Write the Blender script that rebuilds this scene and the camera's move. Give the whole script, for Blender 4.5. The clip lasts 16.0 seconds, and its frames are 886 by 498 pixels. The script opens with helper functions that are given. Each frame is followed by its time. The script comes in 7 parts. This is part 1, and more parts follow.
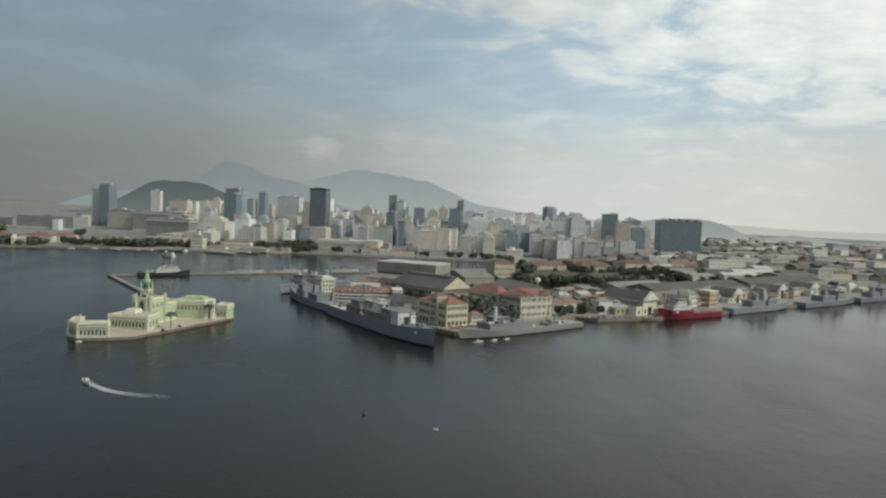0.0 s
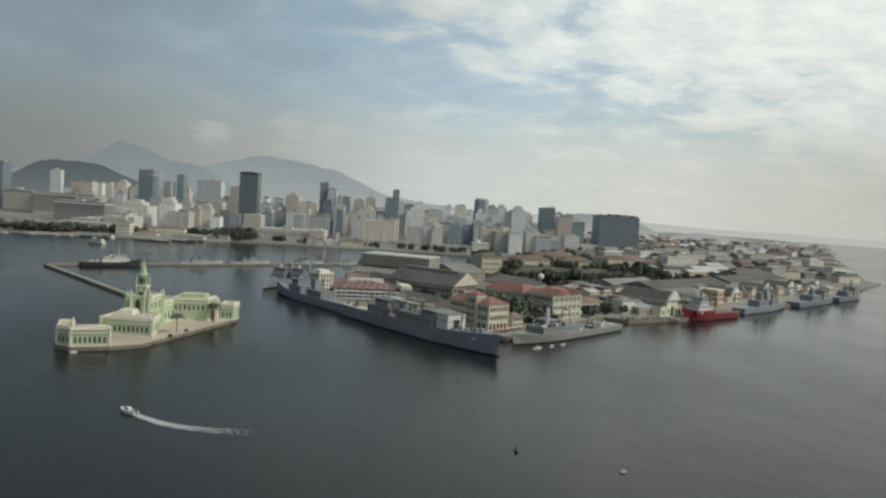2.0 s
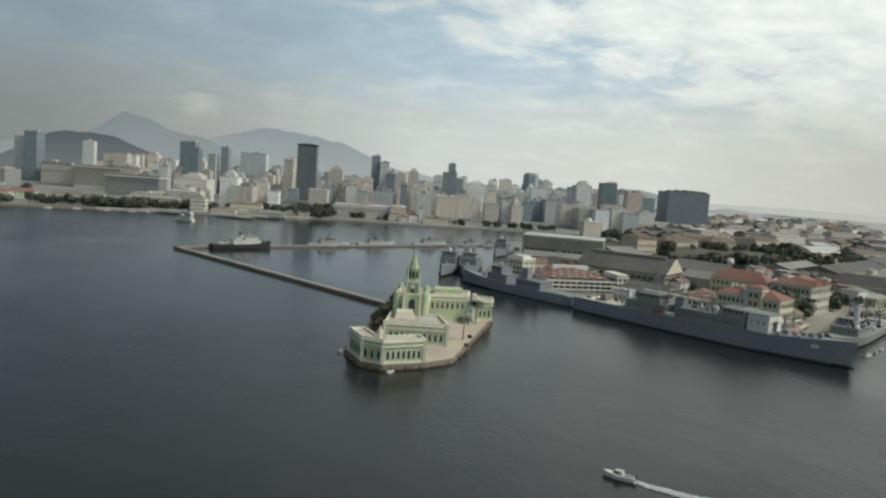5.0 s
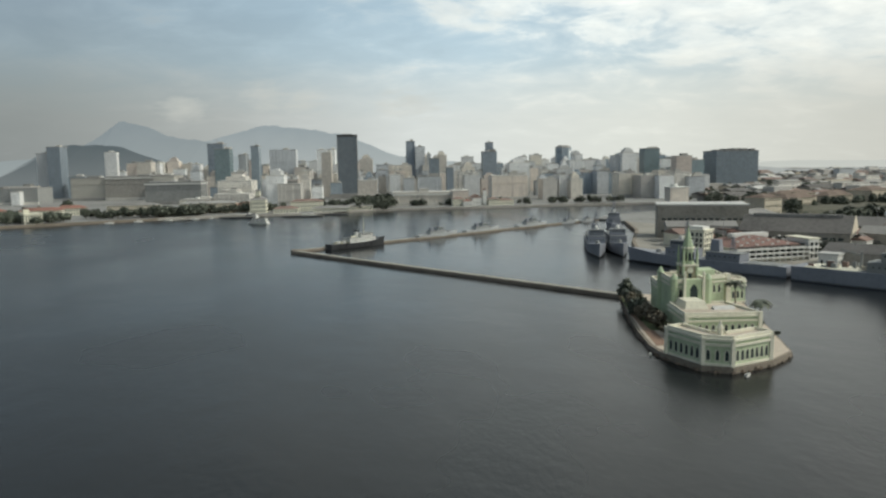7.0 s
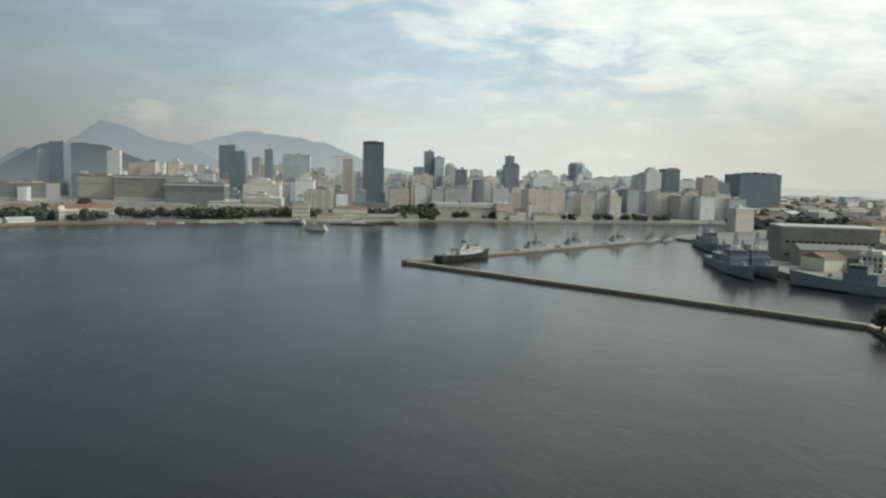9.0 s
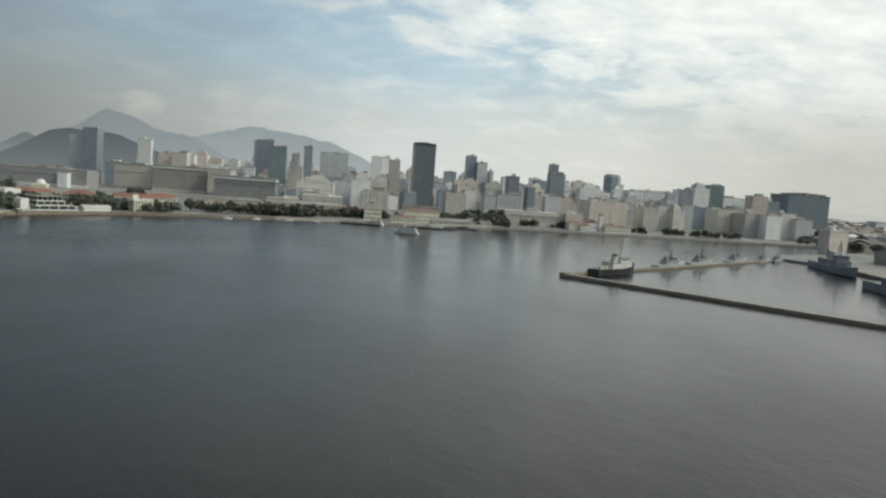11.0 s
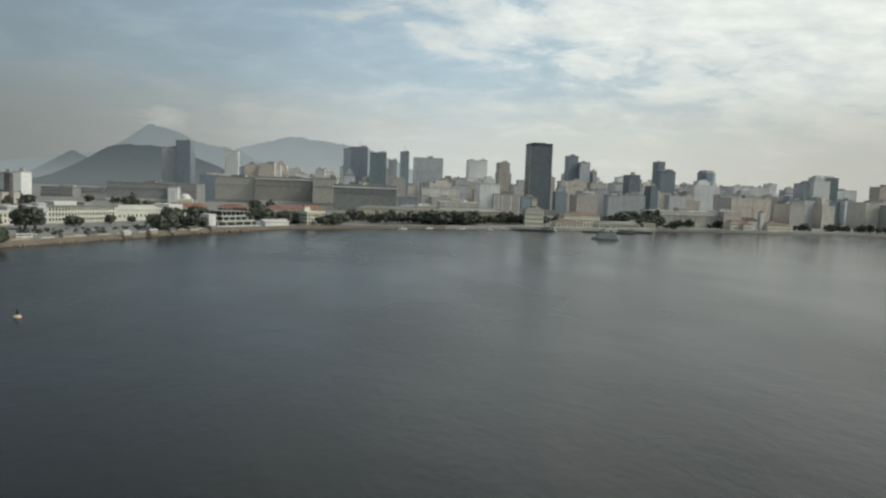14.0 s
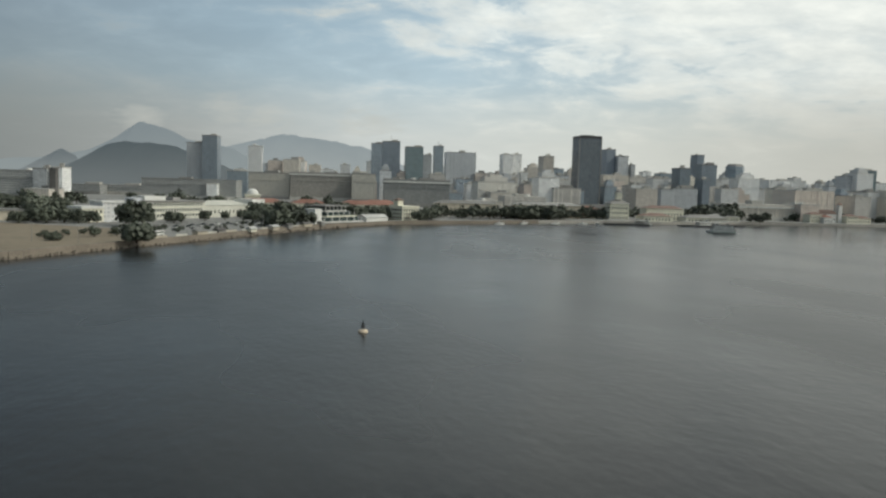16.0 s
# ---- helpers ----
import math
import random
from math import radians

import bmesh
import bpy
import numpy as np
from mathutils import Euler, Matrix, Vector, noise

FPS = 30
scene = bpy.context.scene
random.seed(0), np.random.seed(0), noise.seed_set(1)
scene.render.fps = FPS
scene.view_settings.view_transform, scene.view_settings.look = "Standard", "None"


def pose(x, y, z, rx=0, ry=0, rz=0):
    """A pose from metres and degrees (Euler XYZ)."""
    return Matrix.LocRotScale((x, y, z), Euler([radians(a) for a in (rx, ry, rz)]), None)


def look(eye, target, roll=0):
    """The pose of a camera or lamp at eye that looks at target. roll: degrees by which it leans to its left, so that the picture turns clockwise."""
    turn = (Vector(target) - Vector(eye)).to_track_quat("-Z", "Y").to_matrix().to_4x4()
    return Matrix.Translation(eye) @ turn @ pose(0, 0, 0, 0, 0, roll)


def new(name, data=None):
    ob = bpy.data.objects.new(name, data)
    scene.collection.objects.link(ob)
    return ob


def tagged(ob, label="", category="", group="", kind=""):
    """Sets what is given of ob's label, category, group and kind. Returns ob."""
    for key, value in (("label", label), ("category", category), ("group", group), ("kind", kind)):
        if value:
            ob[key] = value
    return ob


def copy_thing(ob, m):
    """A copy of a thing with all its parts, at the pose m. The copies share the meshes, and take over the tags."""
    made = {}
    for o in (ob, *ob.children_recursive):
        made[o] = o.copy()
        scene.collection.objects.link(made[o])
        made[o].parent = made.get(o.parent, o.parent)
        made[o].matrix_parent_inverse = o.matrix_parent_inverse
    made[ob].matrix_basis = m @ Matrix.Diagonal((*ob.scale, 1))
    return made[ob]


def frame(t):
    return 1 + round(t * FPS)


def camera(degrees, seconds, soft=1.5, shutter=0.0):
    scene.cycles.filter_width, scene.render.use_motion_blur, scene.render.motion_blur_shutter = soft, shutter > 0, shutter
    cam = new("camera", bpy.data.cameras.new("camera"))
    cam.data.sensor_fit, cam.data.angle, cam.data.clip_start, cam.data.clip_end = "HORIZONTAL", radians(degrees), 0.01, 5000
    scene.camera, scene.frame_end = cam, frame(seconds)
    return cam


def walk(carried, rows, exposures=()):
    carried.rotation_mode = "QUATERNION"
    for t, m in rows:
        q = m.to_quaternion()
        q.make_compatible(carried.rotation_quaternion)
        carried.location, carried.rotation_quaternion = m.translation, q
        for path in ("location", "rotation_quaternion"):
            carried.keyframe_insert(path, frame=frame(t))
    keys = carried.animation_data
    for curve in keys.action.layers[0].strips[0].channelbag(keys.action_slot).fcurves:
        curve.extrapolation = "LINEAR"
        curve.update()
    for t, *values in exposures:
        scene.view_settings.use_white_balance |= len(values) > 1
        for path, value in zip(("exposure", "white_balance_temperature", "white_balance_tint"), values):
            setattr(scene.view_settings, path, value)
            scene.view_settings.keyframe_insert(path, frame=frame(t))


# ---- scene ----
# ---- camera ----
# The whole place is at about three fifths of life size.
cam = camera(61.72, 16.0, soft=2.4)
PATH = [
    (0.0, -6.06, -12.21, 58.94, 86.91, -2.52, 5.60),
    (0.5, -22.67, -1.51, 57.56, 86.07, -2.90, 1.06),
    (1.0, -39.38, 8.99, 56.23, 87.39, -3.82, -1.27),
    (1.5, -56.18, 19.30, 54.97, 87.95, -4.21, -3.95),
    (2.0, -73.06, 29.45, 53.73, 86.68, -3.98, -2.41),
    (2.5, -90.03, 39.43, 52.54, 86.75, -3.25, -1.15),
    (3.0, -107.06, 49.26, 51.38, 85.84, -3.09, -1.28),
    (5.5, -193.18, 96.52, 46.05, 83.98, -3.99, -3.75),
    (6.0, -210.55, 105.67, 45.04, 82.14, -3.08, -4.24),
    (6.5, -227.97, 114.74, 44.04, 81.71, -1.72, -3.26),
    (7.0, -245.41, 123.75, 43.05, 83.46, 0.88, -3.92),
    (7.5, -262.88, 132.71, 42.06, 84.48, -0.82, -5.09),
    (8.0, -280.37, 141.62, 41.06, 84.71, -0.10, -4.87),
    (8.5, -297.87, 150.49, 40.08, 85.14, -1.81, -7.69),
    (9.0, -315.39, 159.34, 39.07, 84.57, -1.47, -6.23),
    (11.5, -402.96, 203.61, 33.79, 85.41, -5.55, -8.30),
    (12.0, -420.43, 212.54, 32.64, 86.57, -5.97, -10.29),
    (12.5, -437.87, 221.53, 31.48, 86.18, -5.36, -9.16),
    (13.0, -455.28, 230.57, 30.27, 85.51, -6.36, -6.61),
    (13.5, -472.66, 239.70, 29.01, 85.67, -6.69, -7.68),
    (14.0, -490.00, 248.89, 27.71, 85.29, -2.16, -5.41),
    (14.5, -507.29, 258.19, 26.37, 85.28, -3.94, -5.18),
    (15.0, -524.52, 267.59, 24.96, 84.66, -0.90, -4.59),
    (15.5, -541.71, 277.10, 23.50, 84.37, -0.69, -5.75),
    (16.0, -558.82, 286.74, 21.97, 85.17, -1.77, -6.95),
]
walk(cam, [(t, pose(*p)) for t, *p in PATH], exposures=[(0.0, -0.07, 6600, 5.0), (3.0, -0.13, 6600, 5.0), (5.5, 0.03, 6600, 5.0), (7.0, 0.13, 6600, 5.0), (9.0, 0.11, 6600, 5.0), (12.5, -0.03, 6600, 5.0), (15.0, -0.11, 6600, 5.0), (16.0, -0.07, 6600, 5.0)])
CLOUD_TURN, CLOUD_SHIFT = 20.0, (0.3, 0.2, 0.0)

# ---- world, sun, exposure ----
SUN_EL, SUN_AZ = radians(44), radians(-12)      # azimuth from +x, counter-clockwise
scene.view_settings.exposure = 0.0

world = bpy.data.worlds.new("sky")
scene.world = world
world.use_nodes = True
wn, wl = world.node_tree.nodes, world.node_tree.links
wn.clear()


def wnode(kind, **props):
    n = wn.new(kind)
    for k, v in props.items():
        n.inputs[k].default_value = v
    return n


def ramp(node, stops):
    cr = node.color_ramp
    cr.elements[0].position, cr.elements[0].color = stops[0][0], stops[0][1]
    cr.elements[1].position, cr.elements[1].color = stops[-1][0], stops[-1][1]
    for pos, col in stops[1:-1]:
        cr.elements.new(pos).color = col
    return node


def grey(v):
    return (v, v, v, 1)


sky = wn.new("ShaderNodeTexSky")
sky.sky_type = "NISHITA"
sky.sun_disc = False
sky.sun_elevation, sky.sun_rotation = SUN_EL, radians(90) - SUN_AZ
sky.air_density, sky.dust_density, sky.ozone_density = 1.0, 1.2, 2.0
tex = wn.new("ShaderNodeTexCoord")
sep = wn.new("ShaderNodeSeparateXYZ")
wl.new(tex.outputs["Generated"], sep.inputs[0])
# clouds lie on a flat layer: direction divided by its height
hgt = wn.new("ShaderNodeMath")
hgt.operation = "ADD"
hgt.inputs[1].default_value = 0.22
wl.new(sep.outputs["Z"], hgt.inputs[0])
hmax = wn.new("ShaderNodeMath")
hmax.operation = "MAXIMUM"
hmax.inputs[1].default_value = 0.05
wl.new(hgt.outputs[0], hmax.inputs[0])
dx, dy = wn.new("ShaderNodeMath"), wn.new("ShaderNodeMath")
for n, axis in ((dx, "X"), (dy, "Y")):
    n.operation = "DIVIDE"
    wl.new(sep.outputs[axis], n.inputs[0])
    wl.new(hmax.outputs[0], n.inputs[1])
flat = wn.new("ShaderNodeCombineXYZ")
wl.new(dx.outputs[0], flat.inputs[0])
wl.new(dy.outputs[0], flat.inputs[1])
turn = wn.new("ShaderNodeMapping")
turn.inputs["Rotation"].default_value = (0, 0, radians(CLOUD_TURN))
turn.inputs["Scale"].default_value = (1.0, 1.15, 1.0)
turn.inputs["Location"].default_value = CLOUD_SHIFT
wl.new(flat.outputs[0], turn.inputs[0])
puff = wnode("ShaderNodeTexNoise", Scale=3.4, Detail=11.0, Roughness=0.60, Distortion=0.35)
wl.new(turn.outputs[0], puff.inputs["Vector"])


def wcalc(op, *args):
    k = wn.new("ShaderNodeMath")
    k.operation = op
    for i, v in enumerate(args):
        if isinstance(v, (int, float)):
            k.inputs[i].default_value = v
        else:
            wl.new(v, k.inputs[i])
    return k.outputs[0]


# the lower edge of the bright cloud sheet comes down towards the sun's side
edge = wcalc("ADD", sep.outputs["Z"], wcalc("MULTIPLY_ADD", sep.outputs["X"], 0.20, -0.252))
sheet = ramp(wn.new("ShaderNodeValToRGB"), [(0.0, grey(0.30)), (0.40, grey(0.34)), (0.47, grey(0.50)), (0.56, grey(0.68)), (0.75, grey(0.58)), (1.0, grey(0.52))])
wl.new(wcalc("MULTIPLY_ADD", edge, 1.0, 0.5), sheet.inputs[0])
lean = wcalc("MULTIPLY_ADD", sep.outputs["X"], 0.22, puff.outputs["Fac"])
mass = wcalc("ADD", lean, wcalc("MULTIPLY_ADD", sheet.outputs[0], 0.9, -0.45))
cover = ramp(wn.new("ShaderNodeValToRGB"), [(0.40, grey(0.02)), (0.50, grey(0.22)), (0.58, grey(0.70)), (0.72, grey(1))])
wl.new(mass, cover.inputs[0])
fine = wnode("ShaderNodeTexNoise", Scale=7.0, Detail=7.0, Roughness=0.6)
wl.new(turn.outputs[0], fine.inputs["Vector"])
body = ramp(wn.new("ShaderNodeValToRGB"), [(0.3, (5.7, 6.0, 6.1, 1)), (0.7, (7.7, 7.8, 7.6, 1))])
wl.new(fine.outputs["Fac"], body.inputs[0])
xs = wcalc("MULTIPLY_ADD", sep.outputs["X"], 0.6, 0.45)
# a thin veil of high cloud, brighter towards the sun
thin = ramp(wn.new("ShaderNodeValToRGB"), [(0.0, (1.5, 1.75, 1.95, 1)), (0.22, (1.9, 2.25, 2.45, 1)), (0.38, (2.85, 3.7, 4.3, 1)), (0.52, (3.7, 4.85, 5.7, 1)), (0.8, (4.6, 5.1, 5.3, 1)), (1.0, (4.6, 5.0, 5.0, 1))])
wl.new(xs, thin.inputs[0])
cirrus = wn.new("ShaderNodeMixRGB")
cirrus.inputs[0].default_value = 0.72
wl.new(sky.outputs[0], cirrus.inputs[1])
streak = ramp(wn.new("ShaderNodeValToRGB"), [(0.36, grey(0.90)), (0.5, grey(1.0)), (0.64, grey(1.16))])
wl.new(puff.outputs["Fac"], streak.inputs[0])
flecked = wn.new("ShaderNodeMixRGB")
flecked.blend_type = "MULTIPLY"
flecked.inputs[0].default_value = 1.0
wl.new(thin.outputs[0], flecked.inputs[1])
wl.new(streak.outputs[0], flecked.inputs[2])
wl.new(flecked.outputs[0], cirrus.inputs[2])
# clouds away from the sun are greyer
dim = ramp(wn.new("ShaderNodeValToRGB"), [(0.0, grey(0.22)), (0.22, grey(0.38)), (0.42, grey(0.70)), (0.56, grey(1))])
wl.new(xs, dim.inputs[0])
lit = wn.new("ShaderNodeMixRGB")
lit.blend_type = "MULTIPLY"
lit.inputs[0].default_value = 1.0
wl.new(body.outputs[0], lit.inputs[1])
wl.new(dim.outputs[0], lit.inputs[2])
mixc = wn.new("ShaderNodeMixRGB")
wl.new(cover.outputs[0], mixc.inputs[0])
wl.new(cirrus.outputs[0], mixc.inputs[1])
wl.new(lit.outputs[0], mixc.inputs[2])
# haze near the horizon, greyer away from the sun
side = ramp(wn.new("ShaderNodeValToRGB"), [(0.0, (1.3, 1.4, 1.45, 1)), (0.2, (2.0, 2.12, 2.15, 1)), (0.33, (3.1, 3.2, 3.2, 1)), (0.47, (4.95, 5.1, 5.1, 1)), (0.64, (5.3, 5.35, 5.12, 1)), (0.80, (4.3, 4.25, 4.0, 1)), (1.0, (4.2, 4.1, 3.8, 1))])
wl.new(xs, side.inputs[0])
swell = ramp(wn.new("ShaderNodeValToRGB"), [(0.35, grey(0.98)), (0.55, grey(1.0)), (0.68, grey(1.05))])
wl.new(puff.outputs["Fac"], swell.inputs[0])
murk = wn.new("ShaderNodeMixRGB")
murk.blend_type = "MULTIPLY"
murk.inputs[0].default_value = 1.0
wl.new(side.outputs[0], murk.inputs[1])
wl.new(swell.outputs[0], murk.inputs[2])
veil = ramp(wn.new("ShaderNodeValToRGB"), [(0.0, grey(1)), (0.06, grey(0.93)), (0.10, grey(0.66)), (0.14, grey(0.22)), (0.20, grey(0.07)), (0.4, grey(0.0))])
wl.new(wcalc("MULTIPLY_ADD", puff.outputs["Fac"], -0.07, wcalc("ADD", sep.outputs["Z"], 0.035)), veil.inputs[0])
mixh = wn.new("ShaderNodeMixRGB")
wl.new(veil.outputs[0], mixh.inputs[0])
wl.new(mixc.outputs[0], mixh.inputs[1])
wl.new(murk.outputs[0], mixh.inputs[2])
# one bright heap of cloud over the mountains
nrm = wn.new("ShaderNodeVectorMath")
nrm.operation = "NORMALIZE"
wl.new(tex.outputs["Generated"], nrm.inputs[0])
heap = None
for az, el, size in ((-9.2, 5.2, 0.05), (-6.4, 4.6, 0.045), (1.5, 4.6, 0.06), (-15.0, 4.2, 0.05)):
    off = wn.new("ShaderNodeVectorMath")
    off.operation = "SUBTRACT"
    off.inputs[1].default_value = (math.sin(radians(az)) * math.cos(radians(el)), math.cos(radians(az)) * math.cos(radians(el)), math.sin(radians(el)))
    wl.new(nrm.outputs[0], off.inputs[0])
    flatten = wn.new("ShaderNodeVectorMath")
    flatten.operation = "MULTIPLY"
    flatten.inputs[1].default_value = (1, 1, 2.0)
    wl.new(off.outputs[0], flatten.inputs[0])
    far = wn.new("ShaderNodeVectorMath")
    far.operation = "LENGTH"
    wl.new(flatten.outputs[0], far.inputs[0])
    near = wcalc("SUBTRACT", 1.0, wcalc("DIVIDE", far.outputs["Value"], size))
    heap = near if heap is None else wcalc("MAXIMUM", heap, near)
crown = ramp(wn.new("ShaderNodeValToRGB"), [(0.30, grey(0)), (0.62, grey(0.35)), (0.95, grey(0.6))])
wl.new(wcalc("ADD", wcalc("MULTIPLY", wcalc("MAXIMUM", heap, 0.0), 0.6), wcalc("MULTIPLY_ADD", fine.outputs["Fac"], 1.4, -0.5)), crown.inputs[0])
bank = wn.new("ShaderNodeMixRGB")
wl.new(wcalc("MULTIPLY", crown.outputs[0], wcalc("MINIMUM", wcalc("MULTIPLY", wcalc("MAXIMUM", heap, 0.0), 3.0), 1.0)), bank.inputs[0])
wl.new(mixh.outputs[0], bank.inputs[1])
bank.inputs[2].default_value = (4.3, 4.3, 4.1, 1)
# hazy air: the sky pales towards the horizon and is deeper overhead
depth = ramp(wn.new("ShaderNodeValToRGB"), [(0.0, grey(1)), (0.24, grey(1)), (0.40, grey(1.12)), (0.72, grey(0.58)), (1.0, grey(0.50))])
wl.new(sep.outputs["Z"], depth.inputs[0])
deep = wn.new("ShaderNodeMixRGB")
deep.blend_type = "MULTIPLY"
deep.inputs[0].default_value = 1.0
wl.new(bank.outputs[0], deep.inputs[1])
wl.new(depth.outputs[0], deep.inputs[2])
back = wn.new("ShaderNodeBackground")
back.inputs["Strength"].default_value = 0.13
wl.new(deep.outputs[0], back.inputs[0])
wout = wn.new("ShaderNodeOutputWorld")
wl.new(back.outputs[0], wout.inputs[0])

sun_data = bpy.data.lights.new("sun", "SUN")
sun_data.energy, sun_data.angle, sun_data.color = 2.2, radians(10), (1.0, 0.95, 0.86)
sun = new("sun", sun_data)
sun_way = Vector((math.cos(SUN_AZ) * math.cos(SUN_EL), math.sin(SUN_AZ) * math.cos(SUN_EL), math.sin(SUN_EL)))
sun.matrix_world = look(sun_way * 500, (0, 0, 0))

# ---- materials ----
def material(name, rough=0.8, metal=0.0):
    m = bpy.data.materials.new(name)
    m.use_nodes = True
    b = m.node_tree.nodes["Principled BSDF"]
    b.inputs["Roughness"].default_value, b.inputs["Metallic"].default_value = rough, metal
    return m, m.node_tree.nodes, m.node_tree.links, b


def tone(c, k):
    return (min(c[0] * k, 1), min(c[1] * k, 1), min(c[2] * k, 1), 1)


def surface(name, colour, rough=0.8, metal=0.0, grain=1.5, patch=0.12, vary=0.35, bump=0.2, by_object=0.0):
    """Paint, stone or plaster: fine grain and broad stains over one base colour."""
    m, n, l, b = material(name, rough, metal)
    tc = n.new("ShaderNodeTexCoord")
    a, w = n.new("ShaderNodeTexNoise"), n.new("ShaderNodeTexNoise")
    a.inputs["Scale"].default_value, a.inputs["Detail"].default_value = grain, 5
    w.inputs["Scale"].default_value, w.inputs["Detail"].default_value = patch, 4
    l.new(tc.outputs["Object"], a.inputs["Vector"])
    l.new(tc.outputs["Object"], w.inputs["Vector"])
    add = n.new("ShaderNodeMath")
    add.operation = "MULTIPLY_ADD"
    add.inputs[1].default_value = 0.5
    half = n.new("ShaderNodeMath")
    half.operation = "MULTIPLY"
    half.inputs[1].default_value = 0.5
    l.new(w.outputs["Fac"], half.inputs[0])
    l.new(a.outputs["Fac"], add.inputs[0])
    l.new(half.outputs[0], add.inputs[2])
    r = ramp(n.new("ShaderNodeValToRGB"), [(0.3, tone(colour, 1 - vary)), (0.5, tone(colour, 1)), (0.72, tone(colour, 1 + vary * 0.6))])
    l.new(add.outputs[0], r.inputs[0])
    out = r.outputs[0]
    if by_object:
        info = n.new("ShaderNodeObjectInfo")
        hsv = n.new("ShaderNodeHueSaturation")
        val = n.new("ShaderNodeMath")
        val.operation = "MULTIPLY_ADD"
        val.inputs[1].default_value, val.inputs[2].default_value = by_object, 1 - by_object / 2
        l.new(info.outputs["Random"], val.inputs[0])
        l.new(val.outputs[0], hsv.inputs["Value"])
        l.new(out, hsv.inputs["Color"])
        out = hsv.outputs[0]
    l.new(out, b.inputs["Base Color"])
    if bump:
        bp = n.new("ShaderNodeBump")
        bp.inputs["Strength"].default_value, bp.inputs["Distance"].default_value = bump, 0.15
        l.new(a.outputs["Fac"], bp.inputs["Height"])
        l.new(bp.outputs[0], b.inputs["Normal"])
    return m


def facade(name, wall, glass, floor_h=1.9, bay=1.7, wide=0.6, tall=0.55, rough=0.75):
    """A far facade: rows of windows on its upright faces, a plain roof, streaks of weather."""
    m, n, l, b = material(name, rough)
    tc, geo = n.new("ShaderNodeTexCoord"), n.new("ShaderNodeNewGeometry")
    s = n.new("ShaderNodeSeparateXYZ")
    l.new(tc.outputs["Object"], s.inputs[0])

    def calc(op, a, c=None):
        k = n.new("ShaderNodeMath")
        k.operation = op
        for i, v in enumerate((a, c)):
            if v is None:
                continue
            if isinstance(v, (int, float)):
                k.inputs[i].default_value = v
            else:
                l.new(v, k.inputs[i])
        return k.outputs[0]

    along = calc("ADD", s.outputs["X"], s.outputs["Y"])
    u = calc("LESS_THAN", calc("FRACT", calc("DIVIDE", along, bay)), wide)
    v = calc("LESS_THAN", calc("FRACT", calc("DIVIDE", s.outputs["Z"], floor_h)), tall)
    ns = n.new("ShaderNodeSeparateXYZ")
    l.new(geo.outputs["Normal"], ns.inputs[0])
    up = calc("LESS_THAN", calc("ABSOLUTE", ns.outputs["Z"]), 0.5)
    mask = calc("MULTIPLY", calc("MULTIPLY", u, v), up)
    nz = n.new("ShaderNodeTexNoise")
    nz.inputs["Scale"].default_value, nz.inputs["Detail"].default_value = 0.35, 6
    mp = n.new("ShaderNodeMapping")
    mp.inputs["Scale"].default_value = (1, 1, 0.6)
    l.new(tc.outputs["Object"], mp.inputs[0])
    l.new(mp.outputs[0], nz.inputs["Vector"])
    r = ramp(n.new("ShaderNodeValToRGB"), [(0.3, tone(wall, 0.84)), (0.55, tone(wall, 1)), (0.75, tone(wall, 1.08))])
    l.new(nz.outputs["Fac"], r.inputs[0])
    info = n.new("ShaderNodeObjectInfo")
    hsv = n.new("ShaderNodeHueSaturation")
    l.new(calc("ADD", calc("MULTIPLY", info.outputs["Random"], 0.6), 0.72), hsv.inputs["Value"])
    l.new(calc("ADD", calc("MULTIPLY", info.outputs["Random"], 0.03), 0.485), hsv.inputs["Hue"])
    l.new(r.outputs[0], hsv.inputs["Color"])
    # some blinds are drawn, some windows are dark
    cell = n.new("ShaderNodeTexWhiteNoise")
    cell.noise_dimensions = "2D"
    cv = n.new("ShaderNodeCombineXYZ")
    l.new(calc("FLOOR", calc("DIVIDE", along, bay)), cv.inputs[0])
    l.new(calc("FLOOR", calc("DIVIDE", s.outputs["Z"], floor_h)), cv.inputs[1])
    l.new(cv.outputs[0], cell.inputs["Vector"])
    g = ramp(n.new("ShaderNodeValToRGB"), [(0.0, tone(glass, 0.85)), (0.7, tone(glass, 1.05)), (1.0, tone(glass, 1.35))])
    l.new(cell.outputs["Value"], g.inputs[0])
    mix = n.new("ShaderNodeMixRGB")
    l.new(mask, mix.inputs[0])
    l.new(hsv.outputs[0], mix.inputs[1])
    l.new(g.outputs[0], mix.inputs[2])
    l.new(mix.outputs[0], b.inputs["Base Color"])
    l.new(calc("SUBTRACT", rough, calc("MULTIPLY", mask, rough - 0.25)), b.inputs["Roughness"])
    bp = n.new("ShaderNodeBump")
    bp.inputs["Strength"].default_value, bp.inputs["Distance"].default_value = 0.6, 0.3
    bp.invert = True
    l.new(mask, bp.inputs["Height"])
    l.new(bp.outputs[0], b.inputs["Normal"])
    return m


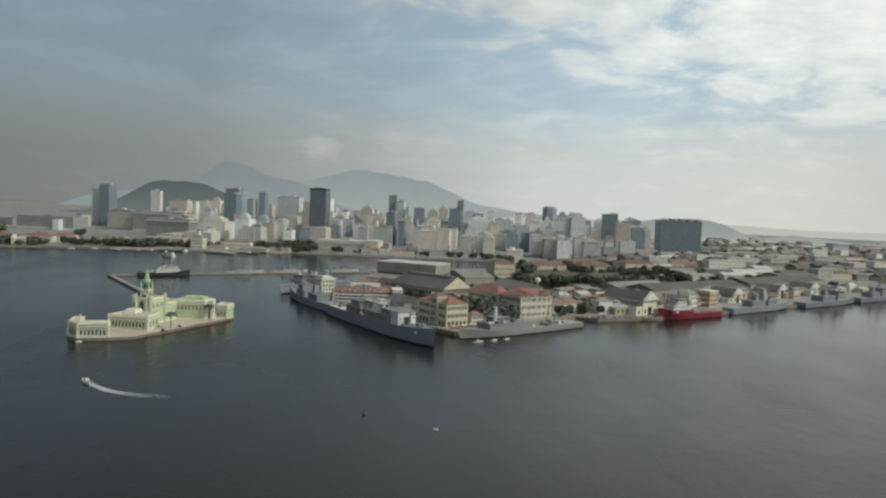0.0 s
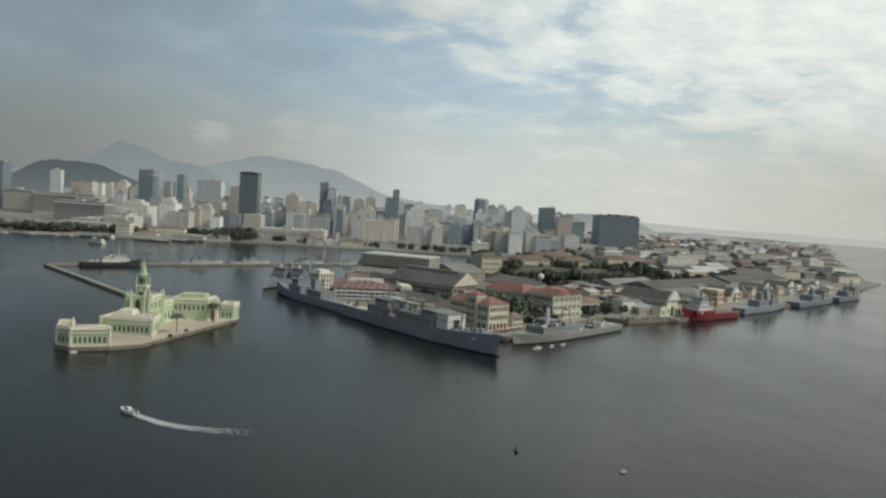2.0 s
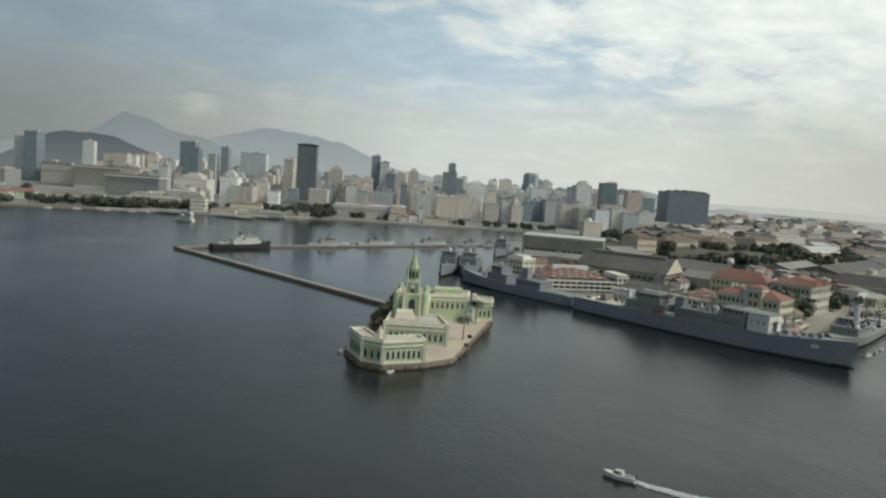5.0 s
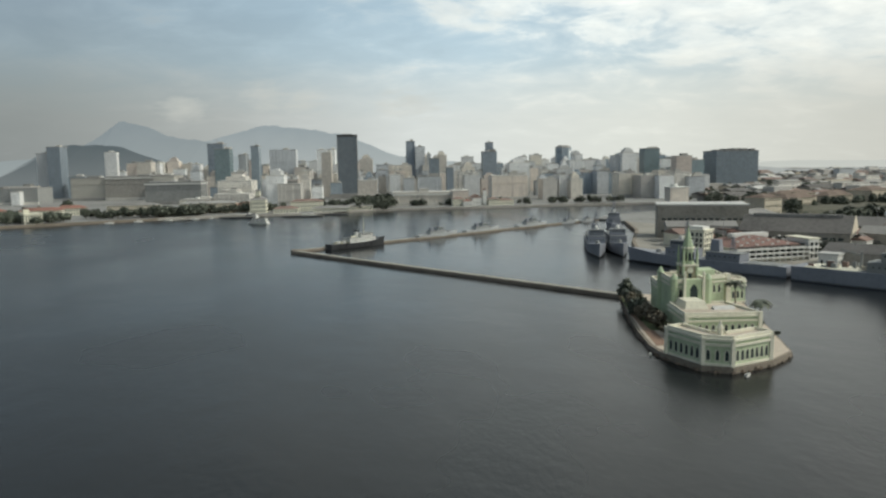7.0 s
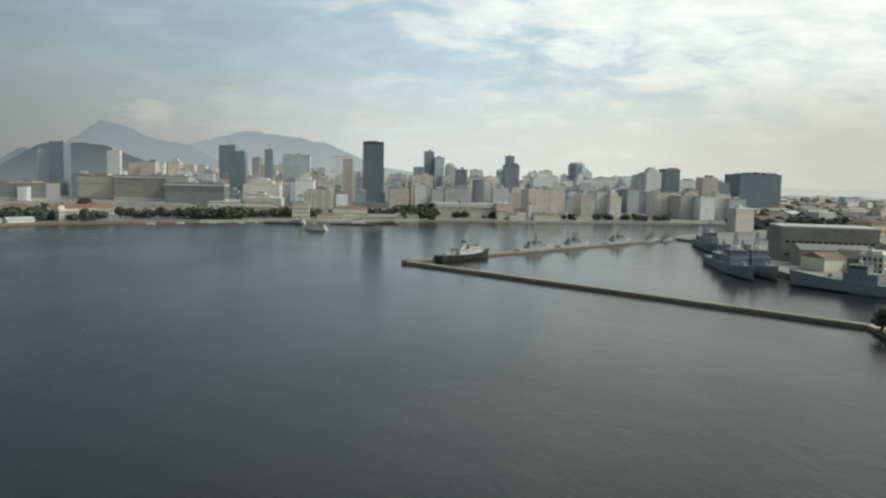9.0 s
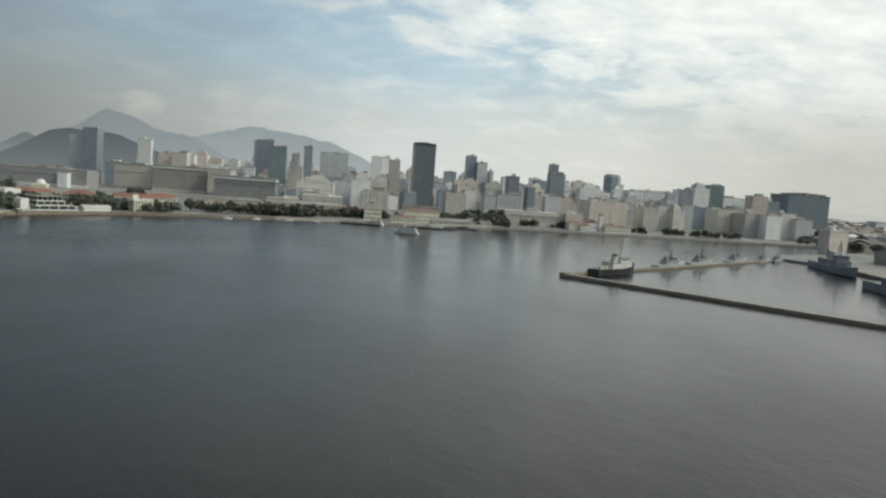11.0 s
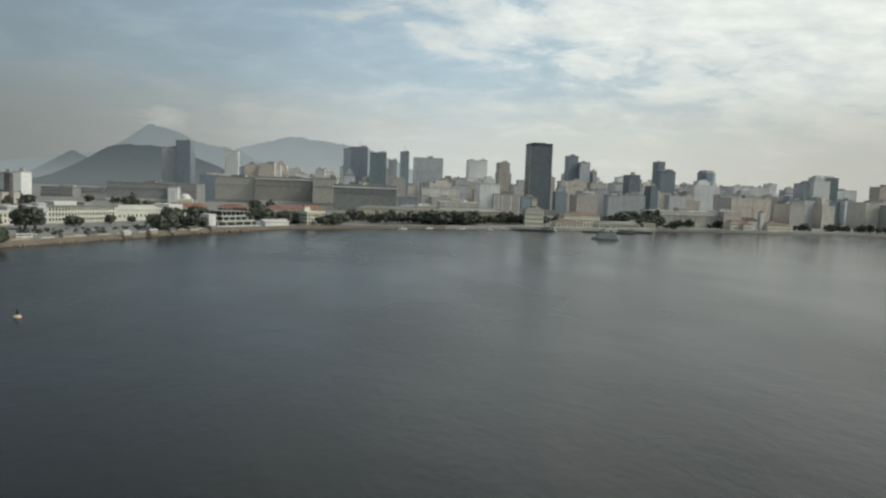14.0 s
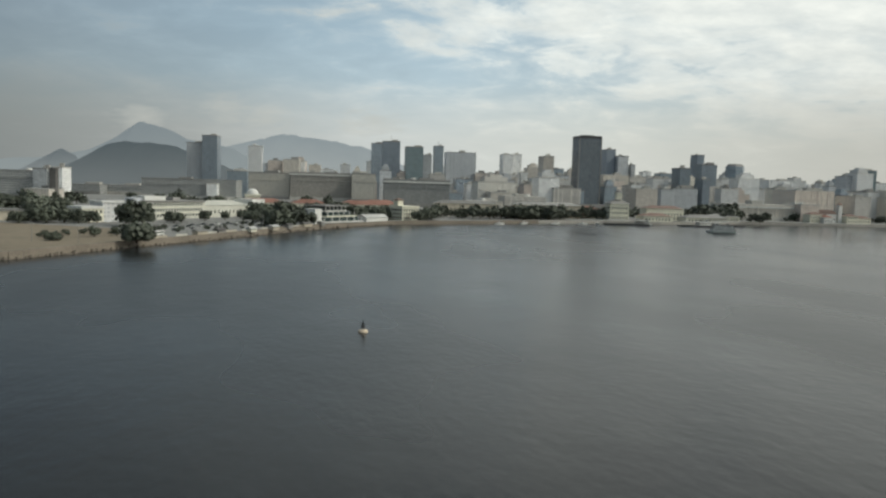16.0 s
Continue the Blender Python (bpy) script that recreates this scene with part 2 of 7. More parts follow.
def water_material():
    m, n, l, b = material("bay_water", 0.22)
    b.inputs["IOR"].default_value = 1.33
    b.inputs["Specular IOR Level"].default_value = 0.37
    tc = n.new("ShaderNodeTexCoord")
    mp = n.new("ShaderNodeMapping")
    mp.inputs["Rotation"].default_value = (0, 0, radians(25))
    mp.inputs["Scale"].default_value = (1.0, 0.55, 1.0)
    l.new(tc.outputs["Object"], mp.inputs[0])
    heights = []
    for scale, detail in ((0.9, 5), (0.14, 3), (0.018, 3)):
        t = n.new("ShaderNodeTexNoise")
        t.inputs["Scale"].default_value, t.inputs["Detail"].default_value = scale, detail
        l.new(mp.outputs[0], t.inputs["Vector"])
        heights.append(t)
    b1, b2 = n.new("ShaderNodeBump"), n.new("ShaderNodeBump")
    b1.inputs["Strength"].default_value, b1.inputs["Distance"].default_value = 0.20, 0.3
    b2.inputs["Strength"].default_value, b2.inputs["Distance"].default_value = 0.16, 1.2
    l.new(heights[1].outputs["Fac"], b2.inputs["Height"])
    l.new(heights[0].outputs["Fac"], b1.inputs["Height"])
    l.new(b2.outputs[0], b1.inputs["Normal"])
    l.new(b1.outputs[0], b.inputs["Normal"])
    c = ramp(n.new("ShaderNodeValToRGB"), [(0.35, (0.008, 0.0095, 0.0105, 1)), (0.65, (0.015, 0.0165, 0.0175, 1))])
    l.new(heights[2].outputs["Fac"], c.inputs[0])
    l.new(c.outputs[0], b.inputs["Base Color"])
    # calm and ruffled lanes
    rr = n.new("ShaderNodeMapRange")
    rr.inputs["From Min"].default_value, rr.inputs["From Max"].default_value = 0.35, 0.65
    rr.inputs["To Min"].default_value, rr.inputs["To Max"].default_value = 0.21, 0.30
    l.new(heights[2].outputs["Fac"], rr.inputs["Value"])
    # the harbour basin and the water under the town lie calmer than the open bay
    sp = n.new("ShaderNodeSeparateXYZ")
    l.new(tc.outputs["Object"], sp.inputs[0])
    calm = n.new("ShaderNodeMapRange")
    calm.inputs["From Min"].default_value, calm.inputs["From Max"].default_value = 0, 1
    calm.inputs["To Min"].default_value, calm.inputs["To Max"].default_value = 1.0, 0.66
    inner = n.new("ShaderNodeMapRange")
    inner.inputs["From Min"].default_value, inner.inputs["From Max"].default_value = -430, -290
    l.new(sp.outputs["X"], inner.inputs["Value"])
    behind = n.new("ShaderNodeMapRange")
    behind.inputs["From Min"].default_value, behind.inputs["From Max"].default_value = 290, 440
    l.new(sp.outputs["Y"], behind.inputs["Value"])
    both = n.new("ShaderNodeMath")
    both.operation = "MULTIPLY"
    l.new(inner.outputs[0], both.inputs[0])
    l.new(behind.outputs[0], both.inputs[1])
    l.new(both.outputs[0], calm.inputs["Value"])
    mul = n.new("ShaderNodeMath")
    mul.operation = "MULTIPLY"
    l.new(rr.outputs[0], mul.inputs[0])
    l.new(calm.outputs[0], mul.inputs[1])
    l.new(mul.outputs[0], b.inputs["Roughness"])
    for bump, strength in ((b1, 0.20), (b2, 0.15)):
        k = n.new("ShaderNodeMath")
        k.operation = "MULTIPLY"
        k.inputs[1].default_value = strength
        l.new(calm.outputs[0], k.inputs[0])
        l.new(k.outputs[0], bump.inputs["Strength"])
    return m


def leaves(name, dark, light):
    m, n, l, b = material(name, 0.65)
    geo = n.new("ShaderNodeNewGeometry")
    info = n.new("ShaderNodeObjectInfo")
    r = ramp(n.new("ShaderNodeValToRGB"), [(0.0, (*dark, 1)), (1.0, (*light, 1))])
    l.new(geo.outputs["Random Per Island"], r.inputs[0])
    hsv = n.new("ShaderNodeHueSaturation")
    v = n.new("ShaderNodeMath")
    v.operation = "MULTIPLY_ADD"
    v.inputs[1].default_value, v.inputs[2].default_value = 0.5, 0.75
    l.new(info.outputs["Random"], v.inputs[0])
    l.new(v.outputs[0], hsv.inputs["Value"])
    l.new(r.outputs[0], hsv.inputs["Color"])
    l.new(hsv.outputs[0], b.inputs["Base Color"])
    return m


M_WATER = water_material()
M_GROUND = surface("city_ground", (0.235, 0.235, 0.225), 0.9, grain=0.25, patch=0.02, vary=0.5)
M_YARD = surface("yard_concrete", (0.30, 0.285, 0.25), 0.9, grain=0.5, patch=0.04, vary=0.4)
M_SAND = surface("bare_earth", (0.215, 0.18, 0.13), 0.95, grain=0.4, patch=0.05, vary=0.3)
M_QUAY = surface("quay_stone", (0.215, 0.185, 0.15), 0.9, grain=1.2, patch=0.1, vary=0.45, bump=0.5)
M_GREEN = surface("pistachio_plaster", (0.435, 0.515, 0.345), 0.85, grain=1.2, patch=0.15, vary=0.25)
M_CREAM = surface("cream_trim", (0.70, 0.68, 0.56), 0.85, grain=1.5, patch=0.2, vary=0.25)
M_TERRACE = surface("terrace_tiles", (0.49, 0.425, 0.35), 0.9, grain=0.8, patch=0.1, vary=0.25)
M_SPIRE = surface("verdigris_copper", (0.37, 0.455, 0.30), 0.7, grain=1.5, patch=0.3, vary=0.3)
M_GLASS = surface("dark_window_glass", (0.035, 0.05, 0.05), 0.15, grain=0.5, patch=0.1, vary=0.4, bump=0)
M_NAVY = surface("naval_grey_paint", (0.225, 0.24, 0.275), 0.6, grain=0.8, patch=0.08, vary=0.25, by_object=0.25)
M_NAVYLIGHT = surface("light_grey_paint", (0.25, 0.255, 0.25), 0.6, grain=0.8, patch=0.1, vary=0.25, by_object=0.2)
M_PALESHIP = surface("pale_blue_grey_paint", (0.40, 0.42, 0.43), 0.6, grain=0.8, patch=0.1, vary=0.2)
M_DECK = surface("ship_deck", (0.24, 0.25, 0.25), 0.85, grain=0.8, patch=0.1, vary=0.3)
M_BLACK = surface("black_paint", (0.04, 0.042, 0.045), 0.5, grain=0.8, patch=0.1, vary=0.4)
M_WHITE = surface("white_paint", (0.66, 0.66, 0.63), 0.6, grain=0.8, patch=0.15, vary=0.2)
M_REDHULL = surface("red_hull_paint", (0.185, 0.022, 0.034), 0.5, grain=0.8, patch=0.1, vary=0.25)
M_TERRA = surface("terracotta_tiles", (0.255, 0.135, 0.105), 0.9, grain=1.6, patch=0.12, vary=0.4, bump=0.5, by_object=0.3)
M_BROWNROOF = surface("weathered_brown_roof", (0.235, 0.165, 0.14), 0.9, grain=1.0, patch=0.12, vary=0.45)
M_FORTROOF = surface("dark_brown_tiles", (0.165, 0.125, 0.10), 0.9, grain=1.0, patch=0.12, vary=0.4)
M_MESSROOF = surface("faded_red_tiles", (0.225, 0.135, 0.115), 0.9, grain=1.2, patch=0.12, vary=0.45, bump=0.4)
M_DARKROOF = surface("dark_sheet_roof", (0.115, 0.11, 0.105), 0.8, grain=0.6, patch=0.06, vary=0.5, by_object=0.4)
M_GREYROOF = surface("grey_sheet_roof", (0.25, 0.245, 0.235), 0.75, grain=0.6, patch=0.06, vary=0.4, by_object=0.4)
M_WHITEROOF = surface("white_sheet_roof", (0.50, 0.50, 0.48), 0.6, grain=0.6, patch=0.08, vary=0.2)
M_YELLOW = surface("pale_yellow_plaster", (0.52, 0.495, 0.37), 0.85, grain=0.8, patch=0.12, vary=0.25)
M_OCHRE = surface("beige_plaster", (0.50, 0.45, 0.36), 0.85, grain=0.6, patch=0.1, vary=0.3, by_object=0.35)
# darker than the beige plaster: wall shadow is mixed into this colour
M_HALL = surface("shadow_toned_shed_wall", (0.28, 0.265, 0.235), 0.9, grain=0.6, patch=0.08, vary=0.4, by_object=0.3)
M_BARK = surface("bark", (0.11, 0.085, 0.06), 0.95, grain=3, patch=0.5, vary=0.4)
M_LEAF = leaves("leaves", (0.068, 0.080, 0.060), (0.106, 0.120, 0.088))
M_DRYLEAF = leaves("dry_leaves", (0.115, 0.10, 0.07), (0.20, 0.175, 0.125))
M_FOAM = surface("wake_foam", (0.5, 0.52, 0.52), 0.8, grain=1.2, patch=0.3, vary=0.5)
M_BUOY = surface("buoy_paint", (0.66, 0.55, 0.42), 0.6, grain=2, patch=0.5, vary=0.3)
M_STEEL = surface("dull_steel", (0.33, 0.33, 0.32), 0.55, 0.4, grain=1.5, patch=0.2, vary=0.3)
M_RUST = surface("rusty_red_primer", (0.36, 0.10, 0.06), 0.8, grain=1.5, patch=0.2, vary=0.4)
F_BEIGE = facade("beige_facade", (0.66, 0.63, 0.58), (0.38, 0.375, 0.365))
F_SAND = facade("sand_facade", (0.72, 0.67, 0.59), (0.47, 0.45, 0.415), bay=2.4)
F_WHITE = facade("white_facade", (0.78, 0.78, 0.765), (0.48, 0.495, 0.505), bay=2.0, tall=0.5)
F_STONE = facade("grey_stone_facade", (0.43, 0.41, 0.37), (0.30, 0.29, 0.265), bay=2.4)
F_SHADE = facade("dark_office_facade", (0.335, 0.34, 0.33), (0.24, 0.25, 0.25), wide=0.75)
F_GREY = facade("grey_facade", (0.55, 0.57, 0.585), (0.38, 0.40, 0.42), wide=0.7)
F_TOWER = facade("black_glass_facade", (0.165, 0.19, 0.215), (0.115, 0.14, 0.165), bay=1.2, wide=0.82, tall=0.72, rough=0.5)
F_DARK = facade("dark_glass_facade", (0.245, 0.285, 0.325), (0.18, 0.22, 0.26), bay=1.2, wide=0.82, tall=0.72, rough=0.5)
F_BLUE = facade("blue_glass_facade", (0.33, 0.38, 0.425), (0.245, 0.30, 0.345), bay=1.4, wide=0.8, tall=0.7, rough=0.5)
F_TEAL = facade("teal_glass_facade", (0.235, 0.295, 0.315), (0.155, 0.215, 0.235), bay=1.3, wide=0.8, tall=0.72, rough=0.5)
F_PINK = facade("pinkish_facade", (0.70, 0.62, 0.55), (0.48, 0.43, 0.39), bay=2.4)

# ---- building helpers ----
def part(name, bm, mat, parent=None, label="", smooth=False):
    me = bpy.data.meshes.new(name)
    bm.normal_update()
    bm.to_mesh(me)
    bm.free()
    if smooth:
        me.polygons.foreach_set("use_smooth", [True] * len(me.polygons))
    me.materials.append(mat)
    ob = new(name, me)
    ob.parent = parent
    if label:
        tagged(ob, label)
    return ob


def shared(name, me, parent, m):
    """One more object on a mesh that alike pieces share."""
    ob = new(name, me)
    ob.parent = parent
    ob.matrix_basis = m
    return ob


def mesh_of(name, bm, mat):
    me = bpy.data.meshes.new(name)
    bm.normal_update()
    bm.to_mesh(me)
    bm.free()
    me.materials.append(mat)
    return me


def drawn_in(x, y):
    """The built-up edge of the far shore follows the coast line."""
    if x > -240 or not 540 < y < 905:
        return x, y
    dy = np.interp(x, (-900, -607, -540, -487, -440, -392, -320, -292, -252), (-18, -25, -23, -54, -46, -12, 0, -10, -62))
    return x + np.interp(x, (-560, -500), (9, 0)), y + dy


def thing(name, x, y, z, turn, label, category, group=""):
    x, y = drawn_in(x, y)
    ob = new(name)
    ob.empty_display_size = 1
    ob.matrix_basis = pose(x, y, z, 0, 0, turn)
    return tagged(ob, label, category, group)


def prism(bm, outline, z0, z1, shrink=1.0, cx=0.0, cy=0.0):
    """Upright solid on an outline; its top may be drawn in towards (cx, cy)."""
    low = [bm.verts.new((x, y, z0)) for x, y in outline]
    top = [bm.verts.new((cx + (x - cx) * shrink, cy + (y - cy) * shrink, z1)) for x, y in outline]
    k = len(outline)
    for i in range(k):
        bm.faces.new((low[i], low[(i + 1) % k], top[(i + 1) % k], top[i]))
    bm.faces.new(top)
    bm.faces.new(low[::-1])
    return bm


def block(bm, x0, x1, y0, y1, z0, z1):
    return prism(bm, [(x0, y0), (x1, y0), (x1, y1), (x0, y1)], z0, z1)


def box(x0, x1, y0, y1, z0, z1):
    return block(bmesh.new(), x0, x1, y0, y1, z0, z1)


def ring(n, r, cx=0.0, cy=0.0, start=0.0):
    return [(cx + r * math.cos(start + 2 * math.pi * i / n), cy + r * math.sin(start + 2 * math.pi * i / n)) for i in range(n)]


def rod(bm, a, b, r0, r1=None, n=6):
    """A round bar from a to b."""
    a, b = Vector(a), Vector(b)
    r1 = r0 if r1 is None else r1
    q = (b - a).to_track_quat("Z", "Y")
    rows = []
    for p, r in ((a, r0), (b, r1)):
        rows.append([bm.verts.new(p + q @ Vector((r * math.cos(2 * math.pi * i / n), r * math.sin(2 * math.pi * i / n), 0))) for i in range(n)])
    for i in range(n):
        bm.faces.new((rows[0][i], rows[0][(i + 1) % n], rows[1][(i + 1) % n], rows[1][i]))
    bm.faces.new(rows[0][::-1])
    bm.faces.new(rows[1])
    return bm


def gable(bm, x0, x1, y0, y1, z0, z1, over=0.4, along="x"):
    """A pitched roof; its ridge runs along x or y."""
    x0, x1, y0, y1 = x0 - over, x1 + over, y0 - over, y1 + over
    if along == "x":
        ym = (y0 + y1) / 2
        pts = [(x0, y0, z0), (x1, y0, z0), (x1, y1, z0), (x0, y1, z0), (x0, ym, z1), (x1, ym, z1)]
        faces = [(0, 1, 5, 4), (2, 3, 4, 5), (3, 0, 4), (1, 2, 5), (3, 2, 1, 0)]
    else:
        xm = (x0 + x1) / 2
        pts = [(x0, y0, z0), (x1, y0, z0), (x1, y1, z0), (x0, y1, z0), (xm, y0, z1), (xm, y1, z1)]
        faces = [(1, 2, 5, 4), (3, 0, 4, 5), (0, 1, 4), (2, 3, 5), (3, 2, 1, 0)]
    v = [bm.verts.new(p) for p in pts]
    for f in faces:
        bm.faces.new([v[i] for i in f])
    return bm


def hip(bm, x0, x1, y0, y1, z0, z1, over=0.5):
    """A hipped roof whose ridge runs along the longer side."""
    x0, x1, y0, y1 = x0 - over, x1 + over, y0 - over, y1 + over
    w, d = x1 - x0, y1 - y0
    if w >= d:
        a, b = (x0 + d / 2, (y0 + y1) / 2, z1), (x1 - d / 2, (y0 + y1) / 2, z1)
        faces = [(0, 1, 5, 4), (1, 2, 5), (2, 3, 4, 5), (3, 0, 4), (3, 2, 1, 0)]
    else:
        a, b = ((x0 + x1) / 2, y0 + w / 2, z1), ((x0 + x1) / 2, y1 - w / 2, z1)
        faces = [(0, 1, 4), (1, 2, 5, 4), (2, 3, 5), (3, 0, 4, 5), (3, 2, 1, 0)]
    v = [bm.verts.new(p) for p in [(x0, y0, z0), (x1, y0, z0), (x1, y1, z0), (x0, y1, z0), a, b]]
    for f in faces:
        bm.faces.new([v[i] for i in f])
    return bm


def window_mesh(name, w, h, mat, arch=True, depth=0.12):
    """A window pane, pointed or square, that stands 5 cm proud of y = 0 and faces -y; its foot is at z = 0."""
    pts = [(-w / 2, 0), (w / 2, 0), (w / 2, h * 0.68), (w * 0.3, h * 0.88), (0, h), (-w * 0.3, h * 0.88), (-w / 2, h * 0.68)] if arch else [(-w / 2, 0), (w / 2, 0), (w / 2, h), (-w / 2, h)]
    bm = bmesh.new()
    f = [bm.verts.new((x, -depth / 2, z)) for x, z in pts]
    g = [bm.verts.new((x, depth / 2, z)) for x, z in pts]
    k = len(pts)
    bm.faces.new(f)
    bm.faces.new(g[::-1])
    for i in range(k):
        bm.faces.new((f[i], g[i], g[(i + 1) % k], f[(i + 1) % k]))
    return mesh_of(name, bm, mat)


def facing(a, b, t, z, out=0.02):
    """The pose of a piece on the wall from a to b (seen from outside, left to right), a fraction t along it."""
    dx, dy = b[0] - a[0], b[1] - a[1]
    k = math.hypot(dx, dy)
    ang = math.degrees(math.atan2(dy, dx))
    nx, ny = dy / k, -dx / k
    return pose(a[0] + dx * t + nx * out, a[1] + dy * t + ny * out, z, 0, 0, ang)


def window_row(parent, me, a, b, n, z, margin=0.06, name="window"):
    for i in range(n):
        shared(name, me, parent, facing(a, b, margin + (1 - 2 * margin) * (i + 0.5) / n, z))

# ---- water, land, far hills ----
bm = bmesh.new()
bm.faces.new([bm.verts.new((x, y, 0)) for x, y in ring(48, 4950)])
tagged(part("water", bm, M_WATER), "dark grey-blue rippled bay water", "water", kind="structure")

# the city's land and the navy island are one sheet with a stone edge
COAST_CITY = [(-3400, 50), (-1200, 250), (-800, 390), (-690, 445), (-655, 476), (-646, 487), (-627, 530), (-600, 588), (-575, 644),
              (-536, 698), (-488, 724), (-440, 752), (-392, 774), (-345, 782), (-312, 795), (-285, 813), (-262, 826), (-170, 832), (-90, 843),
              (0, 850), (92, 842)]
COAST_NAVY = [(100, 824), (40, 775), (-40, 720), (-80, 690), (-95, 662), (-84, 628), (-99, 560), (-121, 500), (-131, 462), (-124, 430), (-100, 388),
              (-31, 331), (30, 409), (42, 405), (79, 426), (121, 464), (186, 526), (297, 640), (380, 743), (455, 832), (450, 850), (500, 950), (608, 1150), (742, 1400),
              (950, 1800), (1240, 2400), (1650, 3500)]
FAR_EDGE = [(1200, 4600), (0, 4850), (-2200, 4300), (-3900, 2900), (-4700, 900)]
bm = bmesh.new()
prism(bm, COAST_CITY + COAST_NAVY + FAR_EDGE, -3, 1.5)
tagged(part("ground", bm, M_GROUND), "grey-brown paved city ground along the bay", "ground", kind="structure")

# pale concrete yard of the navy base, and its stone edge
bm = bmesh.new()
prism(bm, [(-84, 626), (-98, 560), (-120, 500), (-130, 463), (-123, 431), (-99.5, 389), (-31, 332), (30, 410), (42, 406), (78.6, 427),
           (120, 465), (185, 527), (296, 641), (318, 690), (180, 600), (90, 520), (10, 480), (-50, 560)], 1.4, 1.62)
tagged(part("pavement", bm, M_YARD), "pale worn concrete yard of the navy base", "pavement", kind="structure")
# bare ground and verge at the airfield shore
bm = bmesh.new()
prism(bm, [(-800, 392), (-690, 447), (-655, 478), (-646, 489), (-628, 532), (-620, 550), (-655, 592), (-706, 612), (-815, 630), (-985, 590)], 1.4, 1.64)
tagged(part("pavement", bm, M_SAND), "bare sandy ground by the airfield shore", "pavement", kind="structure")


M_CITYQUAY = surface("pale_quay_stone", (0.37, 0.35, 0.315), 0.9, grain=1.2, patch=0.1, vary=0.4, bump=0.4)


def sea_wall(path, top, wide, label, mat=None):
    """A stone edge along the water, in lengths."""
    for (x0, y0), (x1, y1) in zip(path, path[1:]):
        k = math.hypot(x1 - x0, y1 - y0)
        b = box(0, k, -wide / 2, wide / 2, -2, top)
        ob = part("sea_wall", b, mat or M_QUAY)
        ob.matrix_basis = pose(x0, y0, 0, 0, 0, math.degrees(math.atan2(y1 - y0, x1 - x0)))
        tagged(ob, label, "wall", "sea walls", "structure")


sea_wall(COAST_CITY[3:12], 2.1, 1.6, "low stone sea wall of the airfield shore")
sea_wall(COAST_CITY[11:21], 2.0, 2.0, "pale stone quay along the old town", M_CITYQUAY)
sea_wall(COAST_NAVY[5:19], 2.0, 1.8, "stone quay edge of the navy base")


def ridge(name, way, rows, mat, label, seed):
    """A far hill: a ridge line of (sideways, ahead, height) stations, falling away to both sides."""
    noise.seed_set(seed)
    bm = bmesh.new()
    n, m = len(rows), 17
    grid = []
    for i in range((n - 1) * 8 + 1):
        k, f = min(i // 8, n - 2), (i - 8 * min(i // 8, n - 2)) / 8
        f = f * f * (3 - 2 * f)
        x, y, h = (rows[k][j] * (1 - f) + rows[k + 1][j] * f for j in range(3))
        line = []
        for j in range(m):
            u = (j - m // 2) / (m // 2)
            fall = math.cos(u * math.pi / 2) ** 1.3
            z = h * fall + noise.fractal(Vector((x * 0.006, y * 0.006 + u * 2, seed)), 0.9, 2.1, 5) * 0.07 * h * (0.4 + fall) * (abs(u) < 0.99)
            line.append(bm.verts.new((x + way * u * 0.2, y + u * way, max(z, 0) - 1 if abs(u) > 0.99 else max(z, 0.5))))
        grid.append(line)
    for a, b in zip(grid, grid[1:]):
        for j in range(m - 1):
            bm.faces.new((a[j], b[j], b[j + 1], a[j + 1]))
    bmesh.ops.recalc_face_normals(bm, faces=bm.faces)
    return tagged(part(name, bm, mat, smooth=True), label, "mountain", kind="structure")


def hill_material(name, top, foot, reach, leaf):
    """Dark forest far off; its glow is painted haze, thickest over the low ground."""
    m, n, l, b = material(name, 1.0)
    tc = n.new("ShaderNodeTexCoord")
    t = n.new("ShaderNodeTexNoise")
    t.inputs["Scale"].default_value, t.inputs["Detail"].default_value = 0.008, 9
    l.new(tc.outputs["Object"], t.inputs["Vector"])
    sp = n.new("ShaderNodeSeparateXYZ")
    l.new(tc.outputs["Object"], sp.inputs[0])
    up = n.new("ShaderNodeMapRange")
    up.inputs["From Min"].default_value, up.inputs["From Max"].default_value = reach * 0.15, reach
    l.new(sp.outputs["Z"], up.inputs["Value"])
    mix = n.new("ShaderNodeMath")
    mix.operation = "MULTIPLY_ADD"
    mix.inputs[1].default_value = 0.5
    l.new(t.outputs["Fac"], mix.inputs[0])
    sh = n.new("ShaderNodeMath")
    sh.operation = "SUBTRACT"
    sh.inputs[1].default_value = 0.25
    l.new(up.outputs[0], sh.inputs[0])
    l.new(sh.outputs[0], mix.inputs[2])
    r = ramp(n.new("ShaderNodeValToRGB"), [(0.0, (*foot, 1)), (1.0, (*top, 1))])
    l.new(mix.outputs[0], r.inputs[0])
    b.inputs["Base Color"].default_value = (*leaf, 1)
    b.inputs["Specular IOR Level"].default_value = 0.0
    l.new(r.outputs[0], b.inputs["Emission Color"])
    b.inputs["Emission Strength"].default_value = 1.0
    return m


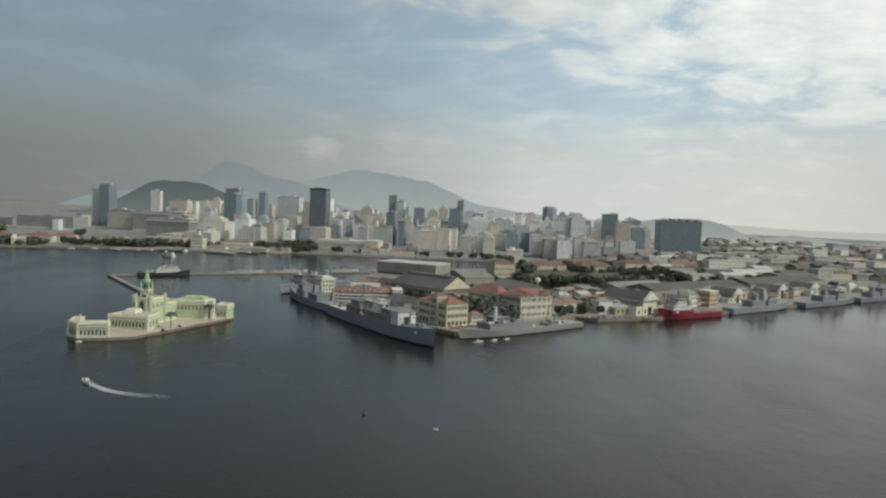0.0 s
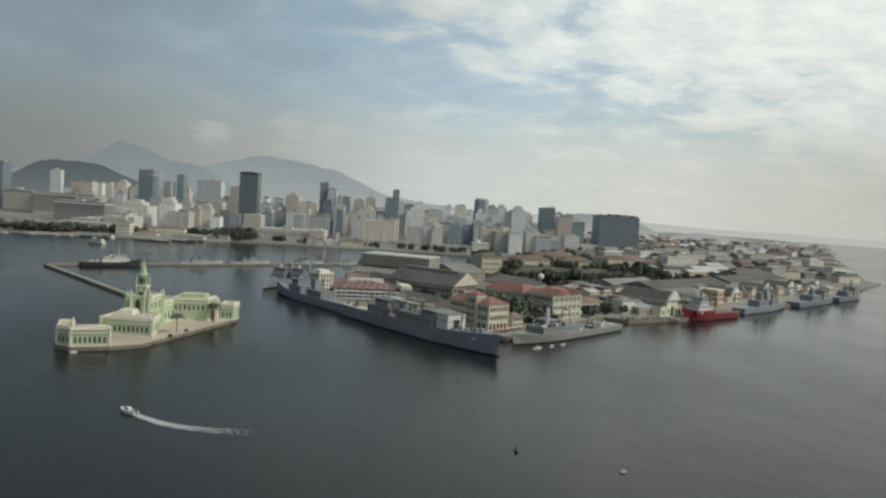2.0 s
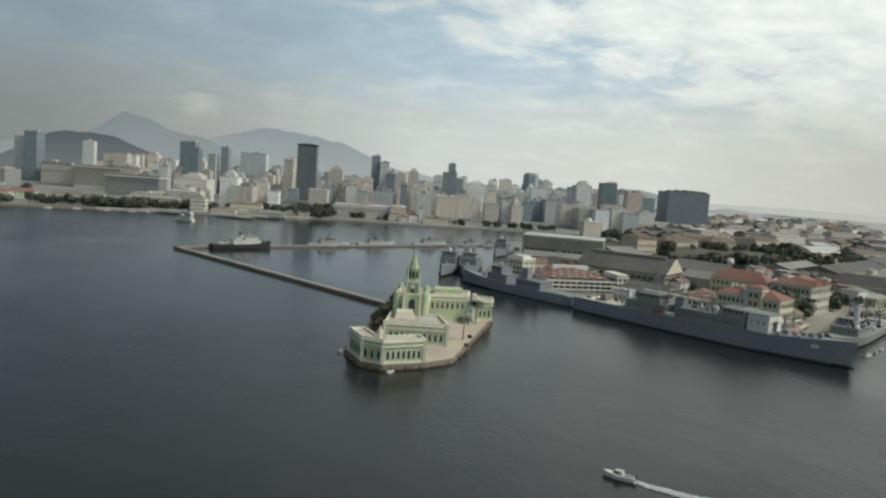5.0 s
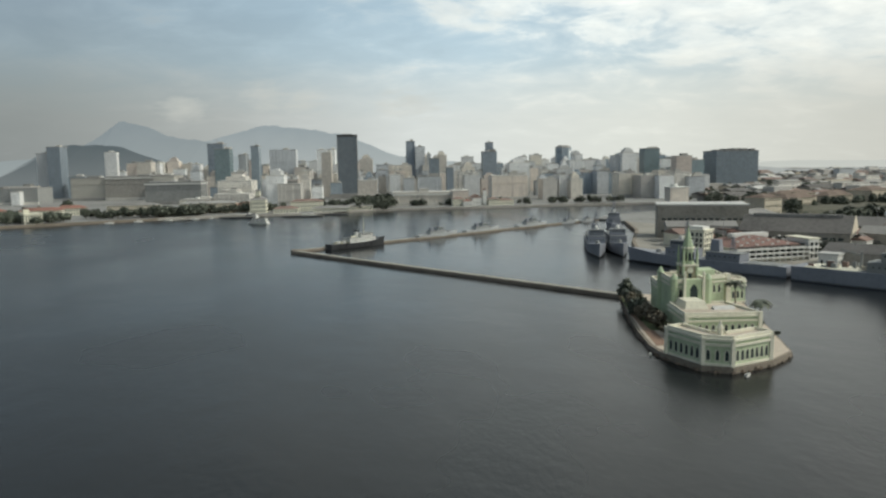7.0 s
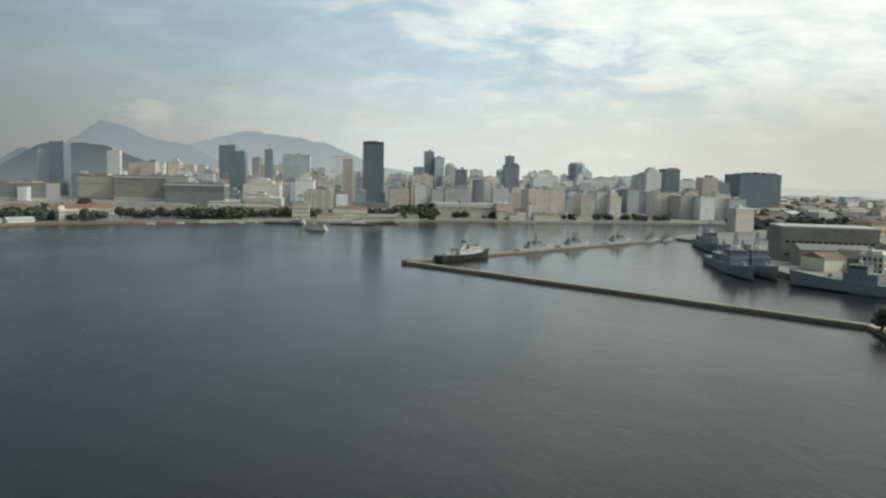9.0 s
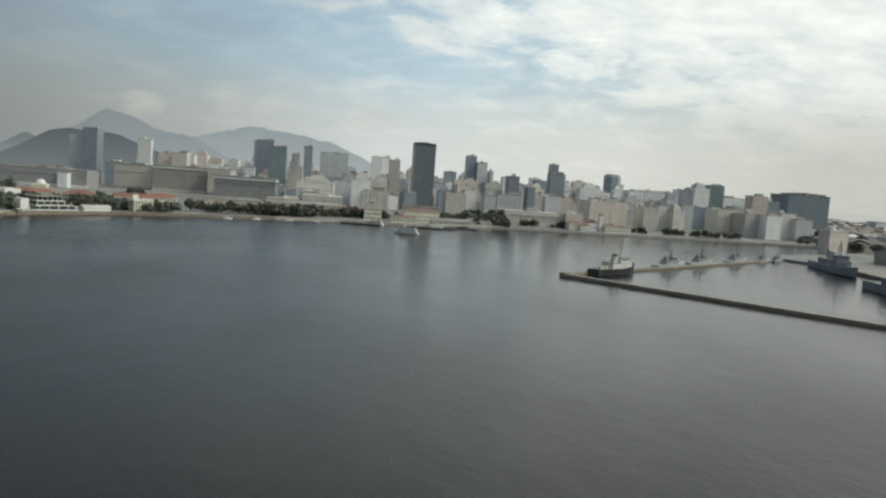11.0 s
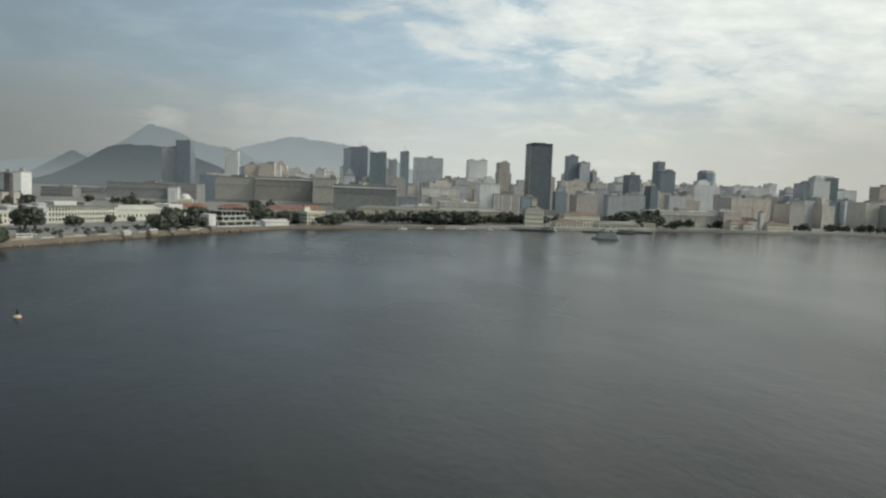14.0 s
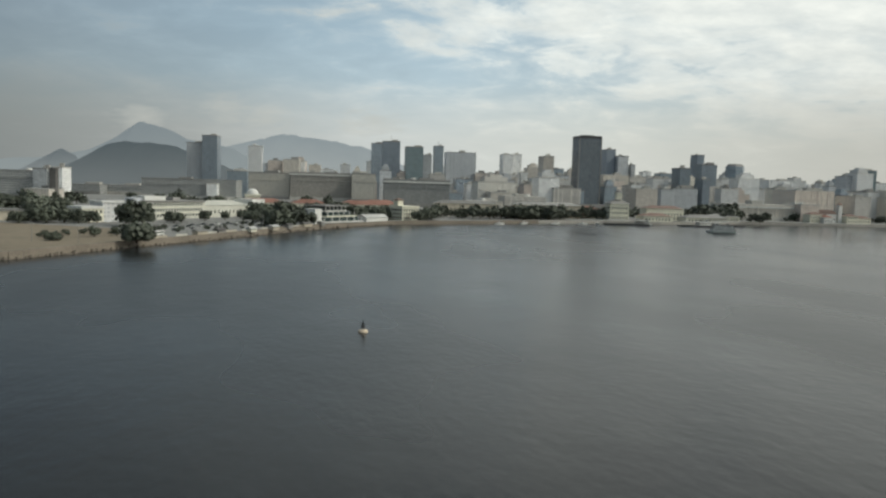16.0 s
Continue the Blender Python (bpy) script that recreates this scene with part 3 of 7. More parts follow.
# top and foot colours are painted haze glow; the last is the ground's own
M_FARHILL = hill_material("distant_forest_haze_glow", (0.205, 0.236, 0.262), (0.262, 0.290, 0.305), 230, (0.03, 0.035, 0.035))
M_PALEHILL = hill_material("paler_forest_haze_glow", (0.255, 0.290, 0.318), (0.335, 0.360, 0.372), 240, (0.03, 0.035, 0.035))
M_NEARHILL = hill_material("wooded_hill_haze_glow", (0.080, 0.099, 0.112), (0.135, 0.152, 0.162), 105, (0.02, 0.022, 0.022))
M_PEAK = hill_material("wooded_peak_haze_glow", (0.135, 0.158, 0.175), (0.235, 0.255, 0.265), 110, (0.02, 0.022, 0.022))
M_LOWHILL = hill_material("low_hill_haze_glow", (0.255, 0.275, 0.285), (0.34, 0.35, 0.35), 60, (0.03, 0.035, 0.035))
M_FARLAND = hill_material("lowland_haze_glow", (0.44, 0.45, 0.44), (0.48, 0.49, 0.47), 60, (0.05, 0.05, 0.05))
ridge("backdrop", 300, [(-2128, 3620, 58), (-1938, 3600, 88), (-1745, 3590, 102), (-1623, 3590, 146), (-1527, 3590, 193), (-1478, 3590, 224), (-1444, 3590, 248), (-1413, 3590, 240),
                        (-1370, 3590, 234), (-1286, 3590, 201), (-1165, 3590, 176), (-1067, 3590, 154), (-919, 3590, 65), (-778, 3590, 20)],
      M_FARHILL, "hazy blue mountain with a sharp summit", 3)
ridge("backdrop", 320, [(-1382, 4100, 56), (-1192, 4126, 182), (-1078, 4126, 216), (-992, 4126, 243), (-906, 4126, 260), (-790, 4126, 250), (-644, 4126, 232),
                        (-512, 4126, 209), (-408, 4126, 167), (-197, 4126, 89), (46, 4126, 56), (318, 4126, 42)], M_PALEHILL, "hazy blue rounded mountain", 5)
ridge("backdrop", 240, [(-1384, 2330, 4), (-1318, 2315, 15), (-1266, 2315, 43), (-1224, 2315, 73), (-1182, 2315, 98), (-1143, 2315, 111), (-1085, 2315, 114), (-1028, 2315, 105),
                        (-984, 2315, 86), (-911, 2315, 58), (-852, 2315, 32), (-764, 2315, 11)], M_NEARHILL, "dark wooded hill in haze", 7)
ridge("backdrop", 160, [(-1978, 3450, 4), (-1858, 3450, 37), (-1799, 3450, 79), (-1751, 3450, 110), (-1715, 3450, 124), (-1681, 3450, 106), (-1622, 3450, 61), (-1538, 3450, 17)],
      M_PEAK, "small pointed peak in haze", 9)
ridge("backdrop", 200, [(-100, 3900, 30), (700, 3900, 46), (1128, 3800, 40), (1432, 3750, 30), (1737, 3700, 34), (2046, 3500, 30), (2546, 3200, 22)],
      M_FARLAND, "low land on the horizon, paled by painted haze", 11)
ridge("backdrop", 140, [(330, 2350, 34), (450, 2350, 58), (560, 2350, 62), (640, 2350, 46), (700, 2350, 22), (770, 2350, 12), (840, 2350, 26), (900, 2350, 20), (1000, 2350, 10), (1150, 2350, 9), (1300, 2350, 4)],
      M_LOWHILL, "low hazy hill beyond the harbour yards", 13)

# ---- the town ----
M_CAP = surface("weathered_plaster", (0.50, 0.485, 0.45), 0.9, grain=0.5, patch=0.05, vary=0.35, by_object=0.5)
def city_block(x, y, w, d, h, mat, label, roof="flat", turn=0.0, group="town buildings"):
    ob = thing("office_tower" if h > 45 else "office_building", x, y, 1.4, turn, label, "tower" if h > 45 else "building", group)
    r = random.Random(int(x * 31 + y * 17 + h))
    h -= 1.4
    part("wall", box(-w / 2, w / 2, -d / 2, d / 2, 0, h), mat, ob)
    # a roof slab with a parapet lip
    bm = box(-w / 2 - 0.25, w / 2 + 0.25, -d / 2 - 0.25, d / 2 + 0.25, h + 0.004, h + 0.8)
    part("roof", bm, M_CAP if mat in (F_BEIGE, F_SAND, F_PINK, F_WHITE) else M_GREYROOF, ob)
    z = h + 0.8
    if w > 24 and mat not in (F_DARK, F_BLUE, F_TEAL):
        # piers divide the broad fronts, and the middle or the ends step forward
        n = max(4, round(w / r.uniform(4, 7)))
        me = mesh_of("pier", box(-0.4, 0.4, -0.35, 0, 0, h - 0.6), mat)
        for k in range(n + 1 if mat not in (F_STONE, F_SHADE) else 0):
            shared("pier", me, ob, pose(-w / 2 + w * k / n, -d / 2, 0))
        part("base_course", box(-w / 2 - 0.3, w / 2 + 0.3, -d / 2 - 0.6, -d / 2 + 1, 0, 3.4), M_GREYROOF if r.random() < 0.5 else M_CAP, ob)
        part("string_course", box(-w / 2 - 0.2, w / 2 + 0.2, -d / 2 - 0.55, -d / 2 + 0.2, h * 0.72, h * 0.72 + 0.6), mat, ob)
    if roof == "cornice":
        part("cornice", box(-w / 2 - 0.9, w / 2 + 0.9, -d / 2 - 0.9, d / 2 + 0.9, h - 2.6, h - 1.2), M_WHITE, ob, "pale projecting cornice")
    if roof == "step":
        part("setback", box(-w * 0.3, w * 0.3, -d * 0.3, d * 0.3, z, z + 4.5), mat, ob)
        part("setback", box(-w * 0.15, w * 0.18, -d * 0.2, d * 0.2, z + 4.5, z + 7), mat, ob)
    if roof == "plant":
        for k in range(5):
            px = -w * 0.4 + k * w * 0.2
            part("plant_room", box(px, px + w * 0.09, -d * 0.3, d * 0.2, z, z + 1.2 + 2.2 * r.random()), M_GREYROOF, ob)
            part("antenna", rod(bmesh.new(), (px + 1, 0, z + 1), (px + 1, 0, z + 5 + 2 * r.random()), 0.16, 0.1, 5), M_STEEL, ob)
    if roof in ("flat", "cornice", "mast"):
        px, py = w * r.uniform(-0.25, 0.1), d * r.uniform(-0.2, 0.1)
        s = min(w, d)
        part("plant_room", box(px, px + s * r.uniform(0.25, 0.5), py, py + s * 0.35, z, z + r.uniform(1.5, 3.2)), M_CAP if r.random() < 0.7 else M_GREYROOF, ob)
        if r.random() < 0.5:
            part("water_tank", prism(bmesh.new(), ring(10, s * 0.07 + 0.5, -px * 0.8, -py), z, z + 1.8), M_WHITE, ob)
    if roof == "mast":
        part("mast", rod(bmesh.new(), (0, 0, z), (0, 0, z + 9), 0.3, 0.12, 6), M_STEEL, ob, "thin steel roof mast")
    return ob


# the dark tower that stands above all the rest
tower = thing("office_tower", -301.7, 1090, 1.4, 0.6, "tallest tower, dark blue-grey glass with a darker head band", "tower", "town buildings")
part("wall", box(-12.45, 12.45, -12.7, 12.7, 0, 77.6), F_TOWER, tower)
part("head_band", box(-12.6, 12.6, -12.85, 12.85, 77.604, 80.4), M_BLACK, tower, "dark louvred head band")
part("podium", box(-24, 22, -22, 20, 0, 6), M_GREYROOF, tower)
part("plant_room", box(-7, 6, -6, 6, 80.4, 81.6), M_GREYROOF, tower)
part("pilaster", box(-12.75, -12.05, -13.0, -12.5, 0, 77.4), M_GREYROOF, tower)
part("pilaster", box(12.05, 12.75, -13.0, -12.5, 0, 77.4), M_GREYROOF, tower)

# the round-headed tower
tower = thing("office_tower", 59, 1435, 1.4, 0, "grey glass tower with a chamfered rounded head", "tower", "town buildings")
part("wall", prism(bmesh.new(), ring(8, 14.4, 0, 0, radians(22.5)), 0, 67.0), F_BLUE, tower)
part("head", prism(bmesh.new(), ring(8, 14.4, 0, 0, radians(22.5)), 67.004, 71.2, 0.72), M_GREYROOF, tower)

city_block(-736, 1259, 18.4, 26, 75.9, F_DARK, "slim dark glass office tower", roof="flat")
city_block(-757, 1272, 19.3, 24, 66.9, F_GREY, "grey-beige concrete tower with a plain face", roof="flat")
city_block(-694, 1357, 19.0, 10, 69.4, F_WHITE, "white slab tower with a grey flank", roof="flat")
city_block(-680, 1403, 10.5, 14, 47.2, F_WHITE, "small white tower among roofs", roof="flat")
city_block(-633, 1394, 9.8, 14, 51.0, F_WHITE, "second small white tower among roofs", roof="flat")
city_block(-701, 1247, 24.6, 22, 32.7, F_BLUE, "blue-black glass office block", roof="flat")
city_block(-653, 1176, 46.0, 45, 31.0, F_STONE, "broad beige ministry block", roof="flat")
city_block(-594, 1173, 70.0, 50, 32.6, F_STONE, "broad grey-beige palace block with a pale cornice", roof="cornice")
city_block(-546, 1150, 27.0, 44, 33.0, F_STONE, "pale stone end wing of the palace block", roof="flat")
city_block(-497, 1013, 62.8, 30, 27.0, F_SHADE, "long grey office block", roof="cornice")
city_block(-524, 1347, 18.0, 24, 78.6, F_BLUE, "dark blue glass office tower", roof="flat")
city_block(-509, 1277, 23.0, 24, 78.0, F_DARK, "dark office tower with a roof mast", roof="mast")
city_block(-484, 1207, 21.0, 24, 68.4, F_TEAL, "teal glass-fronted office tower", roof="flat")
city_block(-464, 1246, 11.0, 20, 60.8, F_GREY, "grey concrete office tower", roof="flat")
city_block(-448, 1258, 11.4, 20, 73.5, F_BLUE, "slim dark blue office tower", roof="mast")
city_block(-413, 1302, 39.5, 28, 68.0, F_GREY, "broad grey-brown office tower with a stepped top", roof="flat")
city_block(-352, 1282, 14.0, 24, 66.8, F_WHITE, "pale twin-slab apartment tower", roof="flat")
city_block(-338, 1289, 12.5, 24, 67.5, F_WHITE, "pale grey apartment tower", roof="flat")
city_block(-333, 1144, 12.7, 24, 60.0, F_SAND, "pale pink apartment tower", roof="flat")
city_block(-425, 964, 17.9, 26, 17.8, F_SAND, "beige mid-rise town block", roof="flat")
city_block(-376, 979, 20.0, 26, 33.0, F_WHITE, "white mid-rise block with grey stripes", roof="step")
city_block(-370, 1071, 16.6, 24, 26.5, F_PINK, "pinkish mid-rise town block", roof="flat")
city_block(-360, 973, 25.1, 24, 23.1, F_BEIGE, "beige plastered office block", roof="flat")
city_block(-448, 916, 30.1, 30, 10.2, F_SAND, "low sand-coloured office block with a terrace", roof="flat")
city_block(-412, 922, 35.7, 30, 14.8, F_BEIGE, "low beige dockside office block", roof="flat")
city_block(-217, 1260, 13.0, 22, 77.4, F_DARK, "slim dark office tower", roof="flat")
city_block(-203, 1251, 14.0, 22, 68.8, F_GREY, "grey stepped office tower", roof="flat")
city_block(-190, 1245, 5.5, 16, 57.8, F_GREY, "narrow grey concrete tower", roof="flat")
city_block(-234, 1192, 32.0, 26, 42.0, F_SAND, "sand-coloured tall apartment block", roof="flat")
city_block(-190, 1230, 21.4, 24, 41.4, F_BEIGE, "beige tall apartment block", roof="flat")
city_block(-137, 1307, 17.6, 20, 43.6, F_WHITE, "white narrow apartment slab", roof="flat")
city_block(-118, 1298, 24.9, 22, 42.5, F_WHITE, "white banded apartment block", roof="flat")
city_block(-191, 1089, 12.5, 22, 50.0, F_DARK, "grey tower beside a white one", roof="flat")
city_block(-99, 1242, 10.0, 20, 73.6, F_DARK, "dark stepped tower with a narrow head", roof="flat")
city_block(-104, 1206, 20.4, 20, 59.6, F_DARK, "lower shoulder of a dark tower", roof="flat")
city_block(-215, 893, 60.0, 32, 14.4, F_SAND, "long low sand-coloured warehouse with a flat roof", roof="cornice")
city_block(-177, 885, 16.0, 34, 15.6, F_PINK, "pinkish end block of the warehouse", roof="flat")
city_block(-112, 981, 40.0, 40, 28.4, F_PINK, "broad pinkish ministry building", roof="flat")
city_block(-199, 1073, 27.7, 28, 27.5, F_GREY, "grey mid-rise town block", roof="flat")
city_block(-274, 995, 21.9, 28, 25.3, F_SAND, "sand-coloured mid-rise town block", roof="flat")
city_block(-239, 1103, 20.6, 28, 28.8, F_BEIGE, "beige mid-rise town block", roof="flat")
city_block(-172, 1075, 8.6, 20, 38.0, F_DARK, "dark narrow office tower", roof="flat")
city_block(-146, 1259, 21.9, 22, 41.0, F_WHITE, "pale slab-like town block", roof="flat")
city_block(-143, 1131, 25.4, 24, 31.1, F_BEIGE, "beige plain town block", roof="flat")
city_block(-66, 1177, 28.0, 24, 43.0, F_WHITE, "pale stepped office building", roof="step")
city_block(67, 1311, 56.7, 28, 45.3, F_WHITE, "white broad apartment block", roof="flat")
city_block(-68, 966, 16.5, 30, 24.0, F_BEIGE, "broad beige waterfront block", roof="flat")
city_block(-48, 976, 14.9, 30, 28.6, F_WHITE, "pale striped waterfront block", roof="flat")
city_block(-39, 961, 13.4, 30, 23.7, F_SAND, "sand-coloured low waterfront block", roof="step")
city_block(23, 1071, 14.6, 26, 30.8, F_GREY, "grey block with dark bays", roof="flat")
city_block(80, 1190, 11.6, 24, 50.9, F_GREY, "grey bare concrete tower", roof="flat")
city_block(93, 1181, 22.2, 26, 54.5, F_WHITE, "white and blue banded tower", roof="step")
city_block(151, 1252, 23.5, 24, 61.4, F_TEAL, "blue-green glass office tower", roof="flat")
city_block(197, 1289, 36.8, 26, 45.5, F_WHITE, "white plain office block", roof="flat")
city_block(158, 1141, 22.0, 20, 49.0, F_PINK, "brownish narrow office tower", roof="flat")
city_block(180, 1147, 18.0, 22, 43.0, F_TEAL, "blue glass office block", roof="flat")
city_block(31, 986, 27.3, 30, 28.6, F_SAND, "sand-coloured waterfront town block", roof="flat")
city_block(44, 955, 23.2, 30, 26.2, F_BEIGE, "grey-beige waterfront town block", roof="flat")
city_block(56, 939, 16.5, 30, 26.2, F_WHITE, "long pale waterfront block", roof="flat")
city_block(78, 949, 16.2, 30, 29.6, F_BEIGE, "beige waterfront town block", roof="flat")
city_block(90, 939, 18.5, 30, 24.6, F_GREY, "grey low waterfront block", roof="flat")
city_block(249, 1186, 62.0, 46, 55.3, F_DARK, "broad dark office block with roof plant", roof="plant")
city_block(251, 1107, 10.4, 24, 9.3, F_BEIGE, "small beige town block", roof="flat")
city_block(-335, 1190, 24.3, 24, 31.2, F_SAND, "sand-coloured plain town block", roof="flat")
city_block(-282, 1129, 11.6, 20, 29.4, F_WHITE, "white slab-like town block", roof="flat")
city_block(-258, 1358, 27.0, 22, 43.0, F_GREY, "grey tall office tower", roof="flat")
city_block(-391, 1162, 32.1, 26, 29.8, F_WHITE, "pale blue-grey office block", roof="flat")
city_block(-372, 1249, 16.0, 22, 37.8, F_BEIGE, "beige tall town tower", roof="flat")
city_block(-423, 996, 37.0, 40, 27.2, F_BEIGE, "beige stepped office palace", roof="step")
city_block(-768, 1210, 40.7, 30, 20.2, F_SAND, "yellowish block by the park", roof="flat")
city_block(-721, 1077, 91.9, 40, 21.0, F_SHADE, "long grey modern terminal office with a pale flank", roof="flat")
city_block(-697, 1062, 10.3, 30, 17.1, F_WHITE, "white flank of the long office block", roof="flat")
city_block(-832, 964, 30, 60, 24.1, F_SHADE, "dark glass office block", roof="flat")
city_block(-810, 935, 10.6, 20, 26.1, F_GREY, "grey flank of a tall office slab", roof="flat")
city_block(-797, 936, 7.3, 20, 27.5, F_WHITE, "white tall office slab", roof="flat")
city_block(-798, 901, 16.8, 30, 10.4, F_SAND, "low sand-coloured town block", roof="flat")
city_block(-850, 1159, 34.8, 40, 11.8, F_SHADE, "grey block with a pale roof", roof="flat")
city_block(-817, 1185, 43.9, 40, 11.7, F_SHADE, "grey low office row", roof="flat")

# the mass of mid-rise blocks behind the front rows
fill = random.Random(5)
for row_y, lo, hi in ((1075, 15, 31), (1190, 20, 39), (1285, 24, 45), (1395, 29, 54), (1535, 35, 60)):
    x = -560.0 * row_y / 1150
    while x < 195 * row_y / 1150:
        w = fill.uniform(9, 23)
        if fill.random() < 0.9:
            city_block(x + w / 2, row_y + fill.uniform(-25, 25), w, fill.uniform(14, 24), fill.uniform(lo, hi), fill.choice((F_BEIGE, F_SAND, F_WHITE, F_GREY, F_WHITE, F_PINK, F_BLUE)),
                       "pale mid-rise block in the dense town", roof=fill.choice(("flat", "flat", "step", "flat")))
        x += w + fill.uniform(1, 9)
# low sheds and yards north of the navy base, thinning out towards the horizon
for k in range(380):
    f = fill.random() ** 1.5
    y = 800 + 1700 * f
    x = 250 + (y - 800) * 0.42 + fill.uniform(-190, 170) * (1 + 1.2 * f)
    if x > 430 + (y - 850) * 0.55 or x > 240 + (y - 600) * 0.8:
        continue
    w = fill.uniform(16, 48)
    big = fill.random()
    ob = thing("shed" if big < 0.9 else "office_building", x, y, 1.4, fill.uniform(-35, -5) + 40, "low shed with a sheet roof in a harbour yard" if big < 0.9 else "pale block among harbour sheds", "shed" if big < 0.9 else "building", "harbour sheds")
    h = fill.uniform(4, 8) if big < 0.9 else fill.uniform(8, 15)
    d = fill.uniform(10, 20)
    part("wall", box(-w / 2, w / 2, -d / 2, d / 2, 0, h), fill.choice((M_OCHRE, M_HALL, M_HALL)) if big < 0.9 else F_BEIGE, ob)
    if big < 0.9:
        part("roof", gable(bmesh.new(), -w / 2, w / 2, -d / 2, d / 2, h + 0.004, h + d * 0.17), fill.choice((M_DARKROOF, M_DARKROOF, M_DARKROOF, M_BROWNROOF, M_FORTROOF, M_GREYROOF, M_GREYROOF, M_WHITEROOF)), ob)
    else:
        part("roof", box(-w / 2 - 0.3, w / 2 + 0.3, -d / 2 - 0.3, d / 2 + 0.3, h + 0.004, h + 0.7), M_CAP, ob)

# ---- the palace island and its breakwater ----
M_EARTH = surface("reddish_earth", (0.25, 0.165, 0.12), 0.95, grain=0.8, patch=0.1, vary=0.35)
M_ROCK = surface("wet_brown_rock", (0.13, 0.10, 0.075), 0.7, grain=1.5, patch=0.3, vary=0.5, by_object=0.6)
ISLE = [(-173.5, 352), (-178, 336), (-182, 318), (-185.6, 300), (-187.6, 286), (-187.2, 278.0), (-183.1, 267.8), (-177.6, 265.2), (-166.8, 269.9), (-159.2, 276.4), (-149.8, 308), (-141.6, 337.4), (-150, 347)]
isle = thing("island", 0, 0, 0, 0, "stone-edged palace island with a pale paved terrace", "island")
bm = bmesh.new()
prism(bm, ISLE, -2, 1.2)
part("quay", bm, M_QUAY, isle, "brown stone quay wall")
bm = bmesh.new()
cx, cy = -165, 308
prism(bm, [(cx + (x - cx) * 0.965, cy + (y - cy) * 0.978) for x, y in ISLE], 1.0, 1.3)
part("paving", bm, M_TERRACE, isle, "pale worn paving")
bm = bmesh.new()
prism(bm, [(-182.4, 300), (-173, 300), (-173, 345), (-176, 345), (-179, 330)], 1.15, 1.43)
part("lawn", bm, surface("dry_grass", (0.15, 0.17, 0.08), 0.95, grain=1.5, patch=0.2, vary=0.4), isle, "dry grass bed")

bm = bmesh.new()
prism(bm, [(-186.4, 285), (-183.4, 285), (-179.6, 318), (-174.4, 347), (-175.6, 345), (-180.6, 322)], 1.15, 1.38)
part("verge", bm, M_EARTH, isle, "reddish bare earth verge")
# tumbled rocks at the foot of the quay
rk = random.Random(17)
for i in range(len(ISLE)):
    (ax, ay), (bx, by) = ISLE[i], ISLE[(i + 1) % len(ISLE)]
    n = int(math.hypot(bx - ax, by - ay) / 1.3)
    for k in range(n):
        f = (k + rk.random()) / n
        r = rk.uniform(0.35, 0.85)
        x, y = ax + (bx - ax) * f + rk.uniform(-0.3, 0.3), ay + (by - ay) * f + rk.uniform(-0.3, 0.3)
        pts = [(x + r * rk.uniform(0.7, 1.2) * math.cos(a), y + r * rk.uniform(0.7, 1.2) * math.sin(a)) for a in [2 * math.pi * j / 6 for j in range(6)]]
        part("rock", prism(bmesh.new(), pts, -0.6, rk.uniform(0.15, 0.75), rk.uniform(0.5, 0.8), x, y), M_ROCK, isle)

palace = thing("palace", 0, 0, 1.3, 0, "pale green neo-gothic island palace with cream trim and pointed windows", "palace")
W_TALL = window_mesh("window", 0.72, 2.25, M_GLASS)
W_TRIM = window_mesh("window_frame", 1.02, 2.6, M_CREAM, depth=0.06)
W_MID = window_mesh("window", 0.85, 2.3, M_GLASS)


def gothic_row(a, b, n, z, margin=0.06):
    for i in range(n):
        t = margin + (1 - 2 * margin) * (i + 0.5) / n
        w = shared("window", W_TALL, palace, facing(a, b, t, z, 0.03))
        f = shared("window_frame", W_TRIM, w, pose(0, 0.02, -0.2))


def wing(outline, z0, z1, lip=0.45):
    """Green walls with a plinth, a cornice and a cream parapet round a flat roof."""
    cx = sum(p[0] for p in outline) / len(outline)
    cy = sum(p[1] for p in outline) / len(outline)

    def grown(k):
        out = []
        for x, y in outline:
            d = math.hypot(x - cx, y - cy)
            out.append((x + (x - cx) / d * k, y + (y - cy) / d * k))
        return out
    part("wall", prism(bmesh.new(), outline, z0, z1), M_GREEN, palace)
    part("plinth", prism(bmesh.new(), grown(0.3), z0, z0 + 0.55), M_CREAM, palace, "cream stone plinth")
    part("cornice", prism(bmesh.new(), grown(lip), z1 - 1.45, z1 - 0.95), M_CREAM, palace, "cream moulded cornice")
    part("cornice", prism(bmesh.new(), grown(lip + 0.1), z1 - 0.35, z1 + 0.12), M_CREAM, palace, "cream moulded cornice")
    part("roof", prism(bmesh.new(), grown(-0.55), z1 + 0.1, z1 + 0.16), M_TERRACE, palace, "beige flat roof")
    k = len(outline)
    for i in range(k):
        (ax, ay), (bx, by) = outline[i], outline[(i + 1) % k]
        d = math.hypot(bx - ax, by - ay)
        o = part("parapet", box(0.12, d - 0.12, -0.1, 0.3, z1 + 0.12, z1 + 0.75), M_CREAM, palace)
        o.matrix_basis = pose(ax, ay, 0, 0, 0, math.degrees(math.atan2(by - ay, bx - ax)))


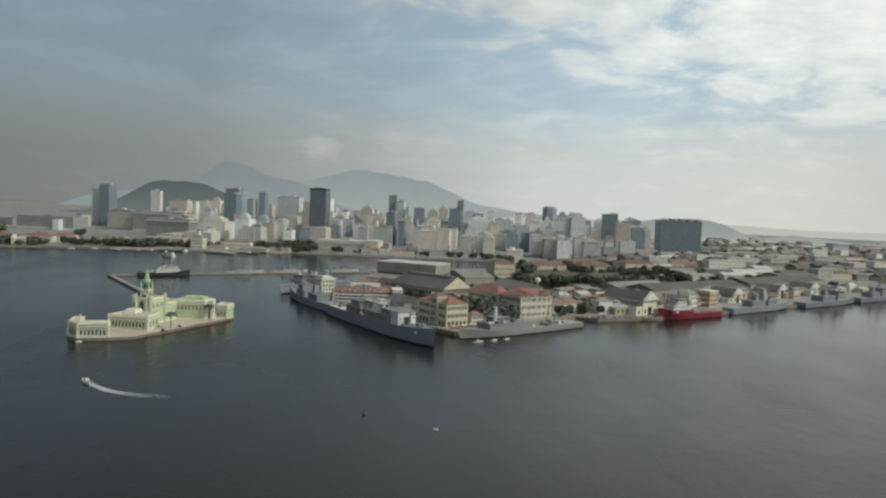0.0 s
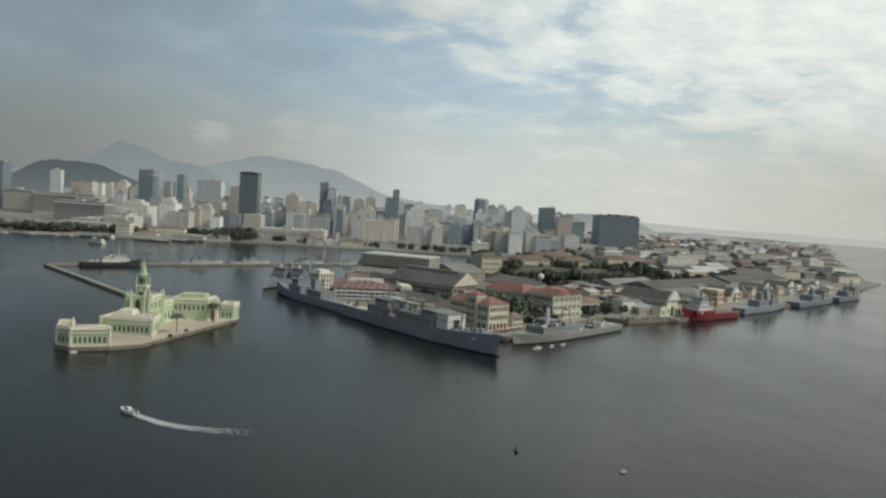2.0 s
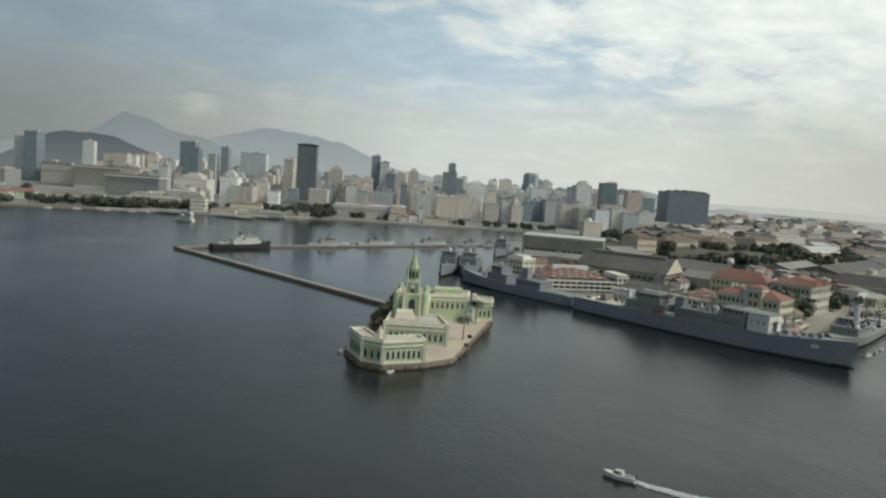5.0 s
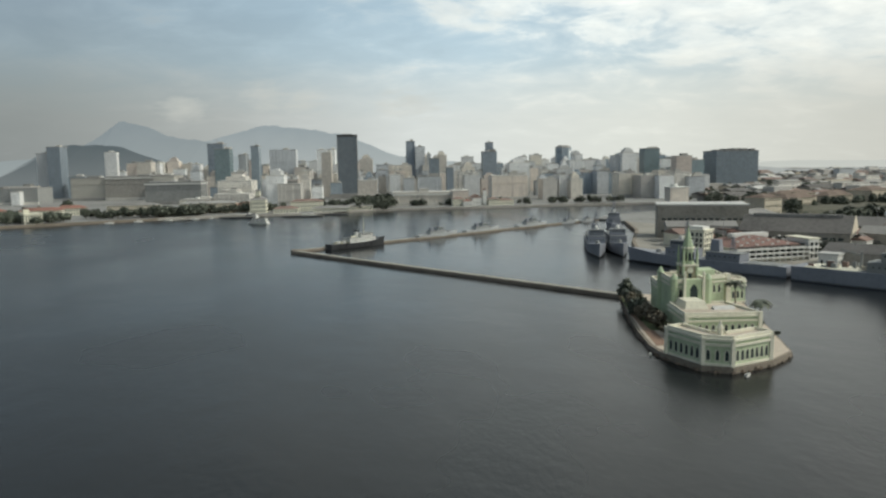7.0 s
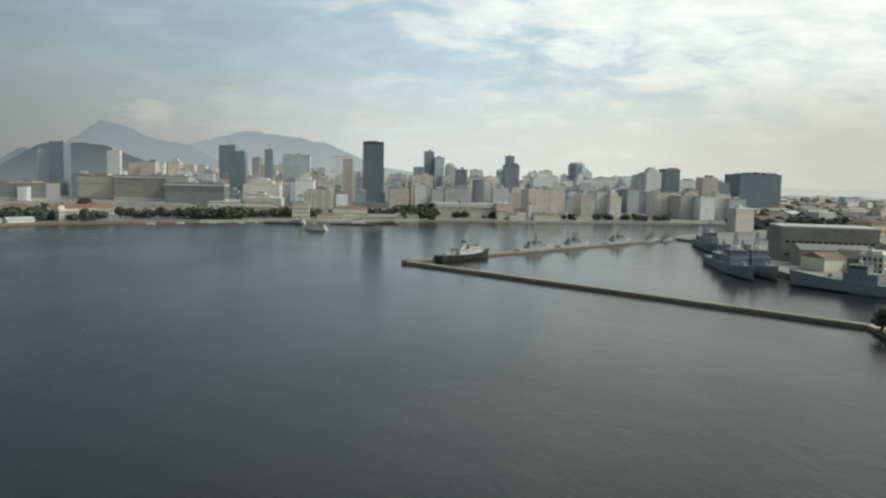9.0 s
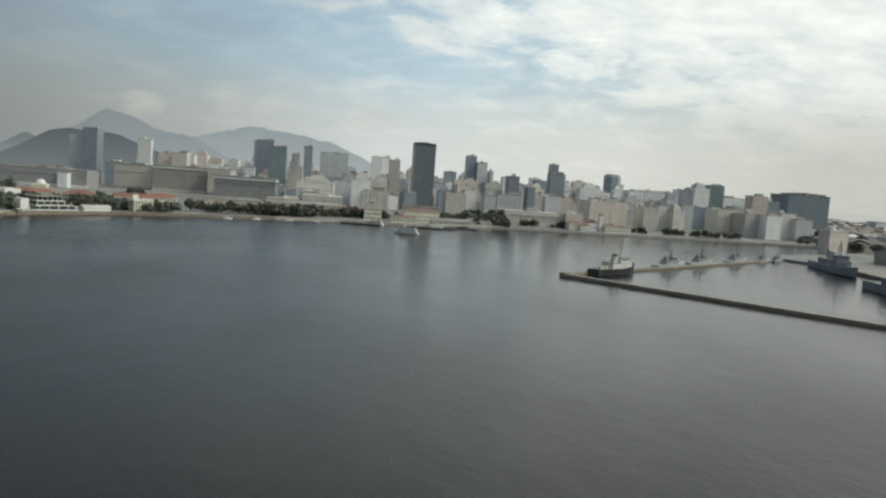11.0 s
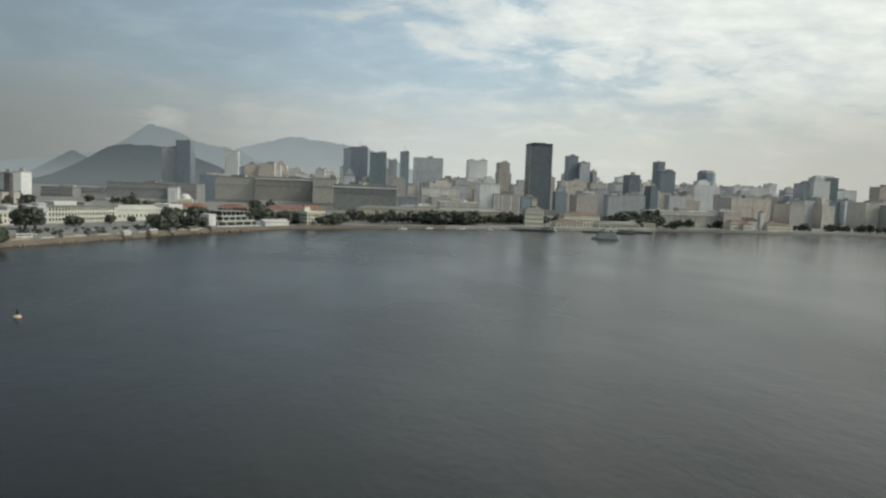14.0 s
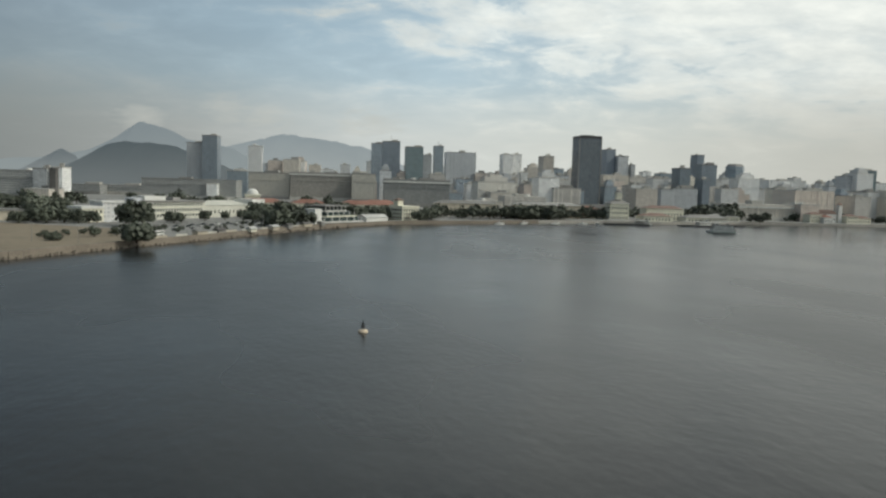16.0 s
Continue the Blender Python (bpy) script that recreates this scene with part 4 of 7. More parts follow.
def pinnacle(x, y, z, h, r=0.45):
    p = prism(bmesh.new(), ring(8, r, x, y), z, z + h * 0.45)
    prism(p, ring(8, r * 1.4, x, y), z + h * 0.45, z + h * 0.52)
    prism(p, ring(8, r * 1.1, x, y), z + h * 0.52, z + h, 0.08, x, y)
    part("pinnacle", p, M_CREAM, palace, "small cream pinnacle")


# angled wing along the front of the island (walls 5.5 m high over the terrace)
F_L, F_CL, F_CR, F_R = (-186.6, 278.2), (-182.8, 268.3), (-177.6, 265.8), (-167.3, 270.3)
wing([F_L, F_CL, F_CR, F_R, (-168.9, 274.2), (-177.2, 270.4), (-179.6, 271.6), (-182.8, 279.6)], 0, 5.6)
gothic_row(F_L, F_CL, 6, 1.15)
gothic_row(F_CL, F_CR, 3, 1.15, 0.03)
gothic_row(F_CR, F_R, 7, 1.15)
for px, py in (F_L, F_CL, F_CR, F_R):
    part("pilaster", box(px - 0.4, px + 0.4, py - 0.4, py + 0.4, 0, 5.95), M_CREAM, palace)
pinnacle(-178.6, 269.6, 5.6, 3.4, 0.6)
# main hall
wing([(-177.8, 289.4), (-160.2, 289), (-162.2, 303), (-176.4, 304)], 0, 5.6)
gothic_row((-177.8, 289.4), (-160.2, 289), 10, 1.3)
gothic_row((-160.2, 289), (-162.2, 303), 3, 1.3)
for px, py in ((-177.8, 289.4), (-160.2, 289)):
    part("pilaster", box(px - 0.45, px + 0.45, py - 0.45, py + 0.45, 0, 6.4), M_CREAM, palace)
part("roof_pavilion", prism(bmesh.new(), [(-175.2, 296.5), (-169.5, 296.2), (-169.5, 303), (-175.2, 303.3)], 5.7, 7.6, 0.8, -172.5, 300), M_CREAM, palace, "pale canvas pavilion on the roof terrace")
# tower block
TB = ((-175.0, 304.6), (-166.6, 303.6), (-165.8, 315.5), (-173.8, 317.2))
wing(list(TB), 0, 11.2)
gothic_row(TB[0], TB[1], 3, 7.2)
gothic_row(TB[1], TB[2], 3, 7.2)
for px, py in TB:
    prism_bm = prism(bmesh.new(), ring(8, 0.95, px, py), 0, 12.0)
    part("turret", prism_bm, M_GREEN, palace)
    part("turret_cap", prism(bmesh.new(), ring(8, 1.12, px, py), 12.0, 13.5, 0.1, px, py), M_SPIRE, palace)
tx, ty = -170.4, 307.4
SH = 1.75
M_TOWER = surface("tower_stone", (0.34, 0.30, 0.21), 0.85, vary=0.3)
part("tower_base", prism(bmesh.new(), [(tx - 2.3, ty - 4.4), (tx + 2.3, ty - 4.4), (tx + 2.3, ty + 2.3), (tx - 2.3, ty + 2.3)], 0, 11.9), M_GREEN, palace, "projecting green tower foot")
for sx in (-1, 1):
    part("buttress", box(tx + sx * 2.45 - 0.3, tx + sx * 2.45 + 0.3, ty - 4.9, ty - 4.2, 0, 12.6), M_CREAM, palace, "cream stepped buttress")
    pinnacle(tx + sx * 2.45, ty - 4.55, 12.6, 1.7, 0.34)
shared("portal", window_mesh("portal", 1.9, 4.2, M_GLASS), palace, facing((tx - 2.3, ty - 4.4), (tx + 2.3, ty - 4.4), 0.5, 6.6, 0.05))
part("tower", prism(bmesh.new(), [(tx - SH, ty - SH), (tx + SH, ty - SH), (tx + SH, ty + SH), (tx - SH, ty + SH)], 11, 15.4), M_TOWER, palace, "slender square clock tower of brownish stone")
part("clock", prism(bmesh.new(), ring(16, 0.8), 0, 0.1), M_CREAM, palace, "round cream clock face").matrix_basis = pose(tx, ty - SH - 0.01, 14.0, 90, 0, 0)
part("cornice", box(tx - SH - 0.35, tx + SH + 0.35, ty - SH - 0.35, ty + SH + 0.35, 15.0, 15.5), M_CREAM, palace, "cream moulded cornice")
part("lantern_stage", prism(bmesh.new(), ring(8, 1.55, tx, ty, radians(22.5)), 15.5, 19.6, 0.9, tx, ty), M_GREEN, palace, "eight-sided pale green lantern stage")
part("cornice", prism(bmesh.new(), ring(8, 1.7, tx, ty, radians(22.5)), 19.4, 19.8), M_CREAM, palace, "cream moulded cornice")
for sx in (-1, 1):
    for sy in (-1, 1):
        px, py = tx + sx * SH, ty + sy * SH
        part("corner_turret", prism(bmesh.new(), ring(8, 0.36, px, py), 12.6, 17.6), M_GREEN, palace)
        part("corner_spire", prism(bmesh.new(), ring(8, 0.44, px, py), 17.6, 20.2, 0.05, px, py), M_SPIRE, palace)
for a, b in (((tx - SH, ty - SH), (tx + SH, ty - SH)), ((tx + SH, ty - SH), (tx + SH, ty + SH)), ((tx - SH, ty + SH), (tx - SH, ty - SH))):
    window_row(palace, W_MID, a, b, 1, 11.5, 0.16)
for k in range(8):
    ang = radians(45 * k)
    w = shared("window", W_TALL, palace, pose(tx + 1.42 * math.sin(ang), ty - 1.42 * math.cos(ang), 16.3, 0, 0, math.degrees(ang)))
part("spire", prism(bmesh.new(), ring(8, 1.35, tx, ty, radians(22.5)), 19.8, 24.4, 0.14, tx, ty), M_SPIRE, palace, "slender verdigris spire")
part("finial", rod(bmesh.new(), (tx, ty, 24.3), (tx, ty, 26.2), 0.14, 0.03), M_SPIRE, palace)
# rear range and end pavilion
wing([(-173.4, 317.4), (-165.5, 315.7), (-163.5, 329), (-171.4, 331)], 0, 8.0)
gothic_row((-165.5, 315.5), (-163.5, 329), 4, 2.0)
wing([(-164.8, 324), (-151.6, 326.8), (-150.4, 336), (-164, 336)], 0, 8.6)
gothic_row((-164.8, 324), (-151.6, 326.8), 7, 4.4)
gothic_row((-151.6, 326.8), (-150.4, 336), 4, 4.4)
part("attic", prism(bmesh.new(), [(-162.6, 327.5), (-153.4, 329), (-153, 334.5), (-162.4, 334.5)], 8.7, 10.4), M_GREEN, palace)
wing([(-147.6, 331.6), (-142.6, 332.4), (-141.8, 339), (-147.2, 339.8)], 0, 6.4)
gothic_row((-147.6, 331.6), (-142.6, 332.4), 3, 1.4)
part("gateway", prism(bmesh.new(), [(-149.6, 329.6), (-148.2, 329.8), (-148.2, 332), (-149.6, 332)], 0, 9.0), M_CREAM, palace, "cream gate pier")

for px, py, w, d, z in ((-160.5, 331, 4.2, 2.4, 8.7), (-170.5, 322, 3.0, 4.0, 8.1), (-166, 296, 5.0, 2.2, 5.7)):
    part("skylight", gable(bmesh.new(), px - w / 2, px + w / 2, py - d / 2, py + d / 2, z, z + 0.9, 0.1), M_WHITEROOF, palace, "pale glazed roof skylight")

# long stone breakwater in two arms
mole = thing("breakwater", 0, 0, 0, 0, "long low stone breakwater with a pale flat top", "breakwater")


def mole_arm(a, b, wide, top):
    k = math.hypot(b[0] - a[0], b[1] - a[1])
    turn = pose(a[0], a[1], 0, 0, 0, math.degrees(math.atan2(b[1] - a[1], b[0] - a[0])))
    n = max(2, round(k / 9))
    for i in range(n):
        r = random.Random(i)
        o = part("stone_length", prism(bmesh.new(), [(i * k / n + 0.06, -wide / 2 - 0.2), ((i + 1) * k / n - 0.06, -wide / 2 - 0.2), ((i + 1) * k / n - 0.06, wide / 2 + 0.2), (i * k / n + 0.06, wide / 2 + 0.2)], -2, top - 0.25 + 0.12 * r.random()), M_QUAY, mole)
        o.matrix_basis = turn
        o = part("top_slab", box(i * k / n + 0.1, (i + 1) * k / n - 0.1, -wide / 2 + 0.1, wide / 2 + 0.05, top - 0.3, top + 0.06 * r.random()), M_YARD, mole)
        o.matrix_basis = turn


mole_arm((-294.8, 494.6), (-173.6, 351), 2.9, 1.3)
mole_arm((-294.6, 497.6), (-95, 660), 2.6, 1.2)
part("head", prism(bmesh.new(), ring(14, 2.6, -294.2, 495.6), -2, 1.7), M_QUAY, mole, "rounded pier head")

# ---- navy base ----
W_SQ = window_mesh("window", 0.9, 1.5, M_GLASS, arch=False)
W_ARCH = window_mesh("window", 1.3, 2.4, M_GLASS)
W_WIDE = window_mesh("window", 2.2, 1.1, M_GLASS, arch=False)
W_DOOR = window_mesh("door", 3.4, 5.0, M_BLACK, arch=False)


def rows_on(ob, me, x0, x1, y0, y1, sides, floors, per, z0, step, name="window"):
    """Windows on the chosen sides (f: front, r: right, l: left) of a box-shaped house."""
    ends = {"f": ((x0, y0), (x1, y0)), "r": ((x1, y0), (x1, y1)), "l": ((x0, y1), (x0, y0))}
    for s in sides:
        a, b = ends[s]
        n = max(1, round(math.hypot(b[0] - a[0], b[1] - a[1]) / per))
        for k in range(floors):
            window_row(ob, me, a, b, n, z0 + k * step, 0.04, name)


def house(name, x, y, turn, w, d, eave, top, wall, roof, label, kind="hip", along="x", windows=None, category="building", group="", z=1.6):
    ob = thing(name, x, y, z, turn, label, category, group)
    part("wall", box(0, w, 0, d, 0, eave), wall, ob)
    if kind == "hip":
        part("roof", hip(bmesh.new(), 0, w, 0, d, eave + 0.004, top), roof, ob)
    elif kind == "gable":
        part("roof", gable(bmesh.new(), 0, w, 0, d, eave + 0.004, top, along=along), roof, ob)
    else:
        part("roof", box(-0.4, w + 0.4, -0.4, d + 0.4, eave + 0.004, top), roof, ob)
    if windows:
        sides, floors, per, z0, step = windows
        rows_on(ob, W_SQ, 0, w, 0, d, sides, floors, per, z0, step)
    return ob


def strips(ob, w, d, levels, mat, proud=0.18, name="string_course"):
    for z in levels:
        part(name, box(-proud, w + proud, -proud, d + proud, z, z + 0.35), mat, ob)


# yellow headquarters with a stair tower
hq = house("headquarters", -37, 344, 42, 13, 24, 11.2, 14.2, M_YELLOW, M_TERRA, "pale yellow headquarters with a terracotta roof and stair tower")
strips(hq, 13, 24, (3.4, 7.2, 10.6), M_WHITE)
rows_on(hq, W_ARCH, 0, 13, 0, 24, "f", 1, 2.6, 0.5, 3)
rows_on(hq, W_SQ, 0, 13, 0, 24, "flr", 2, 1.9, 4.6, 3.7)
rows_on(hq, W_ARCH, 0, 13, 0, 24, "lr", 1, 3.2, 0.5, 3)
part("stair_tower", box(-1.4, 4, 6.4, 12.2, 0, 14.8), M_OCHRE, hq, "beige stair tower")
part("tower_roof", hip(bmesh.new(), -1.4, 4, 6.4, 12.2, 14.804, 16.2), M_TERRA, hq)
part("tower_cornice", box(-1.8, 4.4, 6.0, 12.6, 13.6, 14.1), M_WHITE, hq)
for k in range(4):
    shared("window", W_SQ, hq, facing((-1.4, 12.2), (-1.4, 6.4), 0.33, 2.2 + 3.0 * k))
    shared("window", W_SQ, hq, facing((-1.4, 12.2), (-1.4, 6.4), 0.67, 2.2 + 3.0 * k))
for k in range(5):
    part("chimney", box(4 + 0.4 * k, 4.9 + 0.4 * k, 14 + 1.6 * k, 14.8 + 1.6 * k, 12.4, 14.6 + 0.2 * (k % 2)), M_CREAM, hq)
house("annex", -25, 354, 42, 7, 6, 5.2, 7, M_CREAM, M_BROWNROOF, "small cream annex with a brown roof", windows=("fr", 2, 2.0, 0.9, 2.3))

# second headquarters under a big terracotta roof
hq = house("barracks", -1, 387, 42, 23, 17, 12.2, 15.8, M_YELLOW, M_TERRA, "yellow barracks with white pilasters under a bright terracotta roof")
strips(hq, 23, 17, (3.6, 7.6, 11.6), M_WHITE)
for k in range(7):
    part("pilaster", box(k * 3.78 - 0.1, k * 3.78 + 0.5, -0.3, 0.3, 0, 12), M_WHITE, hq)
rows_on(hq, W_SQ, 0, 23, 0, 17, "flr", 3, 1.9, 1.4, 3.9)
for k in (0, 1):
    part("cross_gable", gable(bmesh.new(), 1.5 + 12.5 * k, 8.5 + 12.5 * k, -0.5, 8, 12.21, 14.8, along="y"), M_TERRA, hq)
house("barracks", -14, 399, 42, 12, 26, 11.0, 15.4, M_YELLOW, M_TERRA, "long yellow barracks wing with a terracotta roof", windows=("fl", 3, 2.2, 1.4, 3.4))
house("barracks", 18, 416, 42, 24, 12, 5.5, 8.2, M_CREAM, M_BROWNROOF, "low cream wing with a brown roof", windows=("fr", 1, 2.6, 1.6, 3))

# mess hall with open galleries on its water side
mess = house("mess_hall", -109, 410, 12, 34, 30, 10.0, 16.2, M_CREAM, M_MESSROOF, "white galleried mess hall under a faded red roof")
for k in range(3):
    z = 2.2 + 3.1 * k
    part("gallery", box(-0.8, 35.2, -2.0, -0.2, z, z + 0.9), M_WHITE, mess, "white gallery parapet")
    part("gallery", box(34.2, 36.0, -0.15, 29, z, z + 0.9), M_WHITE, mess, "white gallery parapet")
    # dark strips on the wall stand in for the shade inside the galleries
    part("shade_strip", box(0.6, 33.4, -0.16, -0.02, z + 0.95, z + 2.4), M_GLASS, mess, "dark strip painted for gallery shade")
    part("shade_strip", box(34.02, 34.16, 0.6, 28.4, z + 0.95, z + 2.4), M_GLASS, mess, "dark strip painted for gallery shade")
for k in range(13):
    part("post", box(-0.6 + 2.9 * k, -0.2 + 2.9 * k, -1.9, -1.5, 0, 10), M_WHITE, mess)
for k in range(7):
    part("post", box(35.5, 35.9, 0.2 + 3.3 * k, 0.6 + 3.3 * k, 0, 10), M_WHITE, mess)
mess.scale = (1, 1, 0.60)
part("roof_monitor", box(9, 27, 14, 17, 14.0, 17.4), M_WHITE, mess, "white roof monitor")
for k in range(18):
    u, v = 4 + 1.5 * k, 2.0 + 2.2 * (k * 7 % 5)
    part("skylight", box(u, u + 1.1, v, v + 0.8, 10.1 + 0.41 * v, 11.1 + 0.41 * v), M_WHITEROOF, mess)
annex = house("annex", -75.2, 415.6, 12, 5, 13, 8.4, 8.9, M_WHITE, M_CREAM, "white banded stair end of the mess hall", kind="flat", windows=("fr", 3, 2.2, 0.8, 2.4))
strips(annex, 5, 13, (2.4, 4.8, 7.2), M_WHITE, 0.7)
house("annex", -78, 391, 40, 13, 7, 4.6, 5.4, M_WHITE, M_WHITEROOF, "low white quay office with a pale flat roof", kind="flat", windows=("fl", 1, 2.4, 1.2, 3))
house("store", -64, 384, 40, 15, 22, 5.4, 8.4, M_HALL, M_DARKROOF, "low dark-roofed quay store", kind="gable", along="y", category="shed")
house("store", -50, 366, 42, 11, 13, 6.2, 9.0, M_CREAM, M_MESSROOF, "cream store with a faded red roof", windows=("fl", 2, 2.2, 1.0, 2.8))
house("store", -46, 384, 42, 14, 12, 5.4, 8.2, M_HALL, M_BROWNROOF, "brown-roofed store behind the quay", windows=("f", 1, 2.2, 1.2, 2.8))
lookout = house("lookout_tower", -118.6, 418, 42, 8.6, 8, 12.4, 13.0, M_CREAM, M_CREAM, "slim cream watch tower with rows of windows", kind="flat", windows=("flr", 5, 2.2, 1.0, 2.3), category="tower")
part("cabin", box(1, 7, 1, 7, 13.0, 14.2), M_WHITE, lookout)

# workshop sheds
shed = house("workshop", -47.7, 431.2, 51.8, 25, 46, 8.6, 15.4, M_HALL, M_DARKROOF, "large dark-roofed workshop shed", kind="gable", along="y", category="shed")
part("ridge_vent", box(11, 14, 4, 42, 14.6, 16.0), M_GREYROOF, shed)
part("gable_wall", gable(bmesh.new(), 0, 25, -0.9, -0.45, 8.61, 15.8, 0.0, "y"), M_OCHRE, shed, "pale plastered gable end")
rows_on(shed, W_WIDE, 0, 25, 0, 48, "fl", 2, 3.4, 2.2, 3.2)
house("workshop", -80, 458, 46, 14, 26, 6, 9.5, M_HALL, M_DARKROOF, "dark sheet-roofed store behind the mess hall", kind="gable", along="y", category="shed")
house("workshop", -40, 520, 38, 26, 30, 8.5, 13, M_HALL, M_GREYROOF, "broad grey-roofed workshop shed", kind="gable", along="x", category="shed")
house("workshop", -8, 470, 40, 30, 26, 7.5, 11.5, M_HALL, M_DARKROOF, "low dark-roofed workshop among trees", kind="gable", along="y", category="shed")
house("workshop", -22, 430, 40, 16, 20, 7.5, 10.5, M_HALL, M_GREYROOF, "small grey-roofed workshop shed", kind="gable", along="y", category="shed")
hall = house("shipyard_hall", -103.4, 513.8, -17.6, 46, 26, 17.4, 18.2, M_HALL, M_WHITEROOF, "long pale shipyard hall with a white flat roof", kind="flat")
strips(hall, 46, 26, (5.2, 11.4), M_GREYROOF, 0.1, "window_band")
rows_on(hall, W_WIDE, 0, 46, 0, 26, "fr", 2, 3.4, 3.2, 6.4)
house("store", -106, 492, -14, 34, 14, 8, 10.5, M_HALL, M_GREYROOF, "low grey-roofed store in front of the hall", kind="gable", along="x", category="shed")
house("store", -108, 470, 12, 18, 14, 6, 8.4, M_CREAM, M_BROWNROOF, "small brown-roofed store on the quay", kind="gable", along="x", category="shed")
tw = house("office_tower", -13, 732, 0, 16, 14, 18.6, 19.4, F_PINK, M_WHITE, "pinkish waterside tower with a white head", kind="flat", category="tower")
part("head", prism(bmesh.new(), ring(10, 3, 5, 6), 19.4, 22), M_WHITE, tw)
house("store", -20, 650, 8, 70, 18, 8.5, 10.5, M_HALL, M_GREYROOF, "long low store behind the hall", kind="gable", category="shed")

tank = thing("water_tank", 11, 491, 1.6, 0, "white globe water tank on a thin post", "tank")
part("post", rod(bmesh.new(), (0, 0, 0), (0, 0, 10.6), 0.45, 0.4, 8), M_WHITE, tank)
bm = bmesh.new()
bmesh.ops.create_uvsphere(bm, u_segments=14, v_segments=9, radius=2.0, matrix=Matrix.Translation((0, 0, 12.2)))
part("globe", bm, M_WHITE, tank, smooth=True)

# hill of the old fort, with its barracks
bm = bmesh.new()
for (cx, cy, rx, ry, h) in ((54, 600, 92, 60, 11.5),):
    rings = []
    for k in range(6):
        f = k / 5
        rr = 1 - 0.55 * f
        rings.append([bm.verts.new((cx + rx * rr * math.cos(a) - ry * 0.5 * rr * math.sin(a), cy + rx * 0.55 * rr * math.cos(a) + ry * 0.75 * rr * math.sin(a), 1.3 + h * f * f * (3 - 2 * f) + 0.6 * math.sin(3 * a) * f)) for a in [2 * math.pi * j / 36 for j in range(36)]])
    for a, b in zip(rings, rings[1:]):
        for j in range(36):
            bm.faces.new((a[j], a[(j + 1) % 36], b[(j + 1) % 36], b[j]))
    bm.faces.new(rings[-1])
tagged(part("ground", bm, surface("hill_scrub", (0.105, 0.102, 0.075), 0.95, grain=0.4, patch=0.05, vary=0.5)), "scrubby rise of the old fort", "ground", kind="structure")
house("fort_barracks", -20, 560, 30, 18, 14, 12, 14.4, M_OCHRE, M_FORTROOF, "pinkish fort building on the slope", windows=("fr", 3, 2.6, 2, 4), z=7.5)
for hx, hy, hw, hd, he in ((8, 585, 34, 12, 6.0), (50, 608, 30, 12, 6.0), (88, 620, 30, 18, 8.5)):
    b = house("fort_barracks", hx, hy, 30, hw, hd, he, he + 3, surface("pinkish_plaster", (0.50, 0.37, 0.28), 0.85, grain=0.6, patch=0.1, vary=0.3) if hx == 10 else M_OCHRE, M_FORTROOF, "long pinkish fort barracks with a dark brown tiled roof", windows=("fr", 2, 3.2, 1.4, 2.7), group="fort barracks", z=11.5)
house("fort_barracks", 34, 640, 30, 44, 12, 6, 8.6, M_OCHRE, M_FORTROOF, "long pinkish fort barracks with a dark brown tiled roof", windows=("fr", 2, 3.2, 1.4, 2.7), group="fort barracks", z=11.5)

# warehouses along the northern quay
def gabled_warehouse(x, y, turn, w, d, eave, ridge, label, sides=True):
    """A basilica-like quay warehouse: a tall gable front with a door between two lower gables."""
    g = house("warehouse", x, y, turn, w, d, eave, ridge, M_CREAM, M_DARKROOF, label, kind="gable", along="y", category="warehouse", group="gabled quay warehouses")
    part("gable_coping", gable(bmesh.new(), 0, w, -0.8, -0.25, eave + 0.2, ridge + 0.9, 0.5, "y"), M_WHITE, g, "white gable coping")
    part("gable_wall", gable(bmesh.new(), 0.6, w - 0.6, -0.95, -0.82, eave + 0.3, ridge - 0.2, 0.0, "y"), M_CREAM, g)
    shared("door", W_DOOR, g, facing((0, 0), (w, 0), 0.5, 0))
    shared("window", W_SQ, g, facing((0, -0.8), (w, -0.8), 0.5, eave + 1.2, 0.2))
    rows_on(g, W_SQ, 0, w, 0, d, "lr", 1, 3, eave * 0.5, 3)
    for i in range(2):
        shared("window", W_ARCH, g, facing((0, 0), (w, 0), 0.18 + 0.64 * i, 1.4))
    if sides:
        for x0, x1 in ((-w * 0.42, -0.1), (w + 0.1, w * 1.42)):
            part("side_aisle", box(x0, x1, 0.4, d * 0.8, 0, eave * 0.66), M_CREAM, g)
            part("side_roof", gable(bmesh.new(), x0, x1, 0.2, d * 0.8, eave * 0.66 + 0.004, eave * 0.66 + 2.2, 0.25, "y"), M_DARKROOF, g)
            shared("window", W_ARCH, g, facing((x0, 0.4), (x1, 0.4), 0.5, 1.0))
    return g


gabled_warehouse(71, 430.5, 43, 13, 30, 8.6, 13.4, "cream gable-fronted warehouse with a dark door")
house("warehouse", 36, 462, -62, 40, 10, 4.2, 6.4, M_OCHRE, M_WHITEROOF, "long low shed with a pale roof on the quay", kind="gable", category="warehouse", windows=("fr", 1, 3, 1.2, 3))
house("warehouse", 46, 432, 24, 30, 14, 6, 8.6, M_OCHRE, M_DARKROOF, "long dark-roofed quay shed", kind="gable", category="warehouse")
house("warehouse", 110, 485, 43, 18, 22, 7.6, 11.0, M_CREAM, M_GREYROOF, "white hall with a rounded roof", kind="hip", category="warehouse", windows=("fl", 2, 3, 1.6, 3.4))
house("office_block", 124, 489, 43, 9, 10, 10.6, 11.2, surface("salmon_plaster", (0.56, 0.42, 0.30), 0.85, vary=0.25), M_CREAM, "small salmon office block by the quay", kind="flat", windows=("flr", 3, 2.2, 1.2, 3))
